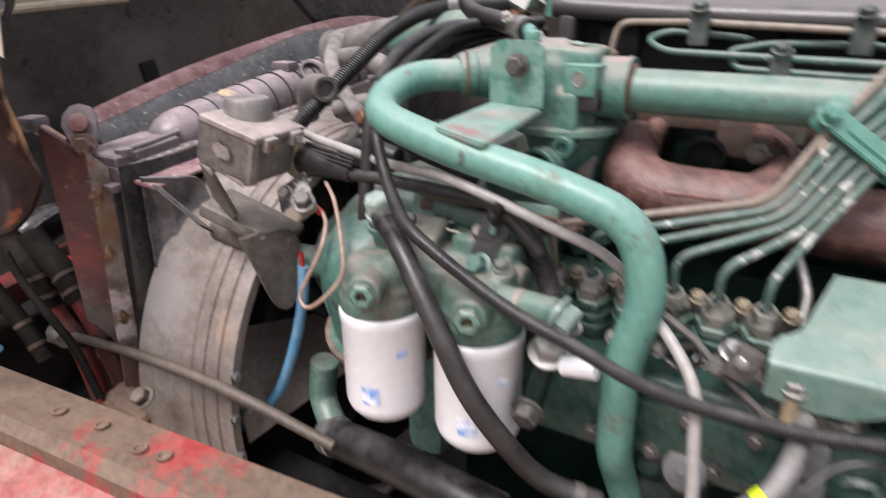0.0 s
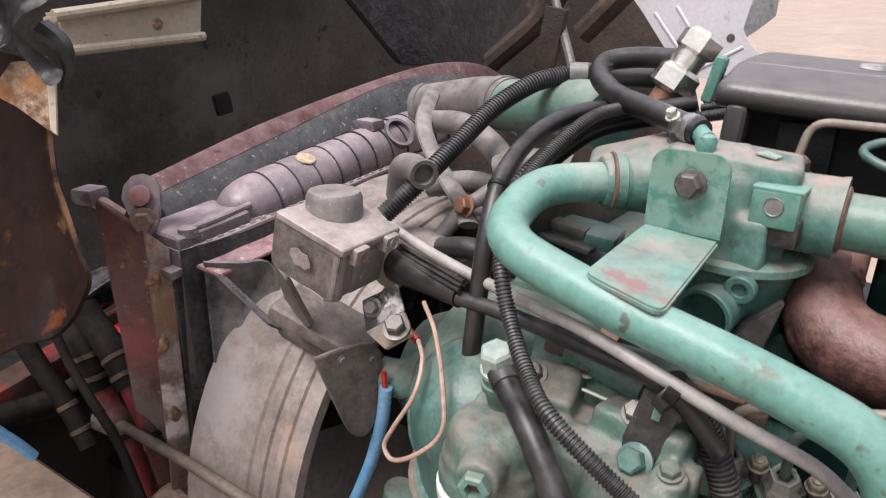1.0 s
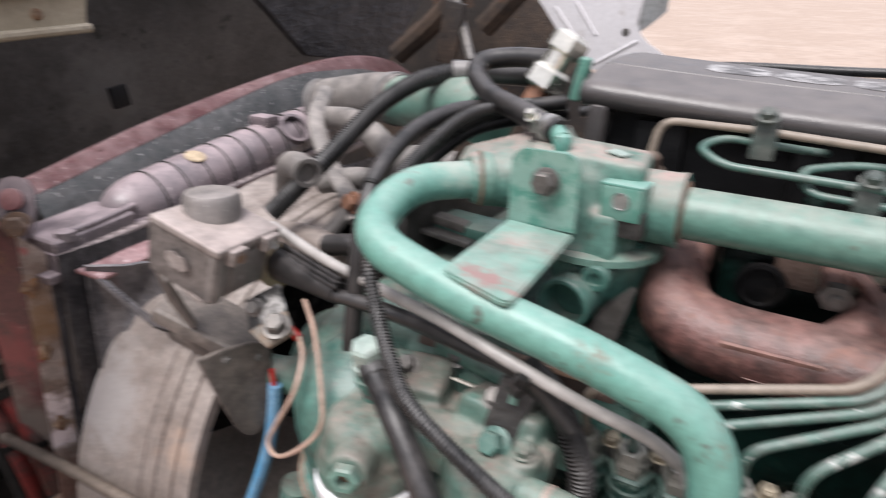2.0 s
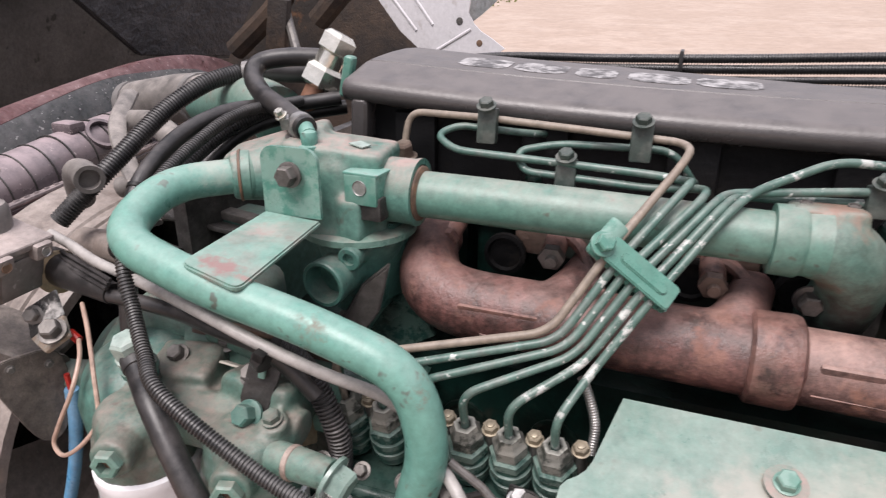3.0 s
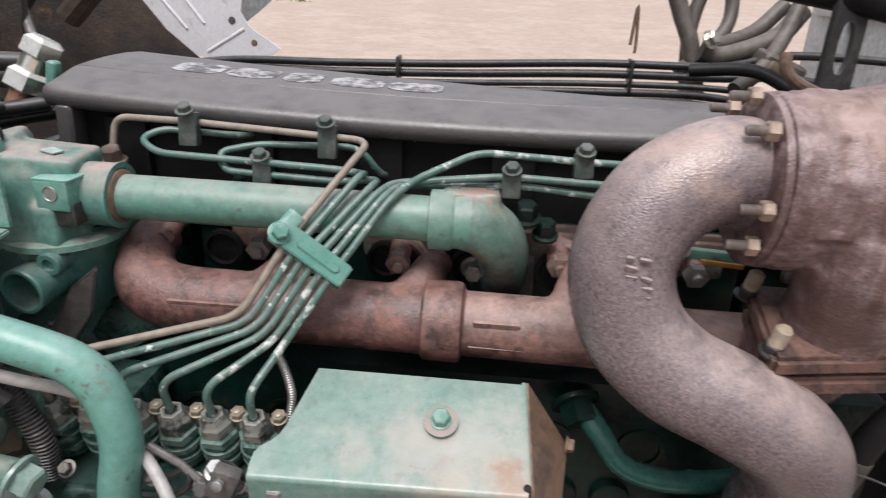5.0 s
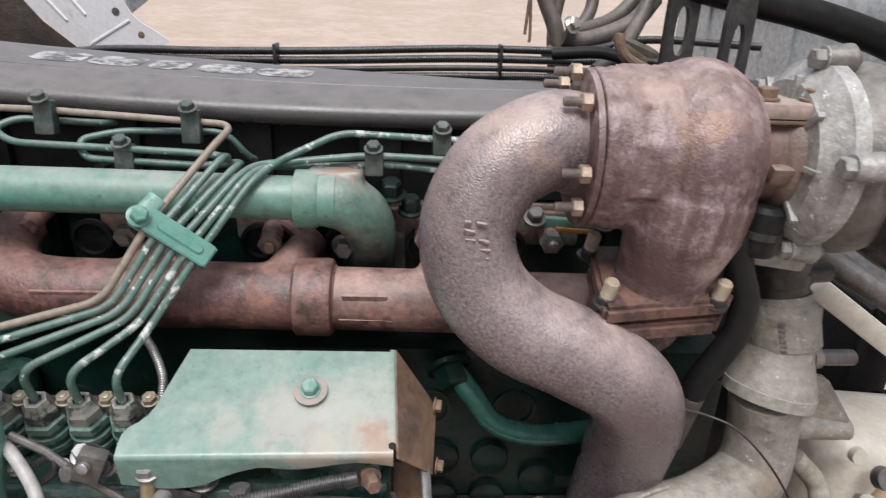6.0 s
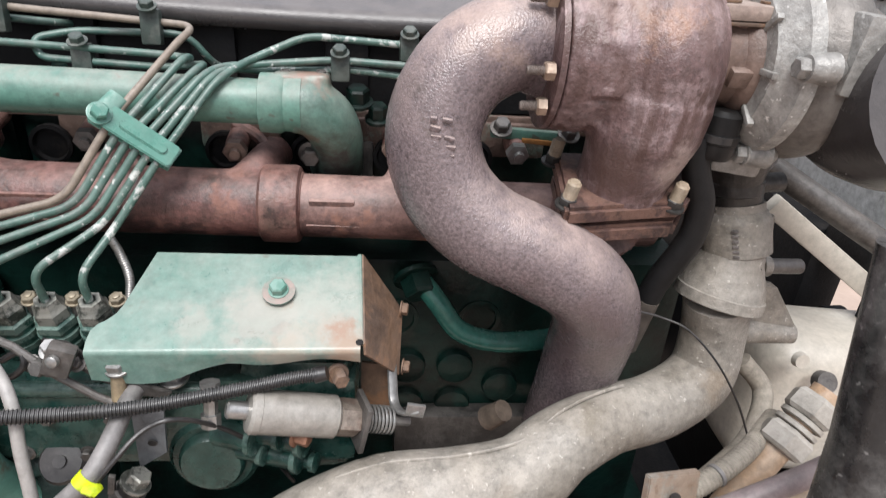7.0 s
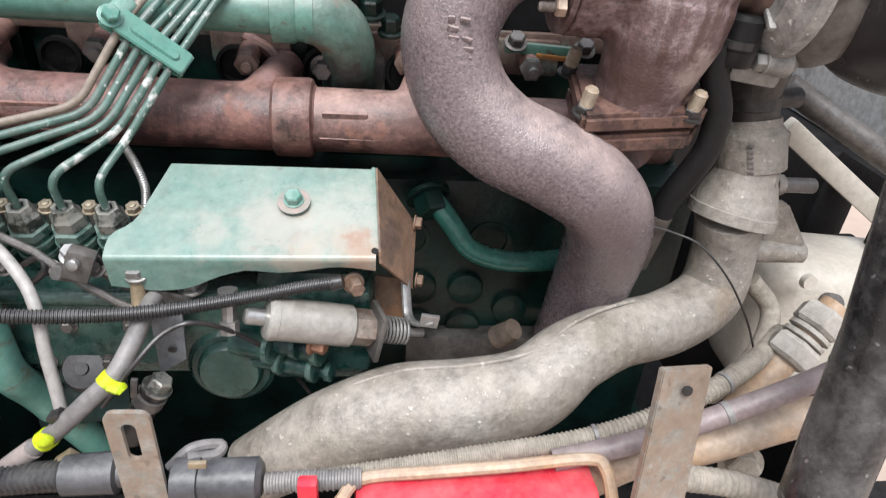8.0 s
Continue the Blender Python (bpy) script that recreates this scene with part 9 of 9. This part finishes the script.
for q, r in (([(0.345, 1.150, 1.674), (0.368, 1.140, 1.616), (0.387, 1.130, 1.571), (0.404, 1.120, 1.501)], 0.016), ([(0.405, 1.160, 1.662), (0.390, 1.150, 1.609), (0.386, 1.140, 1.562), (0.393, 1.130, 1.491)], 0.013), ([(0.452, 1.200, 1.664), (0.450, 1.180, 1.602), (0.413, 1.150, 1.559), (0.373, 1.120, 1.536)], 0.013), ([(0.433, 1.050, 1.521), (0.475, 1.080, 1.549), (0.511, 1.120, 1.592), (0.539, 1.150, 1.652)], 0.014), ([(0.539, 1.150, 1.622), (0.501, 1.130, 1.584), (0.429, 1.110, 1.559), (0.397, 1.110, 1.565)], 0.018), ([(0.533, 1.200, 1.629), (0.486, 1.180, 1.588), (0.416, 1.150, 1.567)], 0.015), ([(0.370, 1.050, 1.544), (0.439, 1.020, 1.550), (0.485, 1.000, 1.531), (0.514, 0.980, 1.518)], 0.011)):
    part("hose", tube(spline(q, 7), r * 0.78, 14), soft_black if r == 0.011 else hose_brown, hs)
bolt("clamp_screw", (0.400, 1.090, 1.581), (0.5, -0.6, 0.4), 0.010, 0.010, bright_nut, hs)
part("junction", box((0.502, 1.100, 1.548), (0.07, 0.04, 0.03), (10, 20, 10), 0.010, None, 3), hose_brown, hs)
part("tan_clip", box((0.478, 1.020, 1.549), (0.04, 0.01, 0.012), (0, 30, 0), 0.002), brass, hs)
bk = thing("bulkhead_bracket", "dark bracket plate with round holes on the cab wall", "bracket", (0.567, 1.100, 1.574))
def slotted_strap(c, wide, high, yaw):
    """A flat strap with a long round-ended hole through it."""
    m = pose(*c, 0, 0, yaw)
    strap_ = bmesh.new()
    loops = []
    for y in (-0.003, 0.003):
        for hw, hh, n_ in ((wide / 2, high / 2, 4.0), (0.0105, 0.030, 2.4)):
            loop = []
            for k in range(24):
                a = 2 * math.pi * k / 24
                cx_, cz_ = math.cos(a), math.sin(a)
                g = (abs(cx_) ** n_ + abs(cz_) ** n_) ** (-1 / n_)
                loop.append(strap_.verts.new(m @ Vector((hw * cx_ * g, y, hh * cz_ * g + (0.0 if n_ > 3 else 0.012)))))
            loops.append(loop)
    fo, fi, bo, bi = loops
    for p, q in ((fo, fi), (bi, bo), (fi, bi), (bo, fo)):
        for k in range(24):
            strap_.faces.new((p[k], p[(k + 1) % 24], q[(k + 1) % 24], q[k]))
    return strap_


part("slotted_plate", slotted_strap((0.506, 0.944, 1.575), 0.050, 0.20, 22), black_steel, bk)
part("slotted_plate", slotted_strap((0.535, 0.850, 1.560), 0.046, 0.18, 26), black_steel, bk)
part("tan_link", tube(spline([(0.385, 0.795, 1.590), (0.388, 0.793, 1.575), (0.402, 0.795, 1.562), (0.452, 0.815, 1.543)], 6), 0.006, 10), rust_sheet, bk, "rust-orange link")
solo("overhead_pipe", tube(spline([(0.40, 0.97, 1.662), (0.46, 0.955, 1.651), (0.52, 0.95, 1.641), (0.594, 0.95, 1.627), (0.681, 0.95, 1.610), (0.764, 0.95, 1.588), (0.845, 0.95, 1.558)], 7), 0.020, 22), soft_black, "wide black pipe across the cab wall", "pipe")
solo("chain_wire", tube(spline([(0.576, 2.600, 1.467), (0.586, 2.600, 1.601), (0.596, 2.600, 1.468), (0.594, 2.600, 1.439)], 5), 0.006, 8), rust_sheet, "rusty wire hook past the engine", "hook")

# ---- small parts between the large ones ----
solo("braided_line", ribbed([(-0.065, 0.620, 1.325), (-0.058, 0.618, 1.310), (-0.050, 0.610, 1.289), (-0.050, 0.600, 1.268)], 0.0042, 0.0022, 0.05), steel, "bright braided steel line beside the pump cover", "fuel line")
lp = thing("engine_bracket", "green cast engine bracket with a steel bolt", "bracket", (-0.306, 0.700, 1.299))
part("arm", plate([(-0.334, 0.700, 1.294), (-0.282, 0.710, 1.358), (-0.268, 0.700, 1.332), (-0.302, 0.690, 1.277), (-0.323, 0.690, 1.273)], 0.012, 0.002), green, lp)
bolt("arm_bolt", (-0.312, 0.685, 1.292), (-0.3, -0.9, 0.2), 0.012, 0.014, dirty_steel, lp)
part("back_web", plate([(-0.315, 0.715, 1.289), (-0.262, 0.720, 1.324), (-0.231, 0.720, 1.275), (-0.291, 0.715, 1.237)], 0.008, 0.001), green_in_shade, lp)
for p, r in (((-0.354, 0.660, 1.290), 0.012), ((-0.390, 0.660, 1.303), 0.010)):
    part("rusty_boss", lathe(p, (0, -0.6, 0.6), ((-0.01, r), (0.008, r), (0.009, r * 0.7)), 14), rust_sheet, lp)
hb2 = thing("head_bolts", "cylinder head bolts under the coolant pipe", "bolts", (0.1, 0.76, 1.40))
for i in range(7):
    x = -0.30 + 0.075 * i
    bolt("head_bolt", (x, 0.795, 1.402), (0, -0.2, 1), 0.010, 0.012, green_dark if i % 2 else dirty_steel, hb2)
for i in range(6):
    part("spacer", lathe((-0.17 + 0.09 * i, 0.766, 1.362), (0, -1, 0), ((0, 0.022), (0.006, 0.022), (0.0065, 0.018), (0.002, 0.016)), 18), black_side, hb2, "black round plug")
